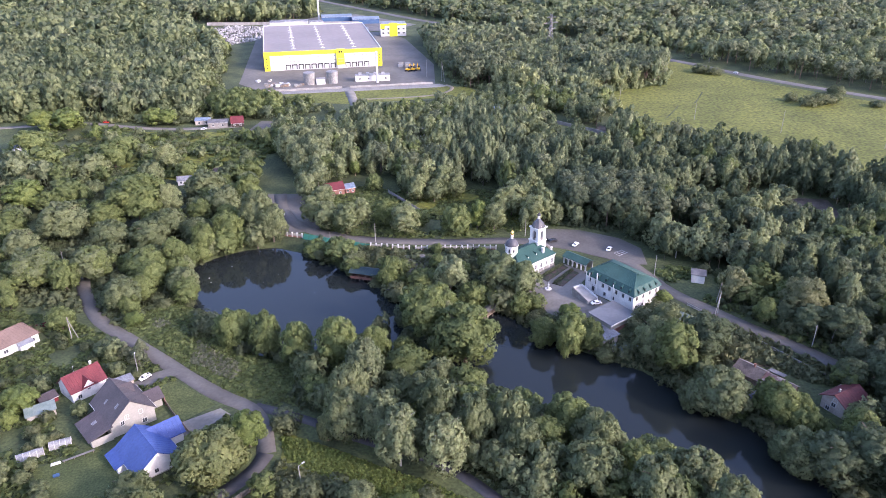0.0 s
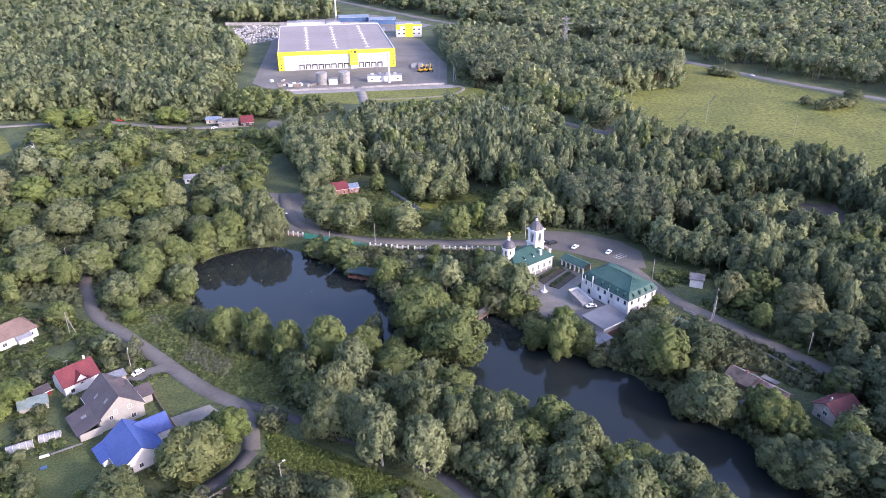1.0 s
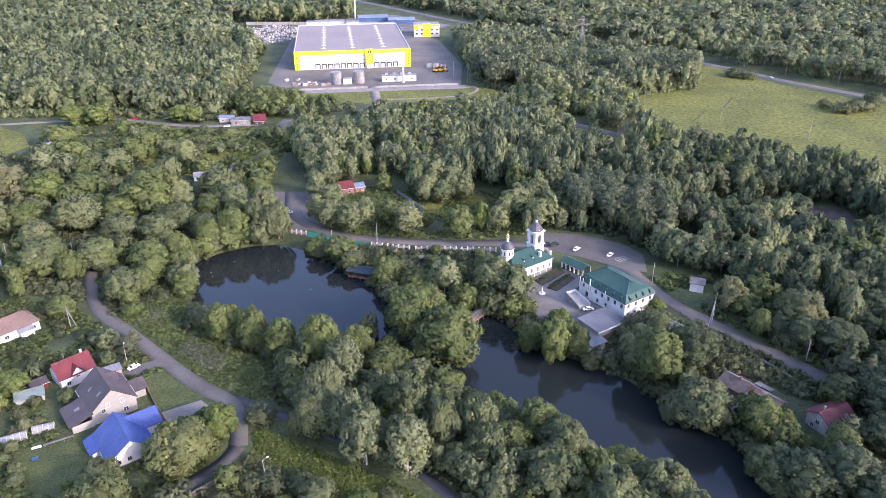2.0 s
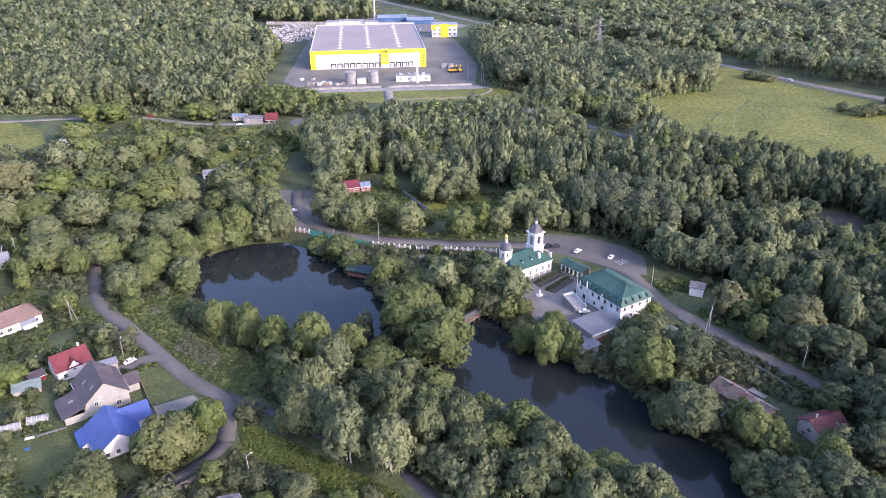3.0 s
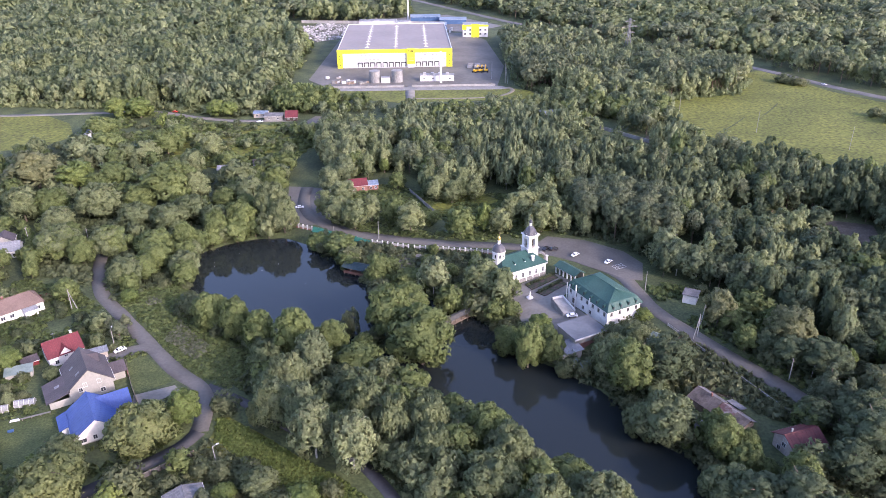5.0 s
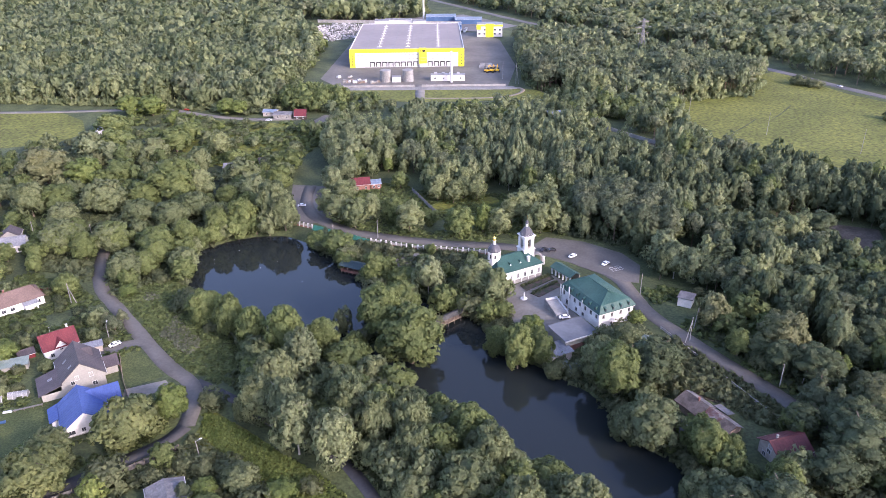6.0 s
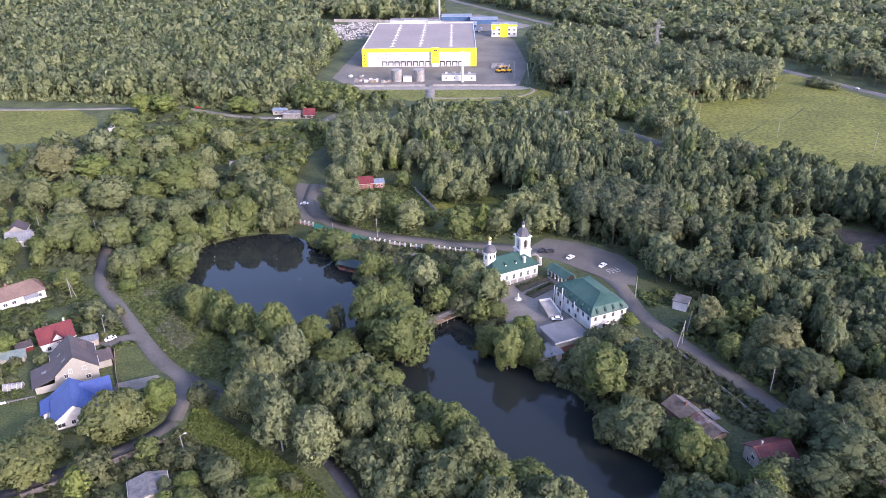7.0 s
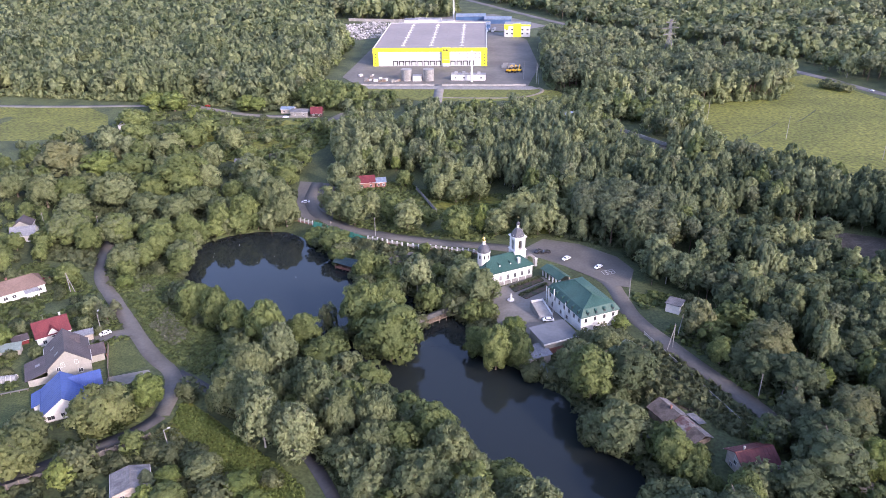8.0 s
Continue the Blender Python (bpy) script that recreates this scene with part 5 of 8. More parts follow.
def brown_house():
    top = thing("house", -92.3, 170.6, 3.3, 43, "tall cream house with steep brown metal roof and skylights", "house", "village houses")
    w, d, h, rise = 12.4, 14, 4.7, 5.2
    walls(top, w, d, -0.6, h, {"front": [(3.2, 3.0, 1.0, 1.3), (9.2, 0.9, 1.3, 1.4)], "right": row(3, 14, 0.9, 1.1, 1.4)}, M_CREAM)
    gable_roof(top, w, d, h, rise, 0.55, M_BROWN_ROOF, "y", gable=M_CREAM)
    gable_window(top, -d / 2 - 0.02, h - 0.4, -1.6, "front", 1.0, 1.4)
    gable_window(top, -d / 2 - 0.02, h - 0.4, 2.4, "front", 1.0, 1.4)
    for yy, k in ((-4.0, 0.45), (1.5, 0.62)):
        xx = -w / 2 * k
        bm = bmesh.new()
        zz, sl = h + rise * (1 - k) + 0.2, rise / (w / 2)
        slab(bm, [(xx - 0.6, yy - 0.45, zz - 0.6 * sl), (xx + 0.6, yy - 0.45, zz + 0.6 * sl), (xx + 0.6, yy + 0.45, zz + 0.6 * sl), (xx - 0.6, yy + 0.45, zz - 0.6 * sl)], 0.14)
        part("skylight", bm, M_GREY_ROOF, top, "pale glazed roof window")
    # lower annex on the garden side
    walls_at(top, -12.0, -7.6, -6.2, 2.6, -0.6, 2.6, M_CREAM)
    shed_roof(top, -12.8, -8.1, -5.9, 3.0, 4.6, 2.7, "left", M_BROWN_ROOF)
    made("skylight", lambda b: slab(b, [(-9.6, -2.4, 3.86), (-8.2, -2.4, 4.25), (-8.2, -1.2, 4.25), (-9.6, -1.2, 3.86)], 0.12), M_GREY_ROOF, top, "pale glazed roof window")
    # covered porch towards the road
    walls_at(top, 6.2, -1.6, 10.5, 3.6, -0.6, 2.5, M_CREAM)
    for s in (-1, 1):
        bm = bmesh.new()
        ribbed(bm, (3.0, 1, 5.0), (11.2, 1, 5.0), (3.0, 1 + s * 3.4, 2.7), (11.2, 1 + s * 3.4, 2.7))
        part("roof", bm, M_BROWN_ROOF, top)
    for yy in (-2, 4):
        made("post", lambda b, yy=yy: box(b, 11.0, yy - 0.1, -0.6, 11.2, yy + 0.1, 2.8), M_BRICK, top, "reddish porch post")
    for s in (-1, 1):
        bm = bmesh.new()
        ribbed(bm, (1.0, 3.6, 8.8), (4.6, 3.6, 8.4), (1.0, 3.6 + s * 2.4, 6.9), (4.6, 3.6 + s * 2.4, 6.7))
        part("dormer_roof", bm, M_BROWN_ROOF, top)


def walls_at(parent, x0, y0, x1, y1, z0, z1, material, thick=0.25):
    """Four plain walls round a rectangle."""
    for bx in ((x0, y0, x1, y0 + thick), (x0, y1 - thick, x1, y1), (x0, y0 + thick, x0 + thick, y1 - thick), (x1 - thick, y0 + thick, x1, y1 - thick)):
        made("wall", lambda b, bx=bx: box(b, bx[0], bx[1], z0, bx[2], bx[3], z1), material, parent)


def red_house():
    top = thing("house", -110.0, 183.6, 3.1, 50, "small white house with red metal roof and gabled dormer", "house", "village houses")
    w, d, h, rise = 10.5, 8.4, 4.0, 3.6
    walls(top, w, d, -0.5, h, {"front": [(5.2, 2.6, 0.9, 1.2), (2.2, 0.9, 1.1, 1.3)], "left": row(2, 8.4, 1.0, 1.0, 1.3)}, M_WHITE)
    gable_roof(top, w, d, h, rise, 0.5, M_RED_ROOF, "x", gable=M_WHITE)
    made("gable", lambda b: prism(b, None, [(-1.9, -4.35, h - 0.3), (1.9, -4.35, h - 0.3), (0, -4.35, h + 2.2)], [(-1.9, -4.1, h - 0.3), (1.9, -4.1, h - 0.3), (0, -4.1, h + 2.2)]), M_WHITE, top)
    for s in (-1, 1):
        bm = bmesh.new()
        ribbed(bm, (0, -4.9, h + 2.4), (0, -0.6, h + 2.4), (s * 2.5, -4.9, h - 0.5), (s * 2.5, -3.2, h - 0.5))
        part("dormer_roof", bm, M_RED_ROOF, top)
    gable_window(top, -4.37, h + 0.1, 0, "front", 0.9, 1.2)
    chimney(top, 3.6, 0.4, h + rise - 0.6, h + rise + 1.1, 0.55, M_WHITE)
    made("antenna", lambda b: (tube(b, (-1.6, 0.3, h + rise), (-1.6, 0.3, h + rise + 2.2), 0.04, sides=5), tube(b, (-2.3, 0.3, h + rise + 2.0), (-0.9, 0.3, h + rise + 2.0), 0.03, sides=5)), M_STEEL, top)
    gz0 = thing("garden_shed", -118.6, 178.0, 3.0, 50, "dark red wooden garden shed with lean-to roof", "shed")
    walls_at(gz0, -2.4, -2, 2.4, 2, -0.3, 2.1, M_MAROON)
    gable_roof(gz0, 4.8, 4, 2.1, 1.0, 0.35, M_BROWN_ROOF, "x", gable=M_MAROON)


def tan_house():
    top = thing("house", -146.6, 207.6, 2.8, 55, "long white house with tan tiled roof and small bay", "house", "village houses")
    w, d, h, rise = 17, 10, 3.6, 3.1
    walls(top, w, d, -0.6, h, {"front": [(15.0, 1.0, 1.2, 1.3), (3.0, 1.0, 1.4, 1.3), (6.0, 1.0, 1.4, 1.3)], "right": row(2, 10, 1.0, 1.1, 1.3)}, M_WHITE)
    hip = bmesh.new()
    ribbed(hip, (-8.5, 0, h + rise), (6.0, 0, h + rise), (-9, -5.6, h - 0.25), (9, -5.6, h - 0.25))
    part("roof", hip, M_TAN_ROOF, top)
    hip = bmesh.new()
    ribbed(hip, (6.0, 0, h + rise), (6.0, 0, h + rise), (9, -5.6, h - 0.25), (9, 5.6, h - 0.25))
    part("roof", hip, M_TAN_ROOF, top)
    hip = bmesh.new()
    ribbed(hip, (6.0, 0, h + rise), (-8.5, 0, h + rise), (9, 5.6, h - 0.25), (-9, 5.6, h - 0.25))
    part("roof", hip, M_TAN_ROOF, top)
    walls_at(top, 1.2, -7.2, 5.6, -5.02, -0.6, 2.4, M_WHITE)
    for k in range(3):
        window(top, lambda a, i, c: (a, -7.2 + i - 0.02, c), 1.7 + k * 1.3, 0.9, 2.6 + k * 1.3, 2.0, M_WHITE, 0.2)
    shed_roof(top, 0.9, -7.6, 5.9, -5.0, 3.1, 2.4, "front", M_GREY_ROOF)
    chimney(top, -3, 0.5, h + rise - 0.5, h + rise + 0.8, 0.7)
    fence = thing("fence", -141, 219.5, 3.0, 33, "dark red sheet metal garden fence", "fence")
    for k in range(5):
        made("panel", lambda b, k=k: box(b, -10 + k * 4.0, -0.03, -0.1, -6.1 + k * 4.0, 0.03, 1.9), M_MAROON, fence)
        made("post", lambda b, k=k: box(b, -10.08 + k * 4.0, -0.09, -0.3, -9.96 + k * 4.0, 0.09, 2.0), M_DARK, fence)


def river_house():
    top = thing("house", 115.9, 171.4, 5.6, 28, "grey-brown two-storey house with weathered red metal roof", "house")
    L, B, h, rise = 9.6, 7.6, 4.6, 2.1
    walls(top, L, B, -1.2, h, {"left": [(2.2, 0.6, 1.2, 1.4), (3.7, 2.6, 1.3, 1.3)], "front": row(2, 9.6, 1.2, 1.1, 1.3)}, M_CREAM_DULL)
    gable_roof(top, L, B, h, rise, 0.7, M_RUST_ROOF, "x", gable=M_CREAM_DULL)
    gable_window(top, -L / 2 - 0.02, h - 0.5, 0.2, "left", 1.3, 1.3)
    chimney(top, -2.4, 0.7, h + rise - 0.9, h + rise + 0.7, 0.4, M_CONCRETE)
    shed_roof(top, -0.5, -7.9, 5.2, -4.3, h - 0.55, h - 1.7, "front", M_PATCH_ROOF)
    for xx in (0, 4.8):
        made("post", lambda b, xx=xx: box(b, xx, -7.3, -1.2, xx + 0.15, -7.15, h - 1.6), M_WOOD, top)
    made("terrace", lambda b: lathe(b, -6.4, 0.8, [(3.0, -1.4), (3.0, -0.5), (2.9, -0.45)], 18), M_CONCRETE, top, "round pale concrete terrace with steps")
    for k in range(3):
        made("step", lambda b, k=k: lathe(b, -6.4, 0.8, [(3.4 + k * 0.4, -1.5), (3.4 + k * 0.4, -0.7 - k * 0.2)], 18), M_CONCRETE, top)
    barn = thing("barn", 98.6, 184.0, 5.0, -48.6, "long low wooden barn with patched rusty sheet roof", "barn")
    walls_at(barn, -9.2, -3.2, 8.4, 3.2, -1.0, 2.4, M_WOOD)
    for x0, x1, m1, m2, up in ((-9.6, -0.6, M_OLD_BOARD, M_OLD_SHEET, 0.25), (-0.5, 4.4, M_PATCH_ROOF, M_PATCH_ROOF, 0), (4.5, 8.9, M_OLD_BOARD, M_OLD_SHEET, -0.12)):
        for s, m in ((-1, m1), (1, m2)):
            bm = bmesh.new()
            ribbed(bm, (x0, 0.6, 4.1 + up), (x1, 0.6, 4.1 + up), (x0, s * 3.9, 2.2 + up), (x1, s * 3.9, 2.2 + up), 0.12, 0.9)
            part("roof", bm, m, barn)
    chimney(barn, -4.2, 0.2, 4.0, 5.3, 0.45)
    shed_roof(barn, -1.5, 3.4, 3.6, 6.4, 3.0, 2.3, "back", M_OLD_SHEET)
    hut = thing("shed", 90.6, 178.5, 4.2, -48, "low lean-to shed with grey sheet roof", "shed")
    walls_at(hut, -2.5, -2, 2.5, 2, -0.8, 1.9, M_CREAM_DULL)
    shed_roof(hut, -2.9, -2.4, 2.9, 2.4, 2.5, 2.0, "front", M_GREY_ROOF)
    cottage = thing("cottage", 85.2, 214.6, 6.2, -46, "small white cottage with pale grey-green metal roof", "house")
    walls(cottage, 9, 6, -0.6, 2.6, {"right": [(3, 0.8, 1.0, 1.2)], "front": row(3, 9, 0.8, 1.0, 1.2)}, M_WHITE)
    gable_roof(cottage, 9, 6, 2.6, 1.7, 0.5, M_PALE_ROOF, "x", gable=M_WHITE)


def transformer_hut():
    top = thing("utility_hut", 97.9, 248.6, 6.2, -18, "small white brick utility hut with flat grey roof", "hut")
    walls(top, 4.8, 5.4, -0.4, 3.5, {"right": [(2.6, 0.2, 1.3, 2.1)]}, M_WHITE)
    made("roof", lambda b: slab(b, [(-2.8, -3.1, 3.85), (2.8, -3.1, 3.85), (2.8, 3.1, 3.6), (-2.8, 3.1, 3.6)], 0.22), M_OLD_SHEET, top)
    made("door", lambda b: box(b, 2.3, -0.7, 0.2, 2.36, 0.5, 2.3), M_STEEL, top, "grey steel door")


M_CREAM_DULL = mat("dull_render", (0.30, 0.26, 0.22), (0.38, 0.33, 0.28), 0.3, fine_amount=0.15)
M_RUST_ROOF = mat("weathered_red_roof", (0.085, 0.022, 0.023), (0.12, 0.034, 0.032), 0.25, rough=0.55, fine_amount=0.2)
M_PATCH_ROOF = mat("patched_rusty_sheet", (0.085, 0.046, 0.042), (0.17, 0.16, 0.155), 0.35, rough=0.6, lo=0.45, hi=0.55)
M_ANNEX_ROOF = mat("blue_grey_sheet", (0.085, 0.092, 0.102), (0.125, 0.131, 0.14), 0.12, rough=0.55, fine_amount=0.06)
M_CONCRETE_ROAD = mat("worn_concrete_road", (0.17, 0.163, 0.15), (0.22, 0.21, 0.195), 0.15)
M_DIRT_TRACK = mat("bare_earth_track", (0.17, 0.145, 0.105), (0.22, 0.19, 0.14), 0.2)
M_OLD_SHEET = mat("old_grey_sheet", (0.09, 0.088, 0.09), (0.15, 0.145, 0.145), 0.4, rough=0.6)
M_OLD_BOARD = mat("old_roof_boards", (0.06, 0.05, 0.045), (0.105, 0.09, 0.08), 0.5)
M_PALE_ROOF = mat("pale_green_roof", (0.13, 0.17, 0.145), (0.19, 0.225, 0.2), 0.3, rough=0.5, fine_amount=0.1)
# Dark colour standing for shade inside the belfry and the open hut.
M_SHADE_TIMBER = mat("dark_timber", (0.035, 0.028, 0.022), (0.06, 0.045, 0.035), 0.8)
M_STONE = mat("grey_stone", (0.17, 0.16, 0.148), (0.25, 0.235, 0.215), 0.7, bump=0.02)
M_NET = mat("green_mesh_sheet", (0.015, 0.10, 0.07), (0.03, 0.14, 0.10), 0.5, rough=0.7)
M_FLOWER = mat("flower_bed", (0.035, 0.05, 0.02), (0.09, 0.06, 0.05), 0.8, bump=0.1)
for build in (blue_house, brown_house, red_house, tan_house, river_house, transformer_hut):
    build()


# ---- church yard ----
def parish_building():
    top = thing("parish_building", 66.2, 238.1, 5.8, 37.9, "white two-storey building with green mansard metal roof", "building")
    w, d, h = 14.4, 22.0, 6.7
    walls(top, w, d, -2.2, h, {
        "front": row(4, 14.4, 4.5, 0.9, 1.4) + row(4, 14.4, 1.5, 0.7, 0.9),
        "left": row(7, 22, 4.3, 0.95, 1.5) + [(3.5, 1.2, 1.2, 2.2), (9, 1.4, 1.0, 1.3), (13, 1.4, 1.0, 1.3)],
        "right": row(6, 22, 4.3, 0.95, 1.5), "back": row(4, 14.4, 4.5, 0.9, 1.4)}, M_WHITE, frame_mat=M_STONE)
    made("cornice", lambda b: box(b, -7.5, -11.3, h - 0.35, 7.5, 11.3, h - 0.02), M_WHITE, top)
    made("belt_course", lambda b: (box(b, -7.28, -11.08, 3.1, 7.28, -10.98, 3.3), box(b, -7.28, -10.98, 3.1, -7.18, 11.08, 3.3)), M_WHITE, top)
    # steep lower slopes
    X, Y, u, v, z0, z1 = 7.8, 11.6, 6.2, 10.0, h, h + 2.3
    for ra, rb, ea, eb in (((-u, -v), (u, -v), (-X, -Y), (X, -Y)), ((u, -v), (u, v), (X, -Y), (X, Y)), ((u, v), (-u, v), (X, Y), (-X, Y)), ((-u, v), (-u, -v), (-X, Y), (-X, -Y))):
        bm = bmesh.new()
        ribbed(bm, (*ra, z1), (*rb, z1), (*ea, z0), (*eb, z0), 0.15, 0.8)
        part("roof", bm, M_GREEN_ROOF, top)
    f, bk, zr = (0, -5.6, h + 4.6), (0, 5.6, h + 4.6), z1
    c = [(-u, -v, zr), (u, -v, zr), (u, v, zr), (-u, v, zr)]
    for ra, rb, ea, eb in ((f, f, c[0], c[1]), (f, bk, c[1], c[2]), (bk, bk, c[2], c[3]), (bk, f, c[3], c[0])):
        bm = bmesh.new()
        ribbed(bm, ra, rb, ea, eb, 0.15, 0.8)
        part("roof", bm, M_GREEN_ROOF, top)
    for a, b2 in ((f, bk), (f, c[0]), (f, c[1]), (bk, c[2]), (bk, c[3])):
        made("ridge_cap", lambda b, a=a, b2=b2: tube(b, (a[0], a[1], a[2] + 0.16), (b2[0], b2[1], b2[2] + 0.16), 0.13, sides=6), M_GREEN_ROOF, top)
    # wedge dormers
    def dormer(px, py, side):
        bm = bmesh.new()
        q = (lambda a, o, c: (px + a, py - o, c)) if side == "front" else (lambda a, o, c: (px - o, py + a, c))
        prism(bm, None, [q(-0.35, 0.15, h + 0.55), q(0.35, 0.15, h + 0.55), q(0.35, -1.6, h + 1.9), q(-0.35, -1.6, h + 1.9)], [q(-0.35, 0.1, h + 1.75), q(0.35, 0.1, h + 1.75), q(0.35, -1.6, h + 2.35), q(-0.35, -1.6, h + 2.35)])
        dm = part("dormer", bm, M_GREEN_ROOF, top)
        bm = bmesh.new()
        prism(bm, None, [q(-0.27, 0.19, h + 0.65), q(0.27, 0.19, h + 0.65), q(0.27, 0.16, h + 0.65), q(-0.27, 0.16, h + 0.65)], [q(-0.27, 0.14, h + 1.65), q(0.27, 0.14, h + 1.65), q(0.27, 0.11, h + 1.65), q(-0.27, 0.11, h + 1.65)])
        part("pane", bm, M_GLASS, dm)
    for k in range(4):
        dormer(-5.0 + k * 3.3, -11.2, "front")
    for k in range(6):
        dormer(-7.4, -8.8 + k * 3.5, "left")
    for yy, zz in ((5.2, 9.6), (8.8, 8.4), (10.3, 8.4), (-2.5, 8.2)):
        made("flue", lambda b, yy=yy, zz=zz: tube(b, (-8.3, yy, -0.2), (-8.3, yy, zz), 0.24 if zz > 9 else 0.16, sides=8), M_WHITE_PANEL, top, "tall white flue pipe")
    # low flat-roofed annex in front of the yard side
    annex = thing("annex", 58.8, 219.6, 5.6, 38, "low brick annex with flat grey sheet roof", "building")
    walls_at(annex, -6.0, -4.6, 6.4, 5.0, -2.6, 3.1, M_CREAM)
    made("roof", lambda b: slab(b, [(-6.5, -5.1, 3.3), (6.9, -5.1, 3.3), (6.9, 5.4, 3.75), (-6.5, 5.4, 3.75)], 0.2), M_ANNEX_ROOF, annex)
    made("brick_panel", lambda b: box(b, -5.9, -4.68, -2.4, 6.3, -4.61, 0.8), M_BRICK, annex, "exposed red brick lower wall")
    made("fascia", lambda b: box(b, -6.55, -5.2, 2.75, 6.95, -5.11, 3.3), M_WHITE, annex)
    shed = thing("shed", 54.8, 210.4, 4.2, 38, "low shed with grey sloping sheet roof", "shed")
    walls_at(shed, -4, -2.6, 3.6, 3, -2.2, 2.2, M_CREAM_DULL)
    shed_roof(shed, -4.5, -3.2, 4.1, 3.5, 3.0, 2.2, "front", M_GREY_ROOF)
    for dx, dy, wd in ((60.2, 205.2, 3.4), (66.8, 206.6, 3.2), (56.8, 206.8, 1.6)):
        hut = thing("garden_hut", dx, dy, 2.2, 30, "small white hut by the water's edge", "hut", "waterside huts")
        walls(hut, wd, 2.6, -1.2, 2.0, {"front": [(wd / 2, 0.6, 0.8, 0.9)]}, M_WHITE, thick=0.15)
        gable_roof(hut, wd, 2.6, 2.0, 0.7, 0.2, M_PALE_ROOF, "x", gable=M_WHITE)


def church():
    top = thing("church", 44.8, 263.8, 5.4, 41, "white plastered church with green metal roof and bell tower", "church")
    x0, x1, d, h = -20.0, 0.0, 13.0, 5.1
    w, cx = x1 - x0, (x0 + x1) / 2
    body = new("nave")
    body.parent = top
    body.matrix_basis = Matrix.Translation((cx, d / 2, 0))
    wins = [(2.6 + k * 3.2, 1.4, 0.95, 2.0) for k in range(6)]
    for side, (length, place) in sides_of(w, d).items():
        holes = [(c - ww / 2, s, c + ww / 2, s + hh) for c, s, ww, hh in (wins if side in ("front", "back") else row(2, d, 1.4, 0.9, 2.0))]
        bm = bmesh.new()
        if side in ("front", "back"):
            wall_panel(bm, length, -1.2, h, holes, 0.6, place)
        else:
            wall_panel(bm, length - 1.2, -1.2, h, [(a - 0.6, b, c - 0.6, e) for a, b, c, e in holes], 0.6, lambda a, i, z, p=place: p(a + 0.6, i, z))
        bmesh.ops.remove_doubles(bm, verts=bm.verts, dist=0.001)
        part("wall", bm, M_WHITE, body)
        for hl in holes:
            window(body, place, *hl, M_WHITE, 0.6)
    for k in range(5):
        a = x0 + 4.2 + k * 3.2
        made("pilaster", lambda b, a=a: box(b, a - 0.16, -0.14, -1.0, a + 0.16, 0.0, h - 0.4), M_WHITE, top)
        made("panel", lambda b, a=a: box(b, a + 0.3, -0.05, 0.2, a + 2.9, -0.002, 0.95), M_STONE, top, "grey recessed panel below a window")
    made("cornice", lambda b: box(b, x0 - 0.35, -0.35, h - 0.4, 0.35, d + 0.35, h - 0.02), M_WHITE, top)
    made("plinth", lambda b: box(b, x0 - 0.1, -0.1, -1.3, 0.1, d + 0.1, 0.25), M_STONE, top)
    o, zr, r = 0.5, h + 3.8, d / 2
    c = [(x0 - o, -o, h), (x1 + o, -o, h), (x1 + o, d + o, h), (x0 - o, d + o, h)]
    a, b2 = (x0 + 3, r, zr), (x1 - 4.5, r, zr)
    for ra, rb, ea, eb in ((a, b2, c[0], c[1]), (b2, b2, c[1], c[2]), (b2, a, c[2], c[3]), (a, a, c[3], c[0])):
        bm = bmesh.new()
        ribbed(bm, ra, rb, ea, eb, 0.15, 0.9)
        part("roof", bm, M_GREEN_ROOF, top)
    for dx in (-13.5, -8.8):
        bm = bmesh.new()
        prism(bm, None, [(dx - 0.5, 2.0, h + 1.0), (dx + 0.5, 2.0, h + 1.0), (dx + 0.5, 4.4, h + 2.2), (dx - 0.5, 4.4, h + 2.2)], [(dx - 0.12, 2.0, h + 2.4), (dx + 0.12, 2.0, h + 2.4), (dx + 0.12, 4.6, h + 2.6), (dx - 0.12, 4.6, h + 2.6)])
        dm = part("dormer", bm, M_GREEN_ROOF, top)
        made("vent", lambda b, dx=dx: tube(b, (dx, 1.99, h + 1.6), (dx, 1.9, h + 1.6), 0.33, sides=12), M_WHITE, dm, "white round dormer vent")
    chimney(top, -5.2, 1.9, h + 0.6, h + 3.3, 0.95, M_WHITE)
    # bell tower
    tx, ty, s = -2.7, 7.2, 2.2
    tower = new("bell_tower")
    tower.parent = top
    tower.matrix_basis = Matrix.Translation((tx, ty, 0))
    made("wall", lambda b: box(b, -s - 0.2, -s - 0.2, -1, s + 0.2, s + 0.2, 9.4), M_WHITE, tower)
    made("cornice", lambda b: box(b, -s - 0.5, -s - 0.5, 9.4, s + 0.5, s + 0.5, 9.75), M_WHITE, tower)
    for sx in (-1, 1):
        for sy in (-1, 1):
            lo_x, hi_x = sorted((sx * s, sx * (s - 1.35)))
            lo_y, hi_y = sorted((sy * s, sy * (s - 1.35)))
            made("pier", lambda b, q=(lo_x, lo_y, hi_x, hi_y): box(b, q[0], q[1], 9.75, q[2], q[3], 14.9), M_WHITE, tower)
    for k in range(4):
        bm = bmesh.new()
        m = Matrix.Rotation(k * math.pi / 2, 4, "Z")
        pts = [(1.0, 12.9)] + [(math.cos(i * math.pi / 8), 12.9 + math.sin(i * math.pi / 8)) for i in range(1, 8)] + [(-1.0, 12.9), (-1.0, 14.9), (1.0, 14.9)]
        prism(bm, None, [m @ Vector((px, -s + 0.05, pz)) for px, pz in pts], [m @ Vector((px, -s + 0.6, pz)) for px, pz in pts])
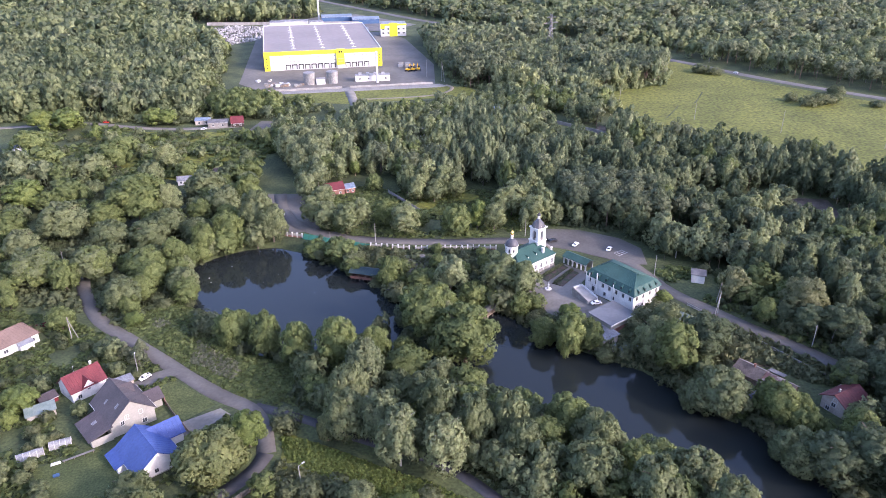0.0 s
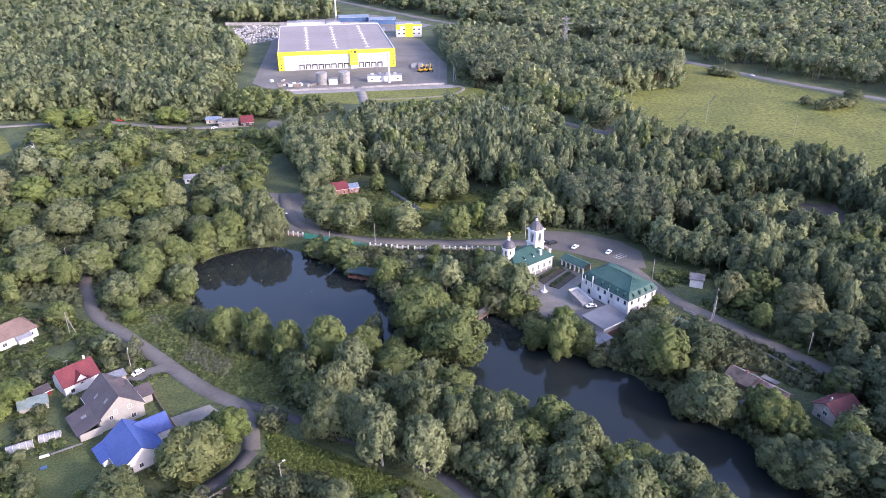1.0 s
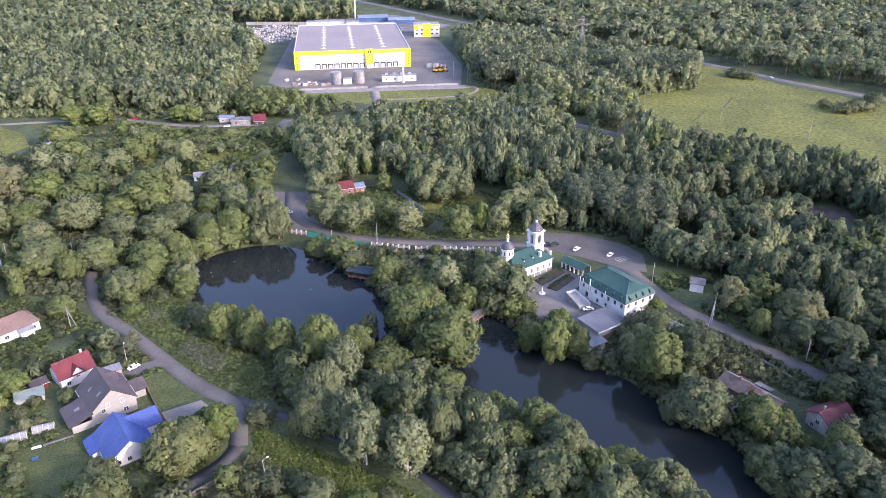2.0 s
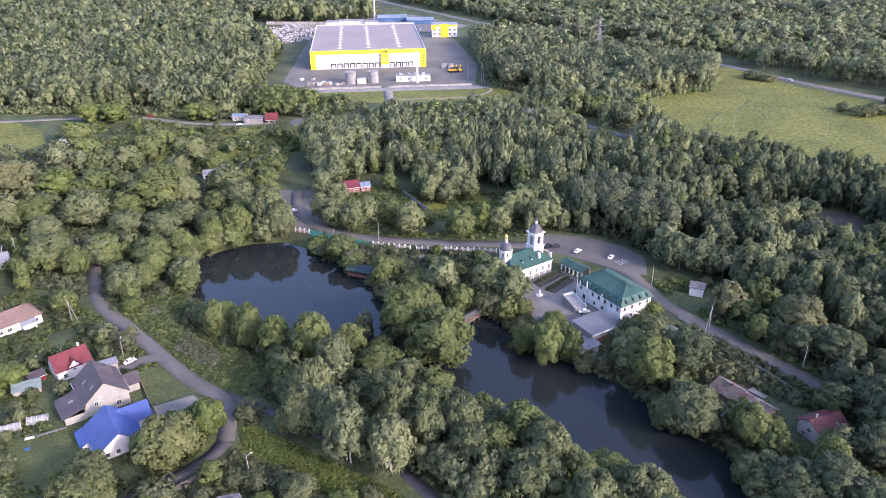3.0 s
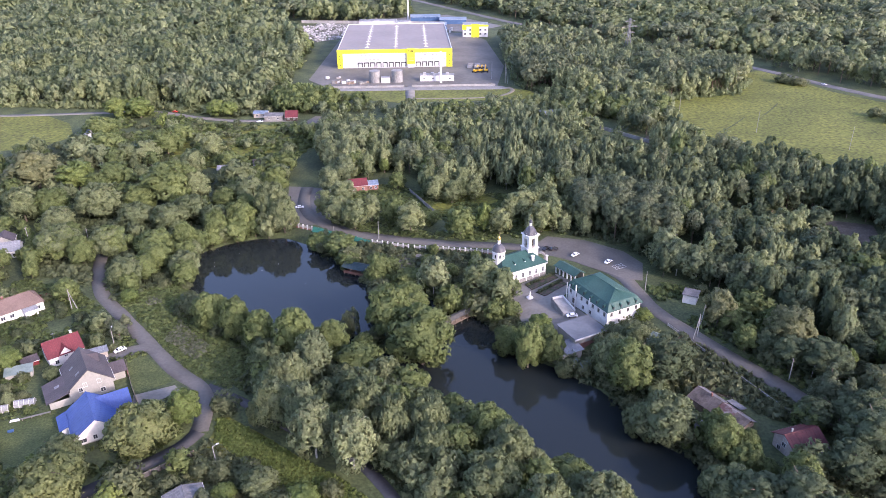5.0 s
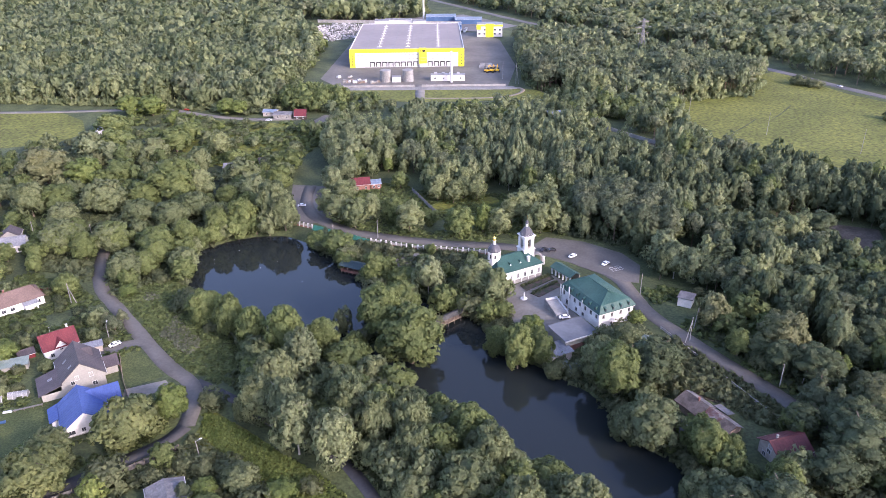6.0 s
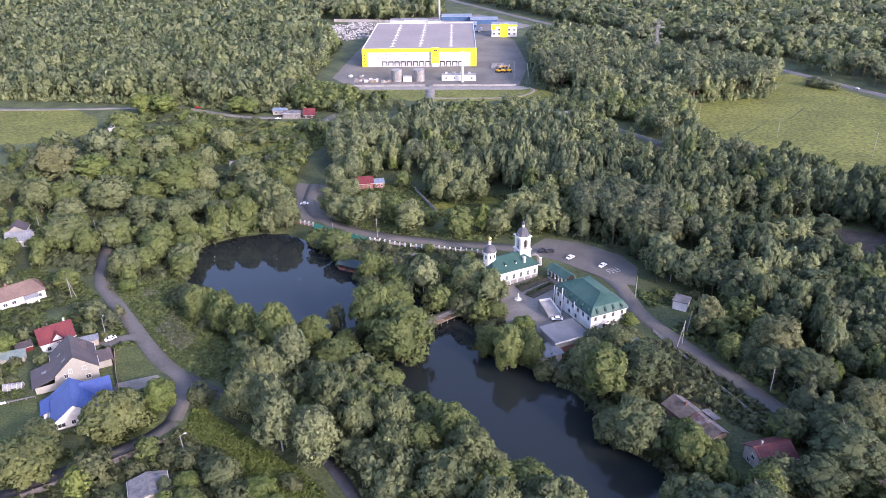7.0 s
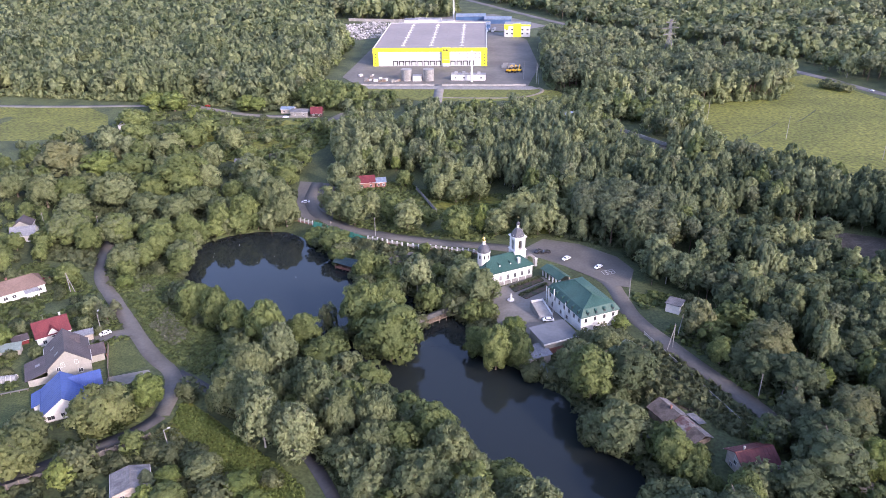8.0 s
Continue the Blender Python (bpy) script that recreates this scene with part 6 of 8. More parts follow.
        part("belfry_arch", bm, M_WHITE, tower)
    for k in range(4):
        m = Matrix.Rotation(k * math.pi / 2, 4, "Z")
        bm = bmesh.new()
        box(bm, -1.0, -s + 0.2, 9.75, 1.0, -s + 0.3, 10.7)
        bmesh.ops.transform(bm, matrix=m, verts=bm.verts)
        part("railing", bm, M_STONE, tower)
    # Dark box behind the arches; the belfry's inner shade is put into it.
    made("bell_frame", lambda b: (box(b, -1.2, -1.2, 9.76, 1.2, 1.2, 10.2), box(b, -0.95, -0.95, 10.2, 0.95, 0.95, 14.2)), M_SHADE_TIMBER, tower, "dark timber bell frame")
    made("bell", lambda b: lathe(b, 0, 0, [(0.75, 11.4), (0.55, 11.8), (0.42, 12.5), (0.1, 12.8), (0.06, 13.8)]), M_BRICK, tower, "dark bronze bell")
    made("cornice", lambda b: (box(b, -s - 0.45, -s - 0.45, 14.9, s + 0.45, s + 0.45, 15.3)), M_WHITE, tower)
    for k in range(4):
        bm = bmesh.new()
        lathe(bm, 0, 0, [(0.85, 0), (0.85, 0.25)], 18)
        bmesh.ops.transform(bm, matrix=Matrix.Rotation(k * math.pi / 2, 4, "Z") @ Matrix.Translation((0, -s + 0.15, 15.3)) @ Matrix.Rotation(math.pi / 2, 4, "X"), verts=bm.verts)
        part("arched_gable", bm, M_WHITE, tower)
    made("dome", lambda b: lathe(b, 0, 0, [(2.75, 15.3), (2.6, 15.7), (2.1, 16.9), (1.3, 17.9), (0.55, 18.6)], 8), M_DOME, tower, "dark grey faceted tower roof")
    made("lantern", lambda b: lathe(b, 0, 0, [(0.5, 18.5), (0.5, 19.6), (0.62, 19.7)], 10), M_WHITE, tower)
    made("cupola", lambda b: lathe(b, 0, 0, [(0.45, 19.7), (0.72, 20.1), (0.66, 20.5), (0.3, 20.9), (0.06, 21.3), (0.05, 21.9)], 14), M_DOME, tower, "small onion cupola")
    made("cross", lambda b: (box(b, -0.05, -0.05, 21.8, 0.05, 0.05, 23.3), box(b, -0.45, -0.05, 22.6, 0.45, 0.05, 22.72), box(b, -0.22, -0.05, 22.95, 0.22, 0.05, 23.05)), M_GOLD, tower, "gilded cross")
    # octagonal drum over the altar end
    drum = new("drum_tower")
    drum.parent = top
    drum.matrix_basis = Matrix.Translation((-17.6, 7.3, 0))
    made("wall", lambda b: lathe(b, 0, 0, [(2.5, h), (2.5, 11.4), (2.72, 11.5), (2.72, 11.8)], 8), M_WHITE, drum)
    for k in range(8):
        t = math.tau * (k + 0.5) / 8
        q = Vector((math.cos(t), math.sin(t), 0))
        bm = bmesh.new()
        tan = Vector((-q.y, q.x, 0))
        prism(bm, None, [q * 2.34 + tan * a + Vector((0, 0, zz)) for a, zz in ((-0.3, 9.2), (0.3, 9.2), (0.3, 10.5), (0, 10.8), (-0.3, 10.5))], [q * 2.28 + tan * a + Vector((0, 0, zz)) for a, zz in ((-0.3, 9.2), (0.3, 9.2), (0.3, 10.5), (0, 10.8), (-0.3, 10.5))])
        part("pane", bm, M_GLASS, drum)
    made("dome", lambda b: lathe(b, 0, 0, [(2.6, 11.8), (2.5, 12.3), (2.1, 13.2), (1.4, 14.0), (0.6, 14.5)], 16), M_DOME, drum, "dark grey rounded dome")
    made("lantern", lambda b: lathe(b, 0, 0, [(0.55, 14.4), (0.55, 15.9), (0.7, 16.0)], 10), M_WHITE, drum)
    made("cupola", lambda b: lathe(b, 0, 0, [(0.45, 16.0), (0.72, 16.5), (0.62, 17.0), (0.3, 17.5), (0.06, 17.9)], 14), M_GOLD, drum, "gilded onion cupola")
    made("cross", lambda b: (box(b, -0.05, -0.05, 17.8, 0.05, 0.05, 19.1), box(b, -0.4, -0.05, 18.5, 0.4, 0.05, 18.6)), M_GOLD, drum, "gilded cross")


def arch_wall(parent, n, span, pier, height, thick, spring, material):
    """A run of arches along local x: piers and the arched pieces between them."""
    for k in range(n + 1):
        a0 = k * (span + pier)
        made("pier", lambda b, a0=a0: box(b, a0, 0, 0, a0 + pier, thick, height), material, parent)
        if k < n:
            r = span / 2
            pts = [(a0 + pier + r + math.cos(i * math.pi / 8) * r, spring + math.sin(i * math.pi / 8) * min(r, height - spring - 0.15)) for i in range(9)]
            pts = pts + [(a0 + pier, height), (a0 + pier + span, height)]
            made("arch", lambda b, pts=pts: prism(b, None, [(px, 0.003, pz) for px, pz in pts], [(px, thick - 0.003, pz) for px, pz in pts]), material, parent)


def yard_walls():
    arcade = thing("arcade", 48.6, 264.6, 5.8, -46, "white arched gallery with green metal roof", "gallery")
    arch_wall(arcade, 5, 1.6, 0.5, 3.0, 0.4, 1.6, M_WHITE)
    made("back_wall", lambda b: box(b, 0, 4.4, -0.4, 11.0, 4.7, 3.0), M_CREAM, arcade)
    for s, y0, y1 in ((0, -0.7, 2.4), (1, 5.2, 2.4)):
        bm = bmesh.new()
        ribbed(bm, (-0.4, y1, 4.3), (11.4, y1, 4.3), (-0.4, y0, 3.0), (11.4, y0, 3.0), 0.12, 0.9)
        part("roof", bm, M_GREEN_ROOF, arcade)
    gate = thing("gateway", 42.4, 273.6, 5.6, -8, "grey stone arched church gateway with rounded top", "gate")
    bm = bmesh.new()
    pts = [(math.cos(i * math.pi / 12) * 1.3, 2.4 + math.sin(i * math.pi / 12) * 1.3) for i in range(13)]
    outer = [(math.cos(i * math.pi / 12) * 2.0, 2.4 + math.sin(i * math.pi / 12) * 1.9) for i in range(13)]
    for (p0, p1), (q0, q1) in zip(zip(([(1.3, 0)] + pts + [(-1.3, 0)]), ([(1.3, 0)] + pts + [(-1.3, 0)])[1:]), zip(([(2.0, 0)] + outer + [(-2.0, 0)]), ([(2.0, 0)] + outer + [(-2.0, 0)])[1:])):
        prism(bm, None, [(p0[0], -0.5, p0[1]), (p1[0], -0.5, p1[1]), (q1[0], -0.5, q1[1]), (q0[0], -0.5, q0[1])], [(p0[0], 0.5, p0[1]), (p1[0], 0.5, p1[1]), (q1[0], 0.5, q1[1]), (q0[0], 0.5, q0[1])])
    bmesh.ops.remove_doubles(bm, verts=bm.verts, dist=0.001)
    part("arch", bm, M_STONE, gate)
    for sx in (-2.5, 2.5):
        made("pillar", lambda b, sx=sx: (box(b, sx - 0.4, -0.4, -0.4, sx + 0.4, 0.4, 2.9), box(b, sx - 0.5, -0.5, 2.9, sx + 0.5, 0.5, 3.1)), M_WHITE, gate)

    def picket_wall(x, y, turn, n, z, red=True):
        """A white wall of pillars and panels on a red base."""
        f = thing("boundary_wall", x, y, z, turn, "white pillared masonry wall on a reddish base", "wall", "church walls")
        for k in range(n + 1):
            made("pillar", lambda b, k=k: (box(b, k * 2.4 - 0.22, -0.22, -0.8, k * 2.4 + 0.22, 0.22, 2.0), box(b, k * 2.4 - 0.3, -0.3, 2.0, k * 2.4 + 0.3, 0.3, 2.14)), M_WHITE, f)
            if k < n:
                made("panel", lambda b, k=k: box(b, k * 2.4 + 0.22, -0.1, 0.6, k * 2.4 + 2.18, 0.1, 1.7), M_CREAM, f)
                made("base", lambda b, k=k: box(b, k * 2.4 + 0.22, -0.16, -0.8, k * 2.4 + 2.18, 0.16, 0.6), M_BRICK, f, "reddish brick base course")
        return f
    picket_wall(-31, 284.2, -8.5, 7, gz(-24, 282) + 0.1)
    picket_wall(-11.5, 280.8, 1, 2, gz(-9, 281) + 0.1)
    picket_wall(-1.5, 281.4, -3, 5, gz(4, 281) + 0.1)
    picket_wall(10.5, 280.8, -2, 5, gz(16, 280) + 0.1)
    picket_wall(-74, 298.6, -16, 5, gz(-68, 297) + 0.1)
    net = thing("screen_fence", -61.5, 295.0, gz(-50, 290), -19, "sagging dark green mesh fence on posts", "fence")
    for k in range(12):
        bm = bmesh.new()
        slab(bm, [(k * 2.7, -1.5, 0.2), (k * 2.7 + 2.6, -1.5, 0.2), (k * 2.7 + 2.6, 0.1, 2.0 + 0.2 * math.sin(k)), (k * 2.7, 0.1, 2.0 + 0.2 * math.sin(k + 0.8))], 0.05)
        part("panel", bm, M_NET, net)
        made("post", lambda b, k=k: tube(b, (k * 2.7 - 0.05, 0.2, -0.5), (k * 2.7 - 0.05, 0.2, 2.3), 0.05, sides=6), M_STEEL, net)
    rail = thing("roadside_fence", 88, 229, 6.0, -55.5, "grey metal roadside railing on concrete posts", "fence")
    for k in range(19):
        x, y = 88 + k * 2.9 * math.cos(radians(-55.5)), 229 + k * 2.9 * math.sin(radians(-55.5))
        dz = gz(x, y) - 6.0
        made("post", lambda b, k=k, dz=dz: box(b, k * 2.9 - 0.1, -0.1, dz - 0.3, k * 2.9 + 0.1, 0.1, dz + 1.3), M_CONCRETE, rail)
        if k < 18 and k != 9:
            made("panel", lambda b, k=k, dz=dz: (box(b, k * 2.9 + 0.1, -0.04, dz + 0.25, k * 2.9 + 2.8, 0.04, dz + 0.45), box(b, k * 2.9 + 0.1, -0.04, dz + 0.95, k * 2.9 + 2.8, 0.04, dz + 1.15), *[box(b, k * 2.9 + 0.3 + j * 0.4, -0.03, dz + 0.45, k * 2.9 + 0.42 + j * 0.4, 0.03, dz + 0.95) for j in range(7)]), M_STEEL, rail)


def courtyard():
    patch("pavement", [(31, 250), (44, 263), (49, 264), (58, 255), (52, 246), (64, 227), (58, 220), (50, 219), (38, 230)], M_PAVING, lift=0.1, step=3, label="pale paved church courtyard", category="courtyard")
    for n, poly in enumerate(([(37.6, 254), (47.6, 264.2), (50, 260.6), (40.4, 250)], [(42.0, 248.2), (50.6, 258.8), (53.4, 255.4), (45.6, 245.4)])):
        bed = patch("flower_bed", poly, M_FLOWER, lift=0.35, step=1.5, label="dark planted bed edged with clipped shrubs", category="flower bed")
        for k in range(9):
            a, b = poly[0], poly[1]
            x, y = a[0] + (b[0] - a[0]) * (k + 0.5) / 9, a[1] + (b[1] - a[1]) * (k + 0.5) / 9
            tree("shrub", x + (poly[3][0] - a[0]) * 0.2, y + (poly[3][1] - a[1]) * 0.2, 1.1, 0.7, "small dark clipped garden shrub", "courtyard shrubs")
    st = thing("statue", 40.0, 244.4, gz(40, 244.4), 0, "white stone garden sculpture on a round base", "statue")
    part("figure", lathe_bm([(1.3, 0), (1.3, 0.35), (0.5, 0.4), (0.45, 1.1), (0.3, 1.3), (0.36, 2.0), (0.15, 2.4), (0.2, 2.7), (0.05, 2.9)]), M_WHITE, st)
    ramp = thing("ramp", 52.4, 236.2, gz(52, 236) + 0.1, -58, "white walled concrete ramp over a cellar", "ramp")
    made("slope", lambda b: prism(b, None, [(-4.2, -2.2, -0.2), (4.2, -2.2, -0.2), (4.2, 2.2, -0.2), (-4.2, 2.2, -0.2)], [(-4.2, -2.2, 2.2), (4.2, -2.2, 0.9), (4.2, 2.2, 0.9), (-4.2, 2.2, 2.2)]), M_CONCRETE, ramp)
    made("parapet", lambda b: prism(b, None, [(-4.4, 2.2, -0.2), (4.2, 2.2, -0.2), (4.2, 2.5, -0.2), (-4.4, 2.5, -0.2)], [(-4.4, 2.2, 2.9), (4.2, 2.2, 1.6), (4.2, 2.5, 1.6), (-4.4, 2.5, 2.9)]), M_WHITE, ramp)
    made("parapet", lambda b: box(b, -4.7, -2.3, -0.2, -4.4, 2.5, 2.9), M_WHITE, ramp)
    made("parapet", lambda b: prism(b, None, [(-4.4, -2.5, -0.2), (4.2, -2.5, -0.2), (4.2, -2.2, -0.2), (-4.4, -2.2, -0.2)], [(-4.4, -2.5, 3.2), (4.2, -2.5, 1.3), (4.2, -2.2, 1.3), (-4.4, -2.2, 3.2)]), M_STONE, ramp)
    bridge = thing("footbridge", 15.6, 230.8, 1.6, 52, "long wooden footbridge with weathered grey-brown canopy", "bridge")
    made("deck", lambda b: box(b, -9.5, -1.2, -0.3, 9.5, 1.2, 0), M_WOOD, bridge)
    for k in range(7):
        for s in (-1, 1):
            made("post", lambda b, k=k, s=s: box(b, -9 + k * 3 - 0.08, s * 1.15 - 0.08, -2.8, -9 + k * 3 + 0.08, s * 1.15 + 0.08, 1.9), M_WOOD, bridge)
    for s in (-1, 1):
        made("handrail", lambda b, s=s: (box(b, -9.4, s * 1.2 - 0.05, 0.9, 9.4, s * 1.2 + 0.05, 1.02), box(b, -9.4, s * 1.2 - 0.03, 0.4, 9.4, s * 1.2 + 0.03, 0.5)), M_WOOD, bridge)
    for s in (-1, 1):
        bm = bmesh.new()
        ribbed(bm, (-10, 0, 2.5), (10, 0, 2.5), (-10, s * 1.7, 1.9), (10, s * 1.7, 1.9), 0.08, 1.2)
        part("canopy", bm, M_PALE_ROOF2, bridge)
    boat = thing("boathouse", -30.5, 261.4, 0.5, -15, "wooden pond pavilion on stilts with bluish-green roof", "pavilion")
    made("deck", lambda b: box(b, -6.5, -2.2, 0.2, 6.5, 3.2, 0.45), M_WOOD_RED, boat)
    for k in range(8):
        made("pile", lambda b, k=k: tube(b, (-6.2 + k * 1.77, -2.0, -1.6), (-6.2 + k * 1.77, -2.0, 0.2), 0.12, sides=6), M_WOOD, boat)
        made("baluster_panel", lambda b, k=k: box(b, -6.4 + k * 1.6, -2.2, 0.45, -5.1 + k * 1.6, -2.1, 1.25), M_WOOD_RED, boat)
    for k in range(5):
        for yy in (-2.0, 3.0):
            made("post", lambda b, k=k, yy=yy: box(b, -6.3 + k * 3.1, yy - 0.08, 0.45, -6.1 + k * 3.1, yy + 0.08, 2.9), M_WOOD, boat)
    for s, y0 in ((-1, -2.8), (1, 3.8)):
        bm = bmesh.new()
        ribbed(bm, (-7, 0.5, 4.3), (7, 0.5, 4.3), (-7, y0, 2.8), (7, y0, 2.8), 0.1, 0.9)
        part("roof", bm, M_TEAL_ROOF, boat)


def lathe_bm(profile):
    bm = bmesh.new()
    lathe(bm, 0, 0, profile)
    return bm


M_PALE_ROOF2 = mat("weathered_sheet", (0.07, 0.066, 0.056), (0.12, 0.112, 0.096), 0.4, rough=0.6)
M_TEAL_ROOF = mat("teal_sheet", (0.022, 0.04, 0.042), (0.036, 0.056, 0.056), 0.4, rough=0.5)
M_WOOD_RED = mat("reddish_wood", (0.15, 0.07, 0.05), (0.22, 0.11, 0.08), 0.6)
for build in (parish_building, church, yard_walls, courtyard):
    build()


# ---- cars, poles, lamps ----
def car_meshes(body_mat):
    bm = bmesh.new()
    side = [(-2.2, 0.35), (-2.25, 0.75), (-1.35, 0.95), (-0.75, 1.42), (0.9, 1.45), (1.75, 1.0), (2.2, 0.9), (2.25, 0.4)]
    prism(bm, None, [(x, -0.86, z) for x, z in side], [(x, 0.86, z) for x, z in side])
    bmesh.ops.bevel(bm, geom=[e for e in bm.edges], offset=0.08, segments=2, affect="EDGES")
    return bm


def make_car(x, y, z, turn, paint, label):
    top = thing("car", x, y, z, turn, label, "car", "parked cars")
    top.scale = (0.88, 0.88, 0.9)
    part("body", car_meshes(paint), paint, top)
    for s in (-1, 1):
        made("side_window", lambda b, s=s: prism(b, None, [(px, s * 0.84, pz) for px, pz in ((-1.15, 0.98), (1.45, 1.02), (0.85, 1.36), (-0.7, 1.34))], [(px, s * 0.875, pz) for px, pz in ((-1.15, 0.98), (1.45, 1.02), (0.85, 1.36), (-0.7, 1.34))]), M_GLASS, top)
    made("windscreen", lambda b: slab(b, [(-1.32, -0.72, 1.0), (-1.32, 0.72, 1.0), (-0.78, 0.66, 1.43), (-0.78, -0.66, 1.43)], 0.05), M_GLASS, top)
    made("rear_window", lambda b: slab(b, [(1.7, -0.72, 1.06), (1.7, 0.72, 1.06), (0.98, 0.66, 1.46), (0.98, -0.66, 1.46)], 0.05), M_GLASS, top)
    for wx in (-1.35, 1.35):
        for s in (-1, 1):
            made("wheel", lambda b, wx=wx, s=s: tube(b, (wx, s * 0.66, 0.32), (wx, s * 0.9, 0.32), 0.33, sides=14), M_DARK, top)
    return top


CARS = [(-93.5, 189.6, 56, M_CARWHITE, "white family car parked on a drive"), (56.2, 280.6, 52, M_CARWHITE, "white hatchback parked by the church"), (69.4, 275.4, 56, M_CARWHITE, "white saloon parked on worn asphalt"),
        (44.0, 285.6, 60, M_CARDARK, "dark estate car parked by the gateway"), (47.2, 285.4, 20, M_CARDARK, "black car parked by the gateway"), (55.6, 230.9, 15, M_CARWHITE, "white car parked in the courtyard"),
        (-76.5, 318, 20, M_CARWHITE, "white car parked at the road's end"), (-217, 461, 170, M_CARRED, "red car on the pale lane"), (240, 604, 127, M_CARWHITE, "white car on the highway"), (-150, 447, 20, M_CARWHITE, "white car beside the workshop")]
for x, y, turn, paint, label in CARS:
    make_car(x, y, gz(x, y) + 0.16, turn, paint, label)


def pole(x, y, h, label, lamp=None, cross=True, stay=None, lean=0.0, group="utility poles"):
    z = gz(x, y)
    top = thing("street_lamp" if lamp is not None else "utility_pole", x, y, z, lamp or 0, label, "street lamp" if lamp is not None else "pole", group)
    made("post", lambda b: tube(b, (0, 0, -0.5), (lean * h, 0, h), 0.17, 0.10, 8), M_CONCRETE, top)
    if lamp is not None:
        made("arm", lambda b: tube(b, (lean * h, 0, h - 0.2), (lean * h + 1.3, 0, h + 0.25), 0.05, sides=6), M_STEEL, top)
        made("lamp_head", lambda b: box(b, lean * h + 1.1, -0.16, h + 0.18, lean * h + 1.8, 0.16, h + 0.36), M_WHITE_PANEL, top)
    if cross:
        made("crossarm", lambda b: box(b, lean * h - 0.06, -0.9, h - 0.75, lean * h + 0.06, 0.9, h - 0.62), M_WOOD, top)
    if stay is not None:
        a = radians(stay)
        made("stay", lambda b: tube(b, (math.cos(a) * 2.6, math.sin(a) * 2.6, -0.4), (0, 0, h - 0.8), 0.14, 0.1, 8), M_CONCRETE, top)


pole(-95.8, 190.4, 8.0, "concrete street lamp beside the drive", lamp=110, cross=False)
pole(-36, 142, 7.5, "white street lamp leaning over the lane", lamp=40, cross=False, lean=-0.06)
pole(-127, 212.5, 9.0, "concrete pole with a slanting stay", stay=0, cross=True)
pole(-29.5, 289.6, 9.0, "grey concrete pole by the church road")
pole(-48.3, 284.5, 8.0, "thin grey pole beside the pond wall")
pole(97, 223.5, 9.0, "concrete pole with a slanting stay at the road", stay=230)
pole(98.6, 230, 9.0, "leaning concrete pole at the road", lean=0.1)
pole(121, 202.5, 8.5, "pale concrete pole by the narrow road")
pole(127, 203, 7.5, "wooden pole at the wood's edge", lean=0.08)
pole(82, 252, 9.0, "wooden pole behind the green-roofed building")
pole(36, 292, 8.0, "wooden pole beside the church road")
pole(-152, 262, 9, "pale pole between garden trees")
pole(-178, 258, 10, "wooden pole above the gardens")
for x, y in ((164, 468), (121, 497), (209, 440), (41, 552), (81, 523), (256, 408), (-13, 590)):
    pole(x, y, 14, "tall pale pole standing in the meadow", cross=False, group="field poles")
pole(-1, 577, 16, "tall pale pole with a slanting stay", stay=-30, cross=False, group="field poles")


def pylon(x, y, h):
    z = gz(x, y)
    top = thing("pylon", x, y, z, 30, "grey steel lattice power pylon above the trees", "pylon")
    def half(zz):
        return 3.6 + (0.9 - 3.6) * min(zz / (h * 0.62), 1)
    bm_levels = [h * k / 9 for k in range(10)]
    for sx in (-1, 1):
        for sy in (-1, 1):
            made("leg", lambda b, sx=sx, sy=sy: (tube(b, (sx * half(0), sy * half(0), 0), (sx * 0.9, sy * 0.9, h * 0.62), 0.22, sides=5), tube(b, (sx * 0.9, sy * 0.9, h * 0.62), (sx * 0.5, sy * 0.5, h), 0.18, sides=5)), M_LATTICE, top)
    for k in range(9):
        a, c = bm_levels[k], bm_levels[k + 1]
        ha, hc = half(a), half(c)
        for p, q in (((-ha, -ha, a), (hc, -hc, c)), ((ha, -ha, a), (-hc, -hc, c)), ((-ha, ha, a), (hc, hc, c)), ((-ha, -ha, a), (-hc, hc, c)), ((ha, -ha, a), (hc, hc, c)), ((ha, ha, a), (-hc, hc, c))):
            made("brace", lambda b, p=p, q=q: tube(b, p, q, 0.12, sides=4), M_LATTICE, top)
    for zz, wd in ((h * 0.66, 6), (h * 0.8, 8), (h * 0.93, 5)):
        made("crossarm", lambda b, zz=zz, wd=wd: (tube(b, (-wd, 0, zz), (wd, 0, zz), 0.2, sides=5), tube(b, (-wd, 0, zz), (0, 0, zz + 1.8), 0.12, sides=4), tube(b, (wd, 0, zz), (0, 0, zz + 1.8), 0.12, sides=4)), M_LATTICE, top)


pylon(96.5, 677, 36)


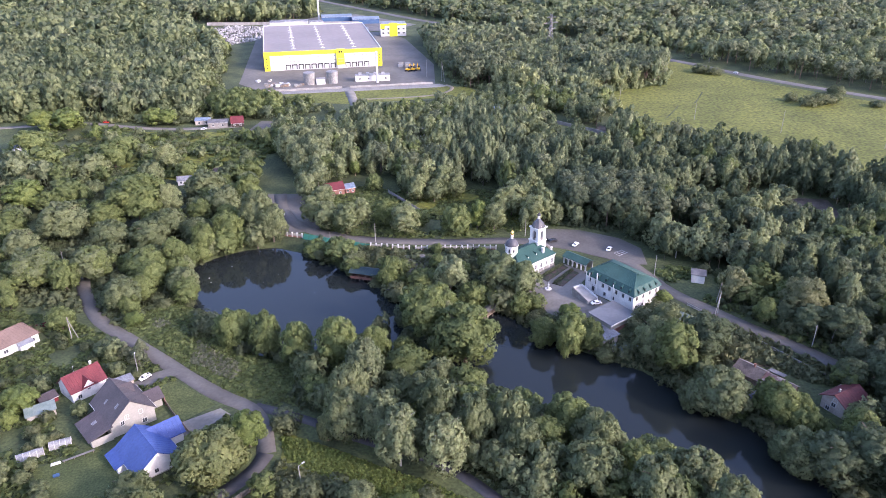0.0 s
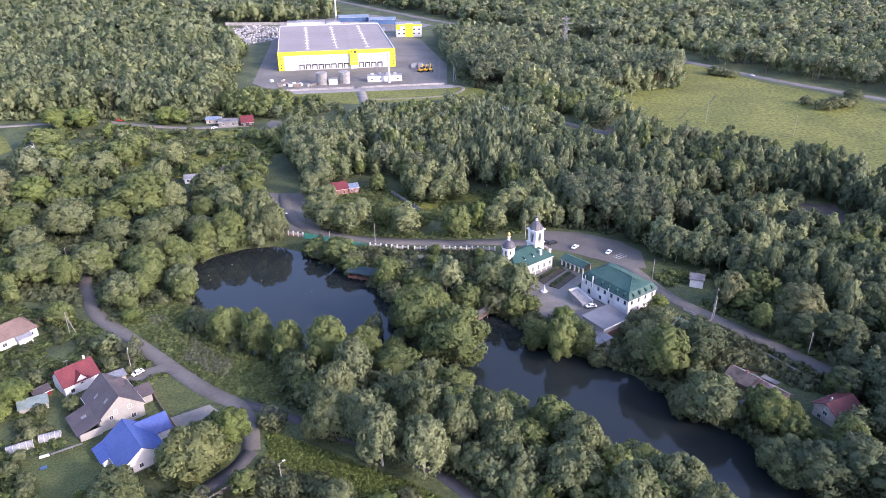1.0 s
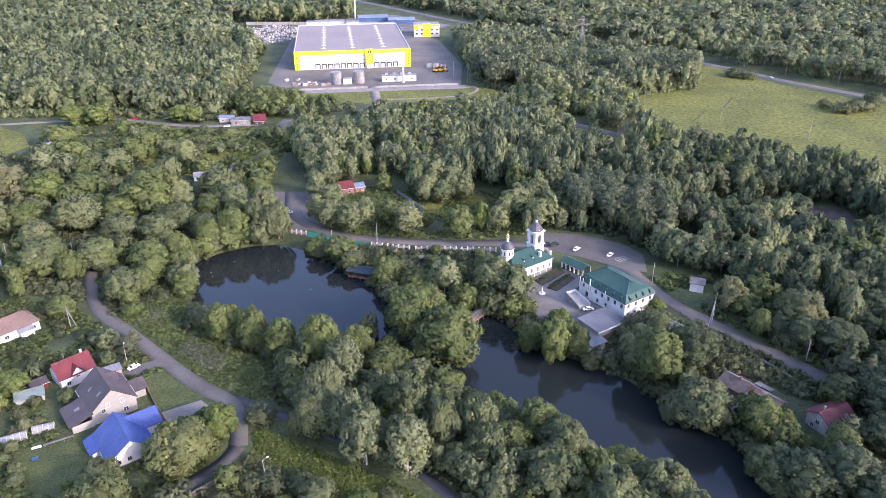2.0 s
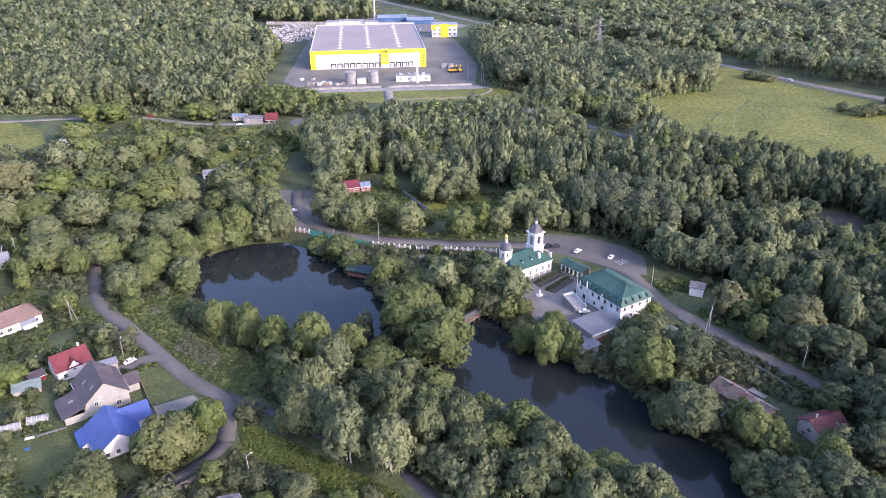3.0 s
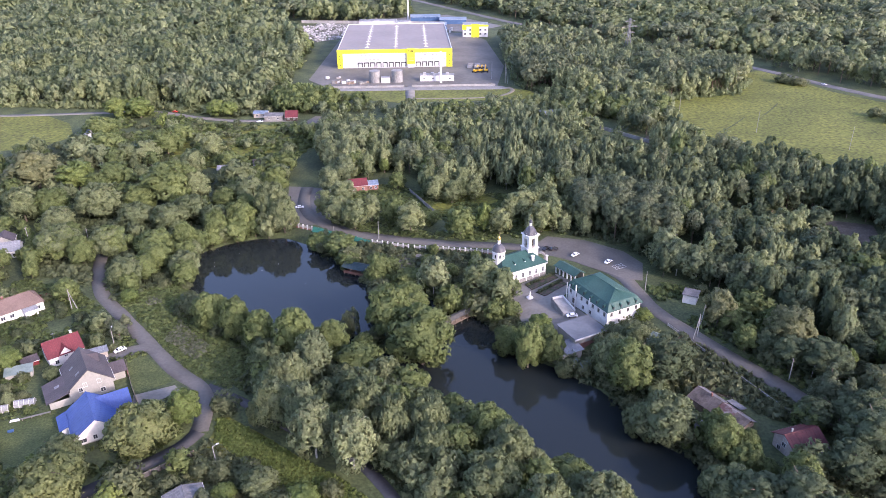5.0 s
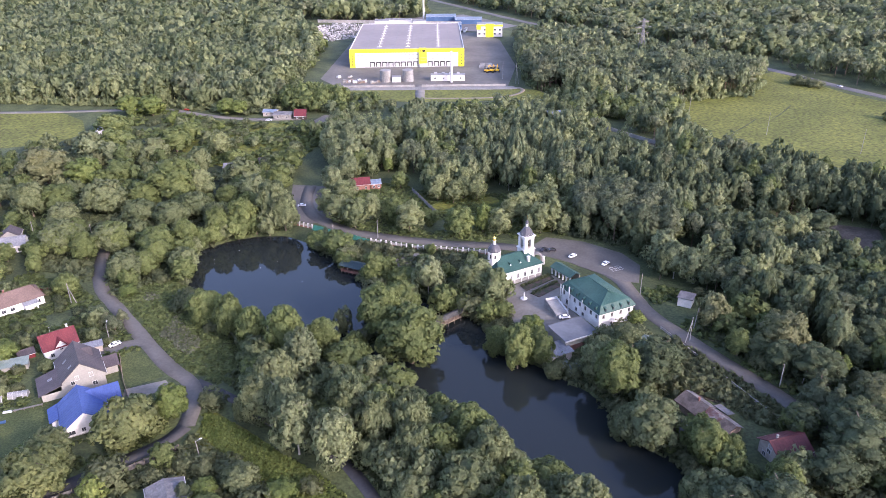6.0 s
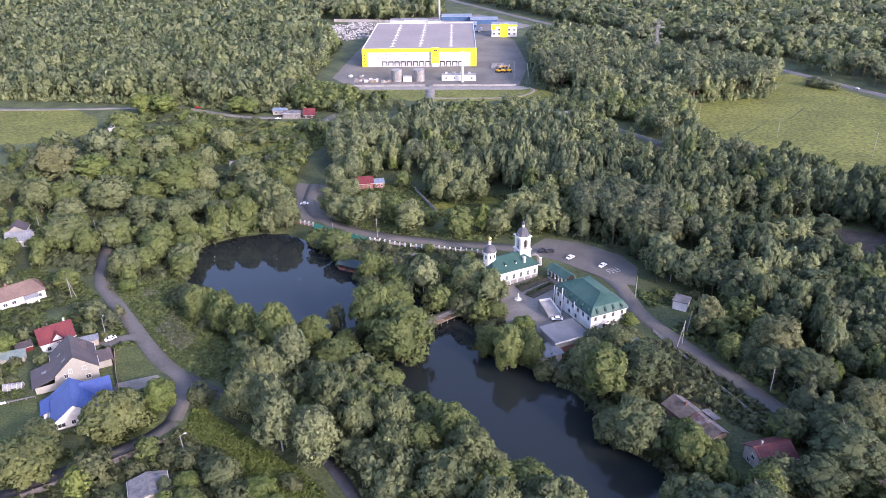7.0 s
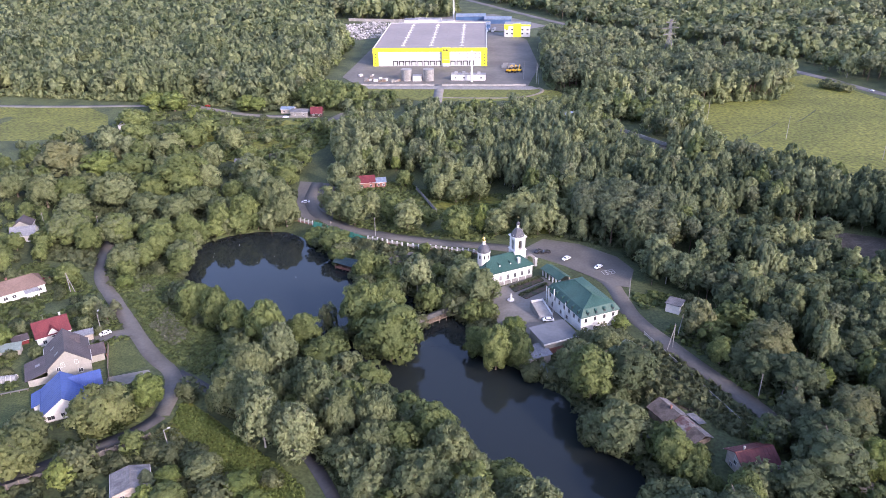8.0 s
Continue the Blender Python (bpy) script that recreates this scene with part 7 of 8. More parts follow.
# ---- warehouse ----
def warehouse():
    top = thing("warehouse", -114.4, 689.4, 6.3, 12.4, "huge white warehouse with yellow trim and flat grey roof", "warehouse")
    w, d, h = 97.6, 138.0, 15.0
    holes = [(17.0 + k * 5.3 + 0.6, 1.2, 17.0 + k * 5.3 + 3.6, 4.2) for k in range(8)] + [(66.5 + k * 5.3 + 0.6, 1.2, 66.5 + k * 5.3 + 3.6, 4.2) for k in range(4)]
    sides = sides_of(w, d)
    length, place = sides["front"]
    bm = bmesh.new()
    wall_panel(bm, length, 0, h, holes, 0.5, place)
    bmesh.ops.remove_doubles(bm, verts=bm.verts, dist=0.001)
    part("wall", bm, M_WHITE_PANEL, top)
    for side in ("left", "right"):
        length, pl = sides[side]
        bm = bmesh.new()
        wall_panel(bm, length - 1.0, 0, h, [], 0.5, lambda a, i, c, p=pl: p(a + 0.5, i, c))
        part("wall", bm, M_WHITE_PANEL, top)
    bm = bmesh.new()
    wall_panel(bm, w, 0, h, [], 0.5, sides["back"][1])
    part("wall", bm, M_WHITE_PANEL, top)
    F = -d / 2
    made("yellow_band", lambda b: box(b, -w / 2 - 0.1, F - 0.12, h - 2.6, w / 2 + 0.1, F - 0.01, h + 0.6), M_YELLOW, top, "bright yellow cladding band")
    made("yellow_panel", lambda b: box(b, -w / 2 - 0.1, F - 0.12, 0.3, -w / 2 + 4.6, F - 0.01, h - 2.6), M_YELLOW, top)
    made("yellow_panel", lambda b: box(b, w / 2 - 5.0, F - 0.12, 0.3, w / 2 + 0.1, F - 0.01, h - 2.6), M_YELLOW, top)
    made("entrance_block", lambda b: box(b, 10.5, F - 2.0, 3.4, 17.0, F - 0.13, h + 1.2), M_YELLOW, top, "projecting yellow entrance block")
    made("entrance_recess", lambda b: box(b, 11.0, F - 1.6, 0, 16.5, F - 0.02, 3.4), M_WHITE_PANEL, top)
    for k, (a, b2) in enumerate(((11.6, 12.3), (12.7, 13.6), (14.0, 15.6))):
        made("sign", lambda b, a=a, b2=b2: box(b, a, F - 2.08, h - 1.8, b2, F - 2.01, h - 0.1), M_DARK, top, "dark plain sign shapes")
    for k in range(2):
        made("sign_bar", lambda b, k=k: box(b, 11.6, F - 2.08, 8.2 - k * 2.2, 16.2, F - 2.01, 8.6 - k * 2.2), M_STONE, top)
    for n, hl in enumerate(holes):
        made("dock_door", lambda b, hl=hl: box(b, hl[0] - w / 2, F + 0.2, hl[1], hl[2] - w / 2, F + 0.3, hl[3]), M_WHITE_PANEL, top)
        made("dock_seal", lambda b, hl=hl: (box(b, hl[0] - w / 2 - 0.6, F - 0.5, 0.9, hl[0] - w / 2, F - 0.01, hl[3] + 0.7), box(b, hl[2] - w / 2, F - 0.5, 0.9, hl[2] - w / 2 + 0.6, F - 0.01, hl[3] + 0.7), box(b, hl[0] - w / 2, F - 0.5, hl[3], hl[2] - w / 2, F - 0.01, hl[3] + 0.7)), M_DARK, top, "black rubber dock seal")
    for zz in (7.0, 10.4):
        for k in range(26):
            a = -w / 2 + 6.5 + k * 3.35
            if 9.5 < a < 18.5 or (k * 7 + int(zz)) % 11 in (0, 3, 4):
                continue
            made("window", lambda b, a=a, zz=zz: box(b, a, F - 0.06, zz, a + 1.7, F - 0.008, zz + 0.5), M_STONE, top, "narrow shuttered ribbon window")
    for zz in (2.0, 4.5, 7.0, 9.5):
        for a in (-w / 2 + 1.6, w / 2 - 2.4):
            made("window", lambda b, a=a, zz=zz: box(b, a, F - 0.18, zz, a + 1.0, F - 0.125, zz + 1.2), M_GLASS, top)
    made("roof", lambda b: prism(b, None, [(-w / 2 + 0.5, F + 0.5, h - 0.9), (w / 2 - 0.5, F + 0.5, h - 0.9), (w / 2 - 0.5, -F - 0.5, h - 0.9), (-w / 2 + 0.5, -F - 0.5, h - 0.9)], [(-w / 2 + 0.5, F + 0.5, h - 0.3), (w / 2 - 0.5, F + 0.5, h - 0.3), (w / 2 - 0.5, -F - 0.5, h - 0.3), (-w / 2 + 0.5, -F - 0.5, h - 0.3)]), M_WH_ROOF, top)
    for a in (-35.5, -11, 12.5, 36.5):
        made("roof_valley", lambda b, a=a: box(b, a - 0.2, F + 1, h - 0.296, a + 0.2, -F - 1, h - 0.22), M_STONE, top, "darker drainage line")
    for a in (-24, 0.5, 27):
        for k in range(9):
            yy = F + 14 + k * 13.4
            made("roof_vent", lambda b, a=a, yy=yy: (box(b, a - 1.9, yy - 0.14, h - 0.3, a + 1.9, yy + 0.14, h + 0.15)), M_WHITE_PANEL, top, "white rooftop smoke vent")
            made("roof_cowl", lambda b, a=a, yy=yy: lathe(b, a, yy + 3.2, [(0.5, h - 0.3), (0.5, h + 0.5), (0.7, h + 0.6), (0.2, h + 0.9)], 8), M_WHITE_PANEL, top)
    for sx in (-1, 1):
        made("parapet", lambda b, sx=sx: box(b, sx * (w / 2 + 0.02), F, h, sx * (w / 2 - 0.5), -F, h + 0.4), M_WHITE_PANEL, top)
    made("parapet", lambda b: box(b, -w / 2, -F - 0.5, h, w / 2, -F, h + 0.4), M_WHITE_PANEL, top)


def yard_things():
    Z = gz(-90, 570) + 0.15
    for x, y in ((-103.2, 567), (-86, 571)):
        t = thing("storage_tank", x, y, Z, 0, "grey corrugated steel water storage tank", "tank", "yard tanks")
        made("shell", lambda b: lathe(b, 0, 0, [(4.3, 0), (4.3, 2.5), (4.36, 2.55), (4.36, 2.75), (4.3, 2.8), (4.3, 5.6), (4.36, 5.65), (4.36, 5.85), (4.3, 5.9), (4.3, 8.8)], 28), M_TANK, t)
        made("lid", lambda b: lathe(b, 0, 0, [(4.45, 8.8), (4.45, 8.95), (0.5, 9.3), (0.4, 9.5)], 28), M_TANK, t)
        made("ladder", lambda b: (box(b, -0.3, -4.5, 0, -0.22, -4.4, 9.4), box(b, 0.22, -4.5, 0, 0.3, -4.4, 9.4), *[box(b, -0.22, -4.47, 0.4 + k * 0.6, 0.22, -4.43, 0.46 + k * 0.6) for k in range(15)]), M_STEEL, t)
    c = thing("pump_house", -94.5, 567.5, Z, 12, "white box-shaped pump house", "building")
    made("body", lambda b: box(b, -3.4, -2.2, 0, 3.4, 2.2, 4.2), M_WHITE_PANEL, c)
    made("roof", lambda b: box(b, -3.6, -2.4, 4.2, 3.6, 2.4, 4.45), M_GREY_ROOF, c)
    c = thing("modular_building", -55.5, 579.5, Z, 10, "long white modular plant building", "building")
    walls(c, 27, 6, 0, 4.6, {"front": row(4, 27, 1.5, 1.2, 1.2)}, M_WHITE_PANEL)
    made("roof", lambda b: box(b, -13.7, -3.2, 4.6, 13.7, 3.2, 4.85), M_GREY_ROOF, c)
    for k in range(4):
        made("rooftop_unit", lambda b, k=k: box(b, -11 + k * 6, -1, 4.85, -8.6 + k * 6, 1, 6.2), M_STEEL, c)
    mst = thing("chimney_mast", -51.2, 578.0, Z, 0, "tall white steel chimney mast", "mast")
    made("shaft", lambda b: lathe(b, 0, -5.5, [(1.0, 0), (0.85, 8), (0.8, 24)], 12), M_WHITE_PANEL, mst)
    fence = thing("yard_fence", -133, 541.5, Z, 11.9, "low pale concrete yard fence with posts", "fence")
    for k in range(42):
        if 19 <= k <= 20:
            continue
        made("panel", lambda b, k=k: box(b, k * 3.05, -0.1, -0.3, k * 3.05 + 2.85, 0.1, 1.5), M_CONCRETE, fence)
        made("post", lambda b, k=k: box(b, k * 3.05 - 0.2, -0.18, -0.3, k * 3.05, 0.18, 1.7), M_CONCRETE, fence)
    rs = random.Random(5)
    for k in range(26):
        x, y = rs.choice([(-128, 556), (-116, 560), (-140, 572)])
        x, y = x + rs.uniform(-9, 9), y + rs.uniform(-3, 8)
        b0 = thing("crate", x, y, gz(x, y) + 0.15, rs.uniform(0, 90), "pale stacked building-material crate", "crate", "yard crates")
        s = rs.uniform(0.8, 1.7)
        made("body", lambda b: box(b, -s, -s * 0.7, 0.15, s, s * 0.7, 0.15 + s), rs.choice((M_WHITE_PANEL, M_STONE, M_CREAM, M_WOOD)), b0)
        made("pallet", lambda b: box(b, -s - 0.1, -s * 0.7 - 0.1, 0, s + 0.1, s * 0.7 + 0.1, 0.15), M_WOOD, b0)
    for k in range(3):
        x, y = -29 + k * 4.2, 612 + k * 1.5
        ex = thing("excavator", x, y, Z, 60 + k * 15, "yellow tracked excavator parked in the yard", "excavator", "excavators")
        made("cab", lambda b: box(b, -1.8, -1.3, 1.2, 1.8, 1.3, 2.4), M_ORANGE, ex)
        made("cabin", lambda b: box(b, -0.2, -1.3, 2.4, 1.6, 0.1, 3.9), M_GLASS, ex)
        for s in (-1, 1):
            made("track", lambda b, s=s: box(b, -2.2, s * 1.5 - 0.35, 0, 2.2, s * 1.5 + 0.35, 1.1), M_DARK, ex)
        made("boom", lambda b: (tube(b, (1.6, 0.7, 2.2), (4.2, 0.7, 5.2), 0.3, sides=6), tube(b, (4.2, 0.7, 5.2), (6.6, 0.7, 3.2), 0.25, sides=6)), M_ORANGE, ex)
        made("bucket", lambda b: box(b, 6.2, 0.1, 2.0, 7.2, 1.3, 3.2), M_DARK, ex)
    for k in range(5):
        x, y = -36 + (k % 3) * 5.5, 628 + (k // 3) * 7
        tr = thing("container", x, y, Z, 20, "grey site container in the yard", "container", "yard containers")
        made("body", lambda b: box(b, -2.2, -1.2, 0, 2.2, 1.2, 2.5), M_STONE if k % 2 else M_GREY_ROOF, tr)
    # office and sheds behind
    of = thing("office_building", -52, 784, Z, 8, "white office block with yellow corner panels", "building")
    walls(of, 26, 18, 0, 12, {"front": row(5, 26, 6.5, 2.0, 1.6) + row(5, 26, 2.5, 2.0, 1.6), "left": row(3, 18, 6.5, 1.6, 1.5)}, M_WHITE_PANEL)
    made("roof", lambda b: box(b, -13.2, -9.2, 12, 13.2, 9.2, 12.4), M_GREY_ROOF, of)
    made("yellow_panel", lambda b: box(b, -4, -9.4, 0, 4, -9.05, 13.2), M_YELLOW, of)
    made("yellow_panel", lambda b: box(b, -13.3, -9.3, 7.5, -9, -9.05, 10.6), M_YELLOW, of)
    made("yellow_band", lambda b: box(b, -13.3, -9.3, 10.6, 13.3, -9.06, 12.3), M_YELLOW, of)
    for x, y, ln, wd, hh, tn in ((-122, 872, 34, 18, 6, 12), (-88, 862, 30, 16, 5, 10), (-100, 828, 20, 9, 4, 8)):
        bl = thing("industrial_shed", x, y, Z, tn, "blue profiled metal industrial shed", "building", "blue sheds")
        walls(bl, ln, wd, 0, hh, {}, M_BLUE)
        gable_roof(bl, ln, wd, hh, 1.6, 0.4, M_BLUE_GREY, "x", gable=M_BLUE)
    for x, y, ln, tn in ((-165, 842, 30, 8), (-182, 835, 16, 5), (-140, 838, 14, 20)):
        bl = thing("storehouse", x, y, Z, tn, "low white storehouse with grey roof", "building", "white sheds")
        walls(bl, ln, 9, 0, 5, {}, M_WHITE_PANEL)
        gable_roof(bl, ln, 9, 5, 1.2, 0.3, M_GREY_ROOF, "x", gable=M_WHITE_PANEL)
    m2 = thing("radio_mast", -141.8, 869, Z, 0, "tall slender white radio mast", "mast")
    made("shaft", lambda b: lathe(b, 0, 0, [(1.1, 0), (0.6, 60), (0.3, 66)], 10), M_WHITE_PANEL, m2)
    for k in range(12):
        x, y = -112 + (k % 6) * 6.2, 800 + (k // 6) * 9
        v = thing("truck", x, y, Z, rs.choice((5, 95)), "pale lorry parked behind the warehouse", "truck", "parked lorries")
        made("cargo_box", lambda b: box(b, -2.8, -1.2, 0.9, 3.0, 1.2, 3.4), rs.choice((M_WHITE_PANEL, M_GREY_ROOF, M_BLUE)), v)
        made("cab", lambda b: box(b, -4.6, -1.15, 0.5, -2.9, 1.15, 2.7), M_WHITE_PANEL, v)
        made("chassis", lambda b: box(b, -4.5, -0.9, 0.15, 3.0, 0.9, 0.88), M_DARK, v)
    # heap of pale rubble and scrap
    bm = bmesh.new()
    outline = [(-240, 745), (-205, 728), (-190, 745), (-178, 800), (-185, 832), (-235, 838), (-262, 800)]
    n = 0
    verts, faces = [], []
    while n < 1100:
        x, y = rs.uniform(-262, -178), rs.uniform(728, 838)
        if float(poly_distance(np.array([x]), np.array([y]), outline)[0]) > 0:
            continue
        s, hh, t = rs.uniform(0.4, 2.0), rs.uniform(0.3, 1.9), rs.uniform(0, 3)
        z = gz(x, y)
        c, q = math.cos(t) * s, math.sin(t) * s
        base = len(verts)
        for zz, k in ((z - 0.1, 1), (z + hh, 0.75)):
            verts += [(x + c * k, y + q * k, zz), (x - q * k, y + c * k, zz), (x - c * k, y - q * k, zz), (x + q * k, y - c * k, zz)]
        faces += [(base + 4, base + 5, base + 6, base + 7)] + [(base + i, base + (i + 1) % 4, base + 4 + (i + 1) % 4, base + 4 + i) for i in range(4)]
        n += 1
    bm.free()
    me = fast_mesh("rubble_heap", verts, faces)
    me.materials.append(M_RUBBLE)
    tagged(new("rubble_heap", me), "sprawling heap of pale rubble and scrap", "rubble", kind="stuff")
    wallb = thing("boundary_wall", -262, 842, Z, 3, "long pale concrete wall behind the scrap heap", "wall")
    for k in range(28):
        made("panel", lambda b, k=k: box(b, k * 6.0, -0.15, -0.3, k * 6.0 + 5.8, 0.15, 3.2), M_CONCRETE, wallb)


M_ORANGE = mat("yellow_machine_paint", (0.8, 0.42, 0.02), (0.85, 0.5, 0.03), 0.5, rough=0.45, fine_amount=0.08)
M_BLUE_GREY = mat("blue_grey_roof", (0.13, 0.17, 0.22), (0.18, 0.22, 0.27), 0.1, rough=0.5)
M_RUBBLE = mat("pale_rubble", (0.09, 0.087, 0.08), (0.42, 0.405, 0.385), 0.2, fine=3)
M_TANK = mat("grey_tank_sheet", (0.17, 0.168, 0.162), (0.24, 0.236, 0.226), 0.25, rough=0.6)
warehouse()
yard_things()


# ---- outlying buildings ----
def cottage(x, y, turn, w, d, h, rise, wall_mat, roof_mat, label, ridge="x"):
    top = thing("cottage", x, y, gz(x, y) - 0.1, turn, label, "house", "outlying cottages")
    walls(top, w, d, -0.5, h, {"front": row(2, w, 0.9, 1.0, 1.2)}, wall_mat, thick=0.25)
    gable_roof(top, w, d, h, rise, 0.4, roof_mat, ridge, gable=wall_mat)
    return top


# Dark walls stand for the shaded opening below the red roof.
cottage(-131, 456, 14, 7.5, 6, 2.8, 3.4, M_SHADE_TIMBER, M_RED_ROOF, "small dark workshop hut with steep red roof")
cottage(-143, 456, 8, 12, 8, 3.2, 1.0, M_STONE, M_OLD_SHEET, "low workshop with grey sheet roof")
cottage(-154, 460, 8, 9, 6, 3.0, 1.0, M_CREAM_DULL, M_BLUE_GREY, "low pale workshop with grey roof")
cottage(-242, 404, 30, 9, 8, 4.0, 3.0, M_WHITE, M_BLUE_GREY, "white cottage with blue-grey roof among shrubs", "y")
cottage(-55, 346, 25, 9, 7, 3.4, 2.4, M_BRICK, M_RED_ROOF, "brick cottage with bright red roof among trees")
cottage(-48, 349, 25, 5, 6, 3.0, 1.2, M_BRICK, M_BLUE_GREY, "brick outbuilding with slate-grey roof")
cottage(-135, 361, 15, 7, 5, 2.6, 1.4, M_WHITE, M_GREY_ROOF, "low white garden cottage with grey roof")
cottage(-118, 371, 30, 8, 6, 2.8, 2.0, M_WOOD, M_OLD_BOARD, "unroofed weathered timber shack")
cottage(-182, 250, 30, 10, 8, 3.4, 2.6, M_WHITE, M_GREY_ROOF, "white cottage with hipped grey slate roof")
cottage(-190, 258, 30, 8, 7, 3.4, 2.6, M_CREAM, M_BROWN_ROOF, "cream cottage with dark roof between trees", "y")
cottage(-12, 437, 10, 9, 6, 3, 1.4, M_WHITE, M_GREY_ROOF, "white hut with pale roof deep in the wood")
cottage(32, 485, 15, 14, 6, 3, 1.6, M_STONE, M_BLUE_GREY, "grey hut with slate roof beside the wood")
cottage(52, 478, 15, 9, 7, 3.6, 2.4, M_WHITE, M_DOME, "white cottage with dark roof beside the wood")
cottage(-37, 127, 38, 9, 8, 3.0, 1.2, M_CREAM_DULL, M_OLD_SHEET, "low house with flat grey sheet roof by the lane", "y")
cottage(-81, 113, 45, 9, 7, 3.0, 1.8, M_CREAM, M_GREY_ROOF, "low house with grey roof beside the lane")
long_wall = thing("garden_wall", 66, 466, 6.3, -42, "long pale concrete wall through the wood", "wall")
for k in range(14):
    made("panel", lambda b, k=k: box(b, k * 3.6, -0.12, -0.4, k * 3.6 + 3.45, 0.12, 2.3), M_CONCRETE, long_wall)
patch("bare_ground", [(150, 300), (168, 296), (184, 310), (186, 330), (166, 334), (152, 318)], M_DIRT, lift=0.1, label="bare brown earth clearing", category="ground")
patch("bare_ground", [(90, 436), (106, 424), (116, 440), (100, 456)], M_DIRT, lift=0.1, label="bare reddish earth plot", category="ground")
patch("bare_ground", [(-122, 444), (-100, 446), (-96, 462), (-118, 466)], M_ASPHALT, lift=0.1, label="grey forecourt beside the workshop", category="yard")


# ---- gardens ----
def garden_things():
    gh = thing("garden_shed", -117, 171.2, 3.2, 33, "garden shed with pale green sheet roof", "shed")
    walls_at(gh, -3.8, -1.8, 3.8, 1.8, -0.3, 2.2, M_CREAM)
    shed_roof(gh, -4.2, -2.2, 4.2, 2.2, 3.0, 2.3, "front", M_PALE_ROOF)
    for x, y, ln, tn in ((-111, 153.2, 6.5, 33), (-105.2, 158, 5.5, 25)):
        t = thing("greenhouse", x, y, gz(x, y), tn, "long arched greenhouse under cloudy film", "greenhouse", "greenhouses")
        bm = bmesh.new()
        arc = [(math.cos(i * math.pi / 10) * 1.3, math.sin(i * math.pi / 10) * 1.9) for i in range(11)]
        prism(bm, None, [(-ln / 2, a, c) for a, c in arc], [(ln / 2, a, c) for a, c in arc])
        part("cover", bm, M_FILM, t)
        for k in range(5):
            bm = bmesh.new()
            for (a, c), (a2, c2) in zip(arc, arc[1:]):
                tube(bm, (-ln / 2 + ln * k / 4, a * 1.02, c * 1.02), (-ln / 2 + ln * k / 4, a2 * 1.02, c2 * 1.02), 0.05, sides=4)
            part("hoop", bm, M_WHITE, t)
    t = thing("garden_table", -98, 153.2, gz(-98, 153), 35, "long weathered garden table with benches", "table")
    made("tabletop", lambda b: box(b, -4, -0.35, 0.7, 4, 0.35, 0.78), M_PAVING, t)
    for k in range(4):
        made("leg", lambda b, k=k: box(b, -3.6 + k * 2.4, -0.3, 0, -3.5 + k * 2.4, 0.3, 0.7), M_WOOD, t)
    t = thing("wheelbarrow", -103, 150.5, gz(-103, 150.5), 30, "white upturned tub on the grass", "tub")
    made("tub", lambda b: prism(b, None, [(-1.3, -0.4, 0), (1.3, -0.4, 0), (1.3, 0.4, 0), (-1.3, 0.4, 0)], [(-1.1, -0.3, 0.5), (1.1, -0.3, 0.5), (1.1, 0.3, 0.5), (-1.1, 0.3, 0.5)]), M_WHITE, t)
    t = thing("plastic_tub", -100.7, 146, gz(-100.7, 146), 30, "small bright blue plastic tub", "tub")
    made("tub", lambda b: prism(b, None, [(-0.7, -0.4, 0), (0.7, -0.4, 0), (0.7, 0.4, 0), (-0.7, 0.4, 0)], [(-0.8, -0.5, 0.5), (0.8, -0.5, 0.5), (0.8, 0.5, 0.5), (-0.8, 0.5, 0.5)]), M_BLUE, t)
    f = thing("lane_fence", -46.5, 146.2, 3.4, 0, "grey weathered board fence along the lane", "fence")
    pts = [(-44.6, 145.6), (-49, 140.5), (-55.5, 133), (-62.5, 124.9), (-70, 116.5), (-80, 104)]
    pts = resample(pts, 2.4)
    for a, b2 in zip(pts, pts[1:]):
        z0, z1 = gz(*a) - 3.4, gz(*b2) - 3.4
        pa, pb = Vector((a[0] + 46.5, a[1] - 146.2, z0)), Vector((b2[0] + 46.5, b2[1] - 146.2, z1))
        dv = (pb - pa).normalized() * 0.06
        side = Vector((-dv.y, dv.x, 0))
        bm = bmesh.new()
        p, q = pa + dv, pb - dv
        prism(bm, None, [p - side, q - side, q + side, p + side], [v + Vector((0, 0, 1.7)) for v in (p - side, q - side, q + side, p + side)])
        part("panel", bm, M_GREYWOOD, f)
        made("post", lambda b, pa=pa: box(b, pa.x - 0.1, pa.y - 0.1, pa.z - 0.3, pa.x + 0.1, pa.y + 0.1, pa.z + 1.9), M_WOOD, f)
    f = thing("garden_fence", -70, 159, 3.4, 0, "dark wooden garden fence by the drive", "fence")
    pts = resample([(-88, 184), (-79, 172), (-72, 164), (-66, 158)], 2.4)
    for a, b2 in zip(pts, pts[1:]):
        z0 = gz(*a) - 3.4
        pa, pb = Vector((a[0] + 70, a[1] - 159, z0)), Vector((b2[0] + 70, b2[1] - 159, z0))
        dv = (pb - pa).normalized() * 0.05
        side = Vector((-dv.y, dv.x, 0))
        bm = bmesh.new()
        prism(bm, None, [pa - side, pb - side, pb + side, pa + side], [v + Vector((0, 0, 1.4)) for v in (pa - side, pb - side, pb + side, pa + side)])
        part("panel", bm, M_WOOD, f)
    patch("pavement", [(-97, 187), (-92, 192.5), (-86, 196), (-83.5, 192), (-90, 187), (-95, 184)], M_ASPHALT, lift=0.13, label="asphalt driveway beside the village road", category="drive")
    patch("pavement", [(-76, 168), (-66, 175), (-62, 172), (-68, 166), (-73, 162)], M_PAVING, lift=0.12, label="worn concrete driveway", category="drive")
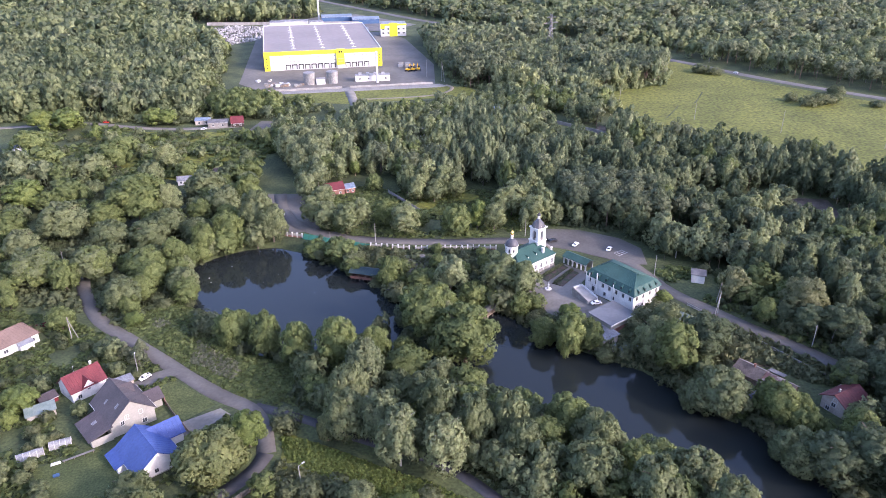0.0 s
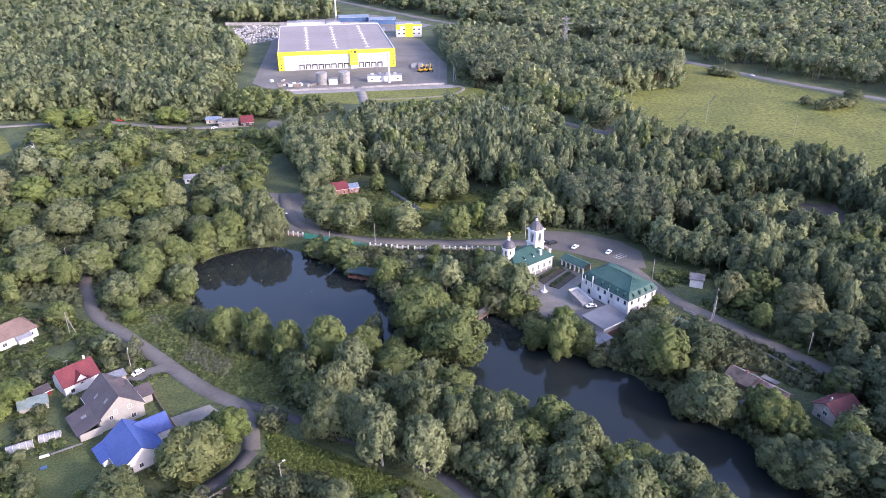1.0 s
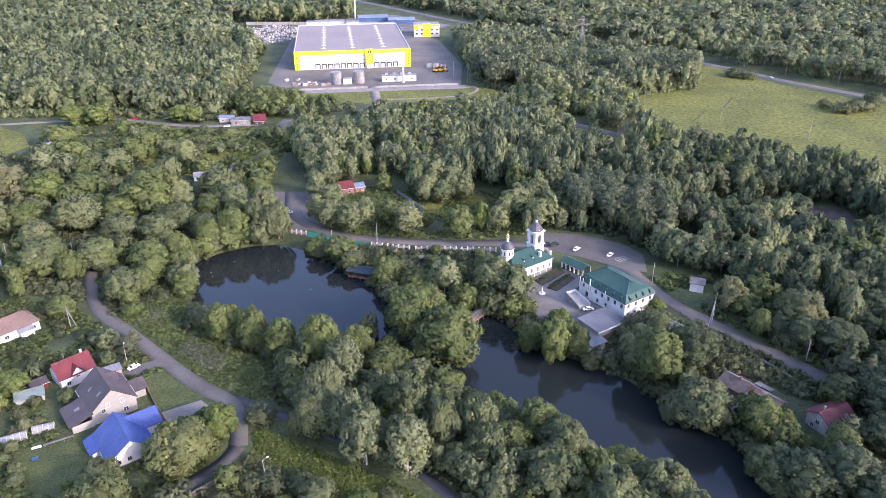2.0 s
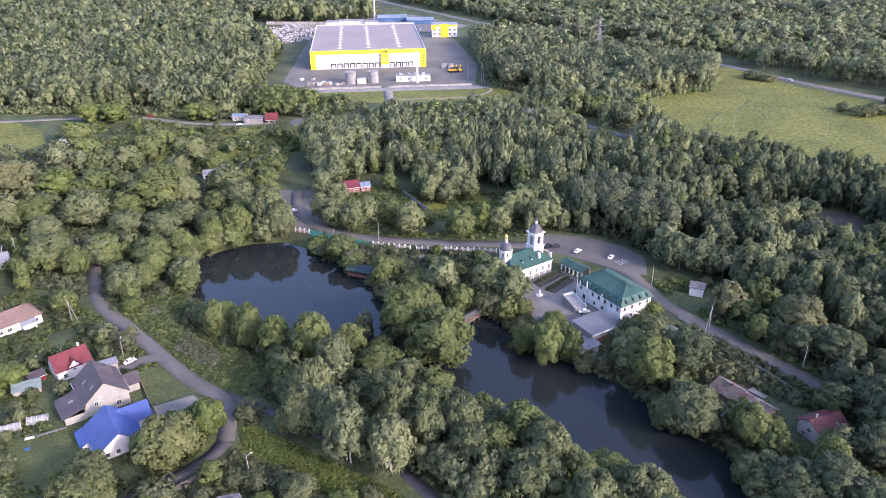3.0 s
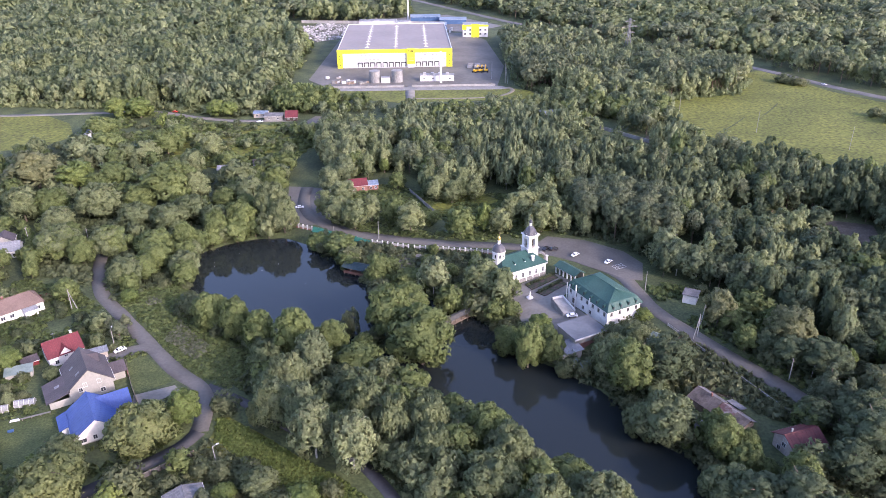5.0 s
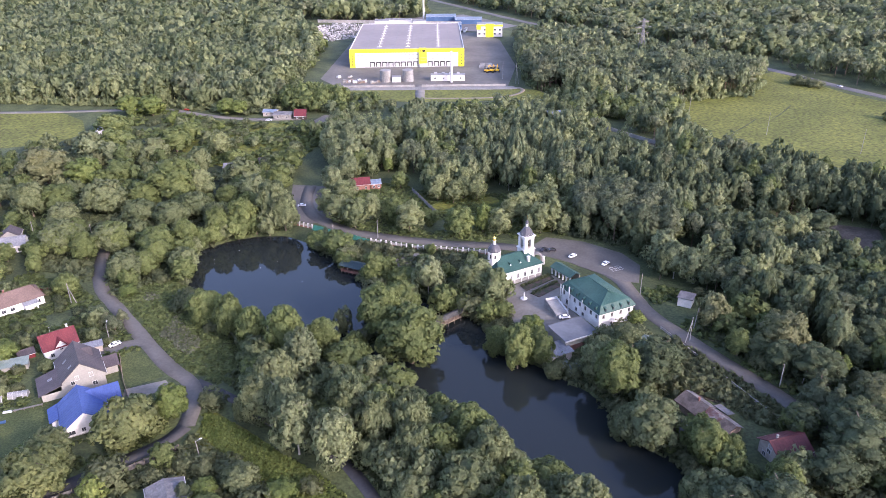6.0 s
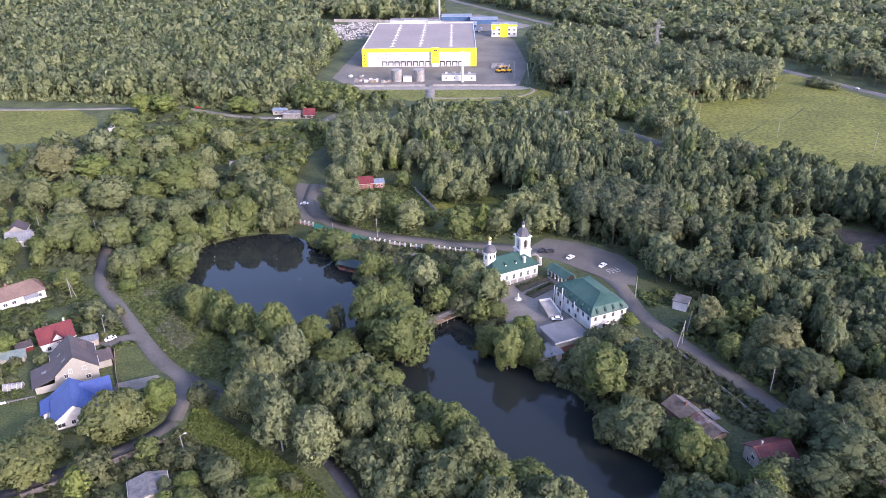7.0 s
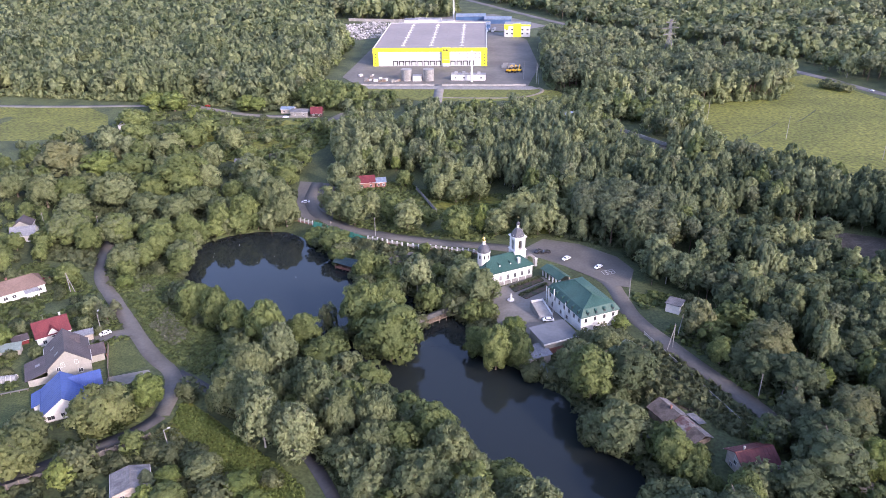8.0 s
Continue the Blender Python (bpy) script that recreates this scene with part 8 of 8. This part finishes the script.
    patch("lawn", [(-88, 182), (-84, 189), (-68, 177), (-75, 169)], M_LAWN, lift=0.06, label="trimmed grass between drive and road", category="lawn")
    patch("lawn", [(-108, 148), (-96, 158), (-88, 152), (-78, 142), (-84, 132), (-100, 136)], M_LAWN, lift=0.06, label="mown lawn behind the blue-roofed house", category="lawn")
    fr = thing("cold_frame", 99, 206, gz(99, 206), -52, "white slatted timber frame on bare ground", "cold frame")
    for k in range(12):
        made("slat", lambda b, k=k: box(b, -3 + k * 0.54, -1.5, 0.5, -2.85 + k * 0.54, 1.5, 0.58), M_GREYWOOD, fr)
    for s in (-1, 1):
        made("rail", lambda b, s=s: box(b, -3.1, s * 1.5 - 0.08, 0, 3.1, s * 1.5 + 0.08, 0.5), M_GREYWOOD, fr)
    patch("garden_soil", [(89, 196), (96, 212), (106, 203), (104, 190)], M_DIRT, lift=0.08, label="dug brown garden plot with beds", category="garden")
    rs = random.Random(9)
    for k in range(6):
        x, y = -70 + rs.uniform(-25, 25), 262 + rs.uniform(-14, 14)
        if water_distance(np.array([x]), np.array([y]))[0] < -4:
            d0 = thing("buoy", x, y, 0, 0, "tiny white float on the pond", "float", "pond floats")
            part("body", lathe_bm([(0.1, -0.1), (0.16, 0.05), (0.1, 0.15), (0.03, 0.2)]), M_WHITE, d0)


M_FILM = mat("cloudy_film", (0.17, 0.172, 0.17), (0.25, 0.25, 0.245), 0.4, rough=0.35)
M_GREYWOOD = mat("grey_boards", (0.075, 0.07, 0.067), (0.12, 0.112, 0.105), 0.7)
garden_things()

for x, y, tn, red in ((502, 950, 20, 0), (520, 962, 40, 0), (540, 980, 15, 1), (508, 972, 60, 0), (-459, 950, 20, 1), (-466, 941, 35, 0)):
    cottage(x, y, tn, 12, 9, 5, 4, M_WHITE, M_RED_ROOF if red else M_GREY_ROOF, "distant pale village house among trees")
for x, y, h, r in ((253, 502, 6, 5), (261, 505, 7, 5), (269, 508, 6, 5), (247, 516, 5, 4), (276, 512, 6, 4), (212, 608, 6, 6), (221, 600, 5, 5), (288, 534, 6, 5), (300, 500, 4, 4)):
    tree("shrub", x, y, h, r, "rounded field shrub standing in the meadow", "meadow shrubs", "plain")

# darker grassy ditches across the meadow
for line in ([(193.0, 542.4), (183.9, 522.6), (176.3, 508.5)], [(163.4, 502.5), (156.2, 488.0), (146.3, 471.5)]):
    strip("ditch", line, 0.9, M_GRASS, lift=0.16, step=4, label="narrow dark grassy ditch in the meadow", category="ditch")

marks = thing("parking_marking", 73.5, 272.5, gz(73.5, 272.5) + 0.19, 35, "faded white painted squares on the car park", "road marking")
for k in range(4):
    made("line", lambda b, k=k: box(b, -2.4 + k * 1.6, -1.6, 0, -2.28 + k * 1.6, 1.6, 0.012), M_WHITE, marks)
for k in range(3):
    made("line", lambda b, k=k: box(b, -2.4, -1.6 + k * 1.55, 0.013, 2.4, -1.48 + k * 1.55, 0.024), M_WHITE, marks)


# ---- edge of the warehouse yard and the plot above the red cottage ----
patch("pavement", [(-139, 531), (-134, 540.5), (-3, 567.5), (4, 561), (-3, 557)], M_CONCRETE_ROAD, lift=0.26, step=6, label="pale concrete service road in front of the yard fence", category="road")
strip("path", [(-64, 520), (-44, 523), (-22, 527), (-4, 534), (4, 543), (8, 556), (2, 565)], 3.0, M_DIRT_TRACK, lift=0.16, step=4, label="bare earth track looping over the mown strip")


def plot_fence():
    f = thing("plot_fence", -16, 313, 0, 0, "grey concrete panel fence round a garden plot", "fence")
    pts = resample([(-27.7, 346.7), (-18, 333), (-9.9, 321), (-16, 313)], 2.6)
    for a, b2 in zip(pts, pts[1:]):
        pa, pb = Vector((a[0] + 16, a[1] - 313, gz(*a))), Vector((b2[0] + 16, b2[1] - 313, gz(*b2)))
        dv = (pb - pa).normalized() * 0.07
        side = Vector((-dv.y, dv.x, 0))
        bm = bmesh.new()
        p, q = pa + dv * 2, pb - dv * 2
        prism(bm, None, [p - side, q - side, q + side, p + side], [v + Vector((0, 0, 2.0)) for v in (p - side, q - side, q + side, p + side)])
        part("panel", bm, M_STONE, f)
        made("post", lambda b, pa=pa: box(b, pa.x - 0.12, pa.y - 0.12, pa.z - 0.3, pa.x + 0.12, pa.y + 0.12, pa.z + 2.2), M_CONCRETE, f)


plot_fence()


def drive_shed():
    shed = thing("garden_shed", -98.8, 185.6, gz(-98.8, 185.6), 40, "low shed with flat grey sheet roof by the drive", "shed")
    walls_at(shed, -2.8, -1.6, 2.8, 1.6, -0.3, 2.1, M_CREAM_DULL)
    shed_roof(shed, -3.2, -2.0, 3.2, 2.0, 2.6, 2.3, "front", M_GREY_ROOF)


drive_shed()
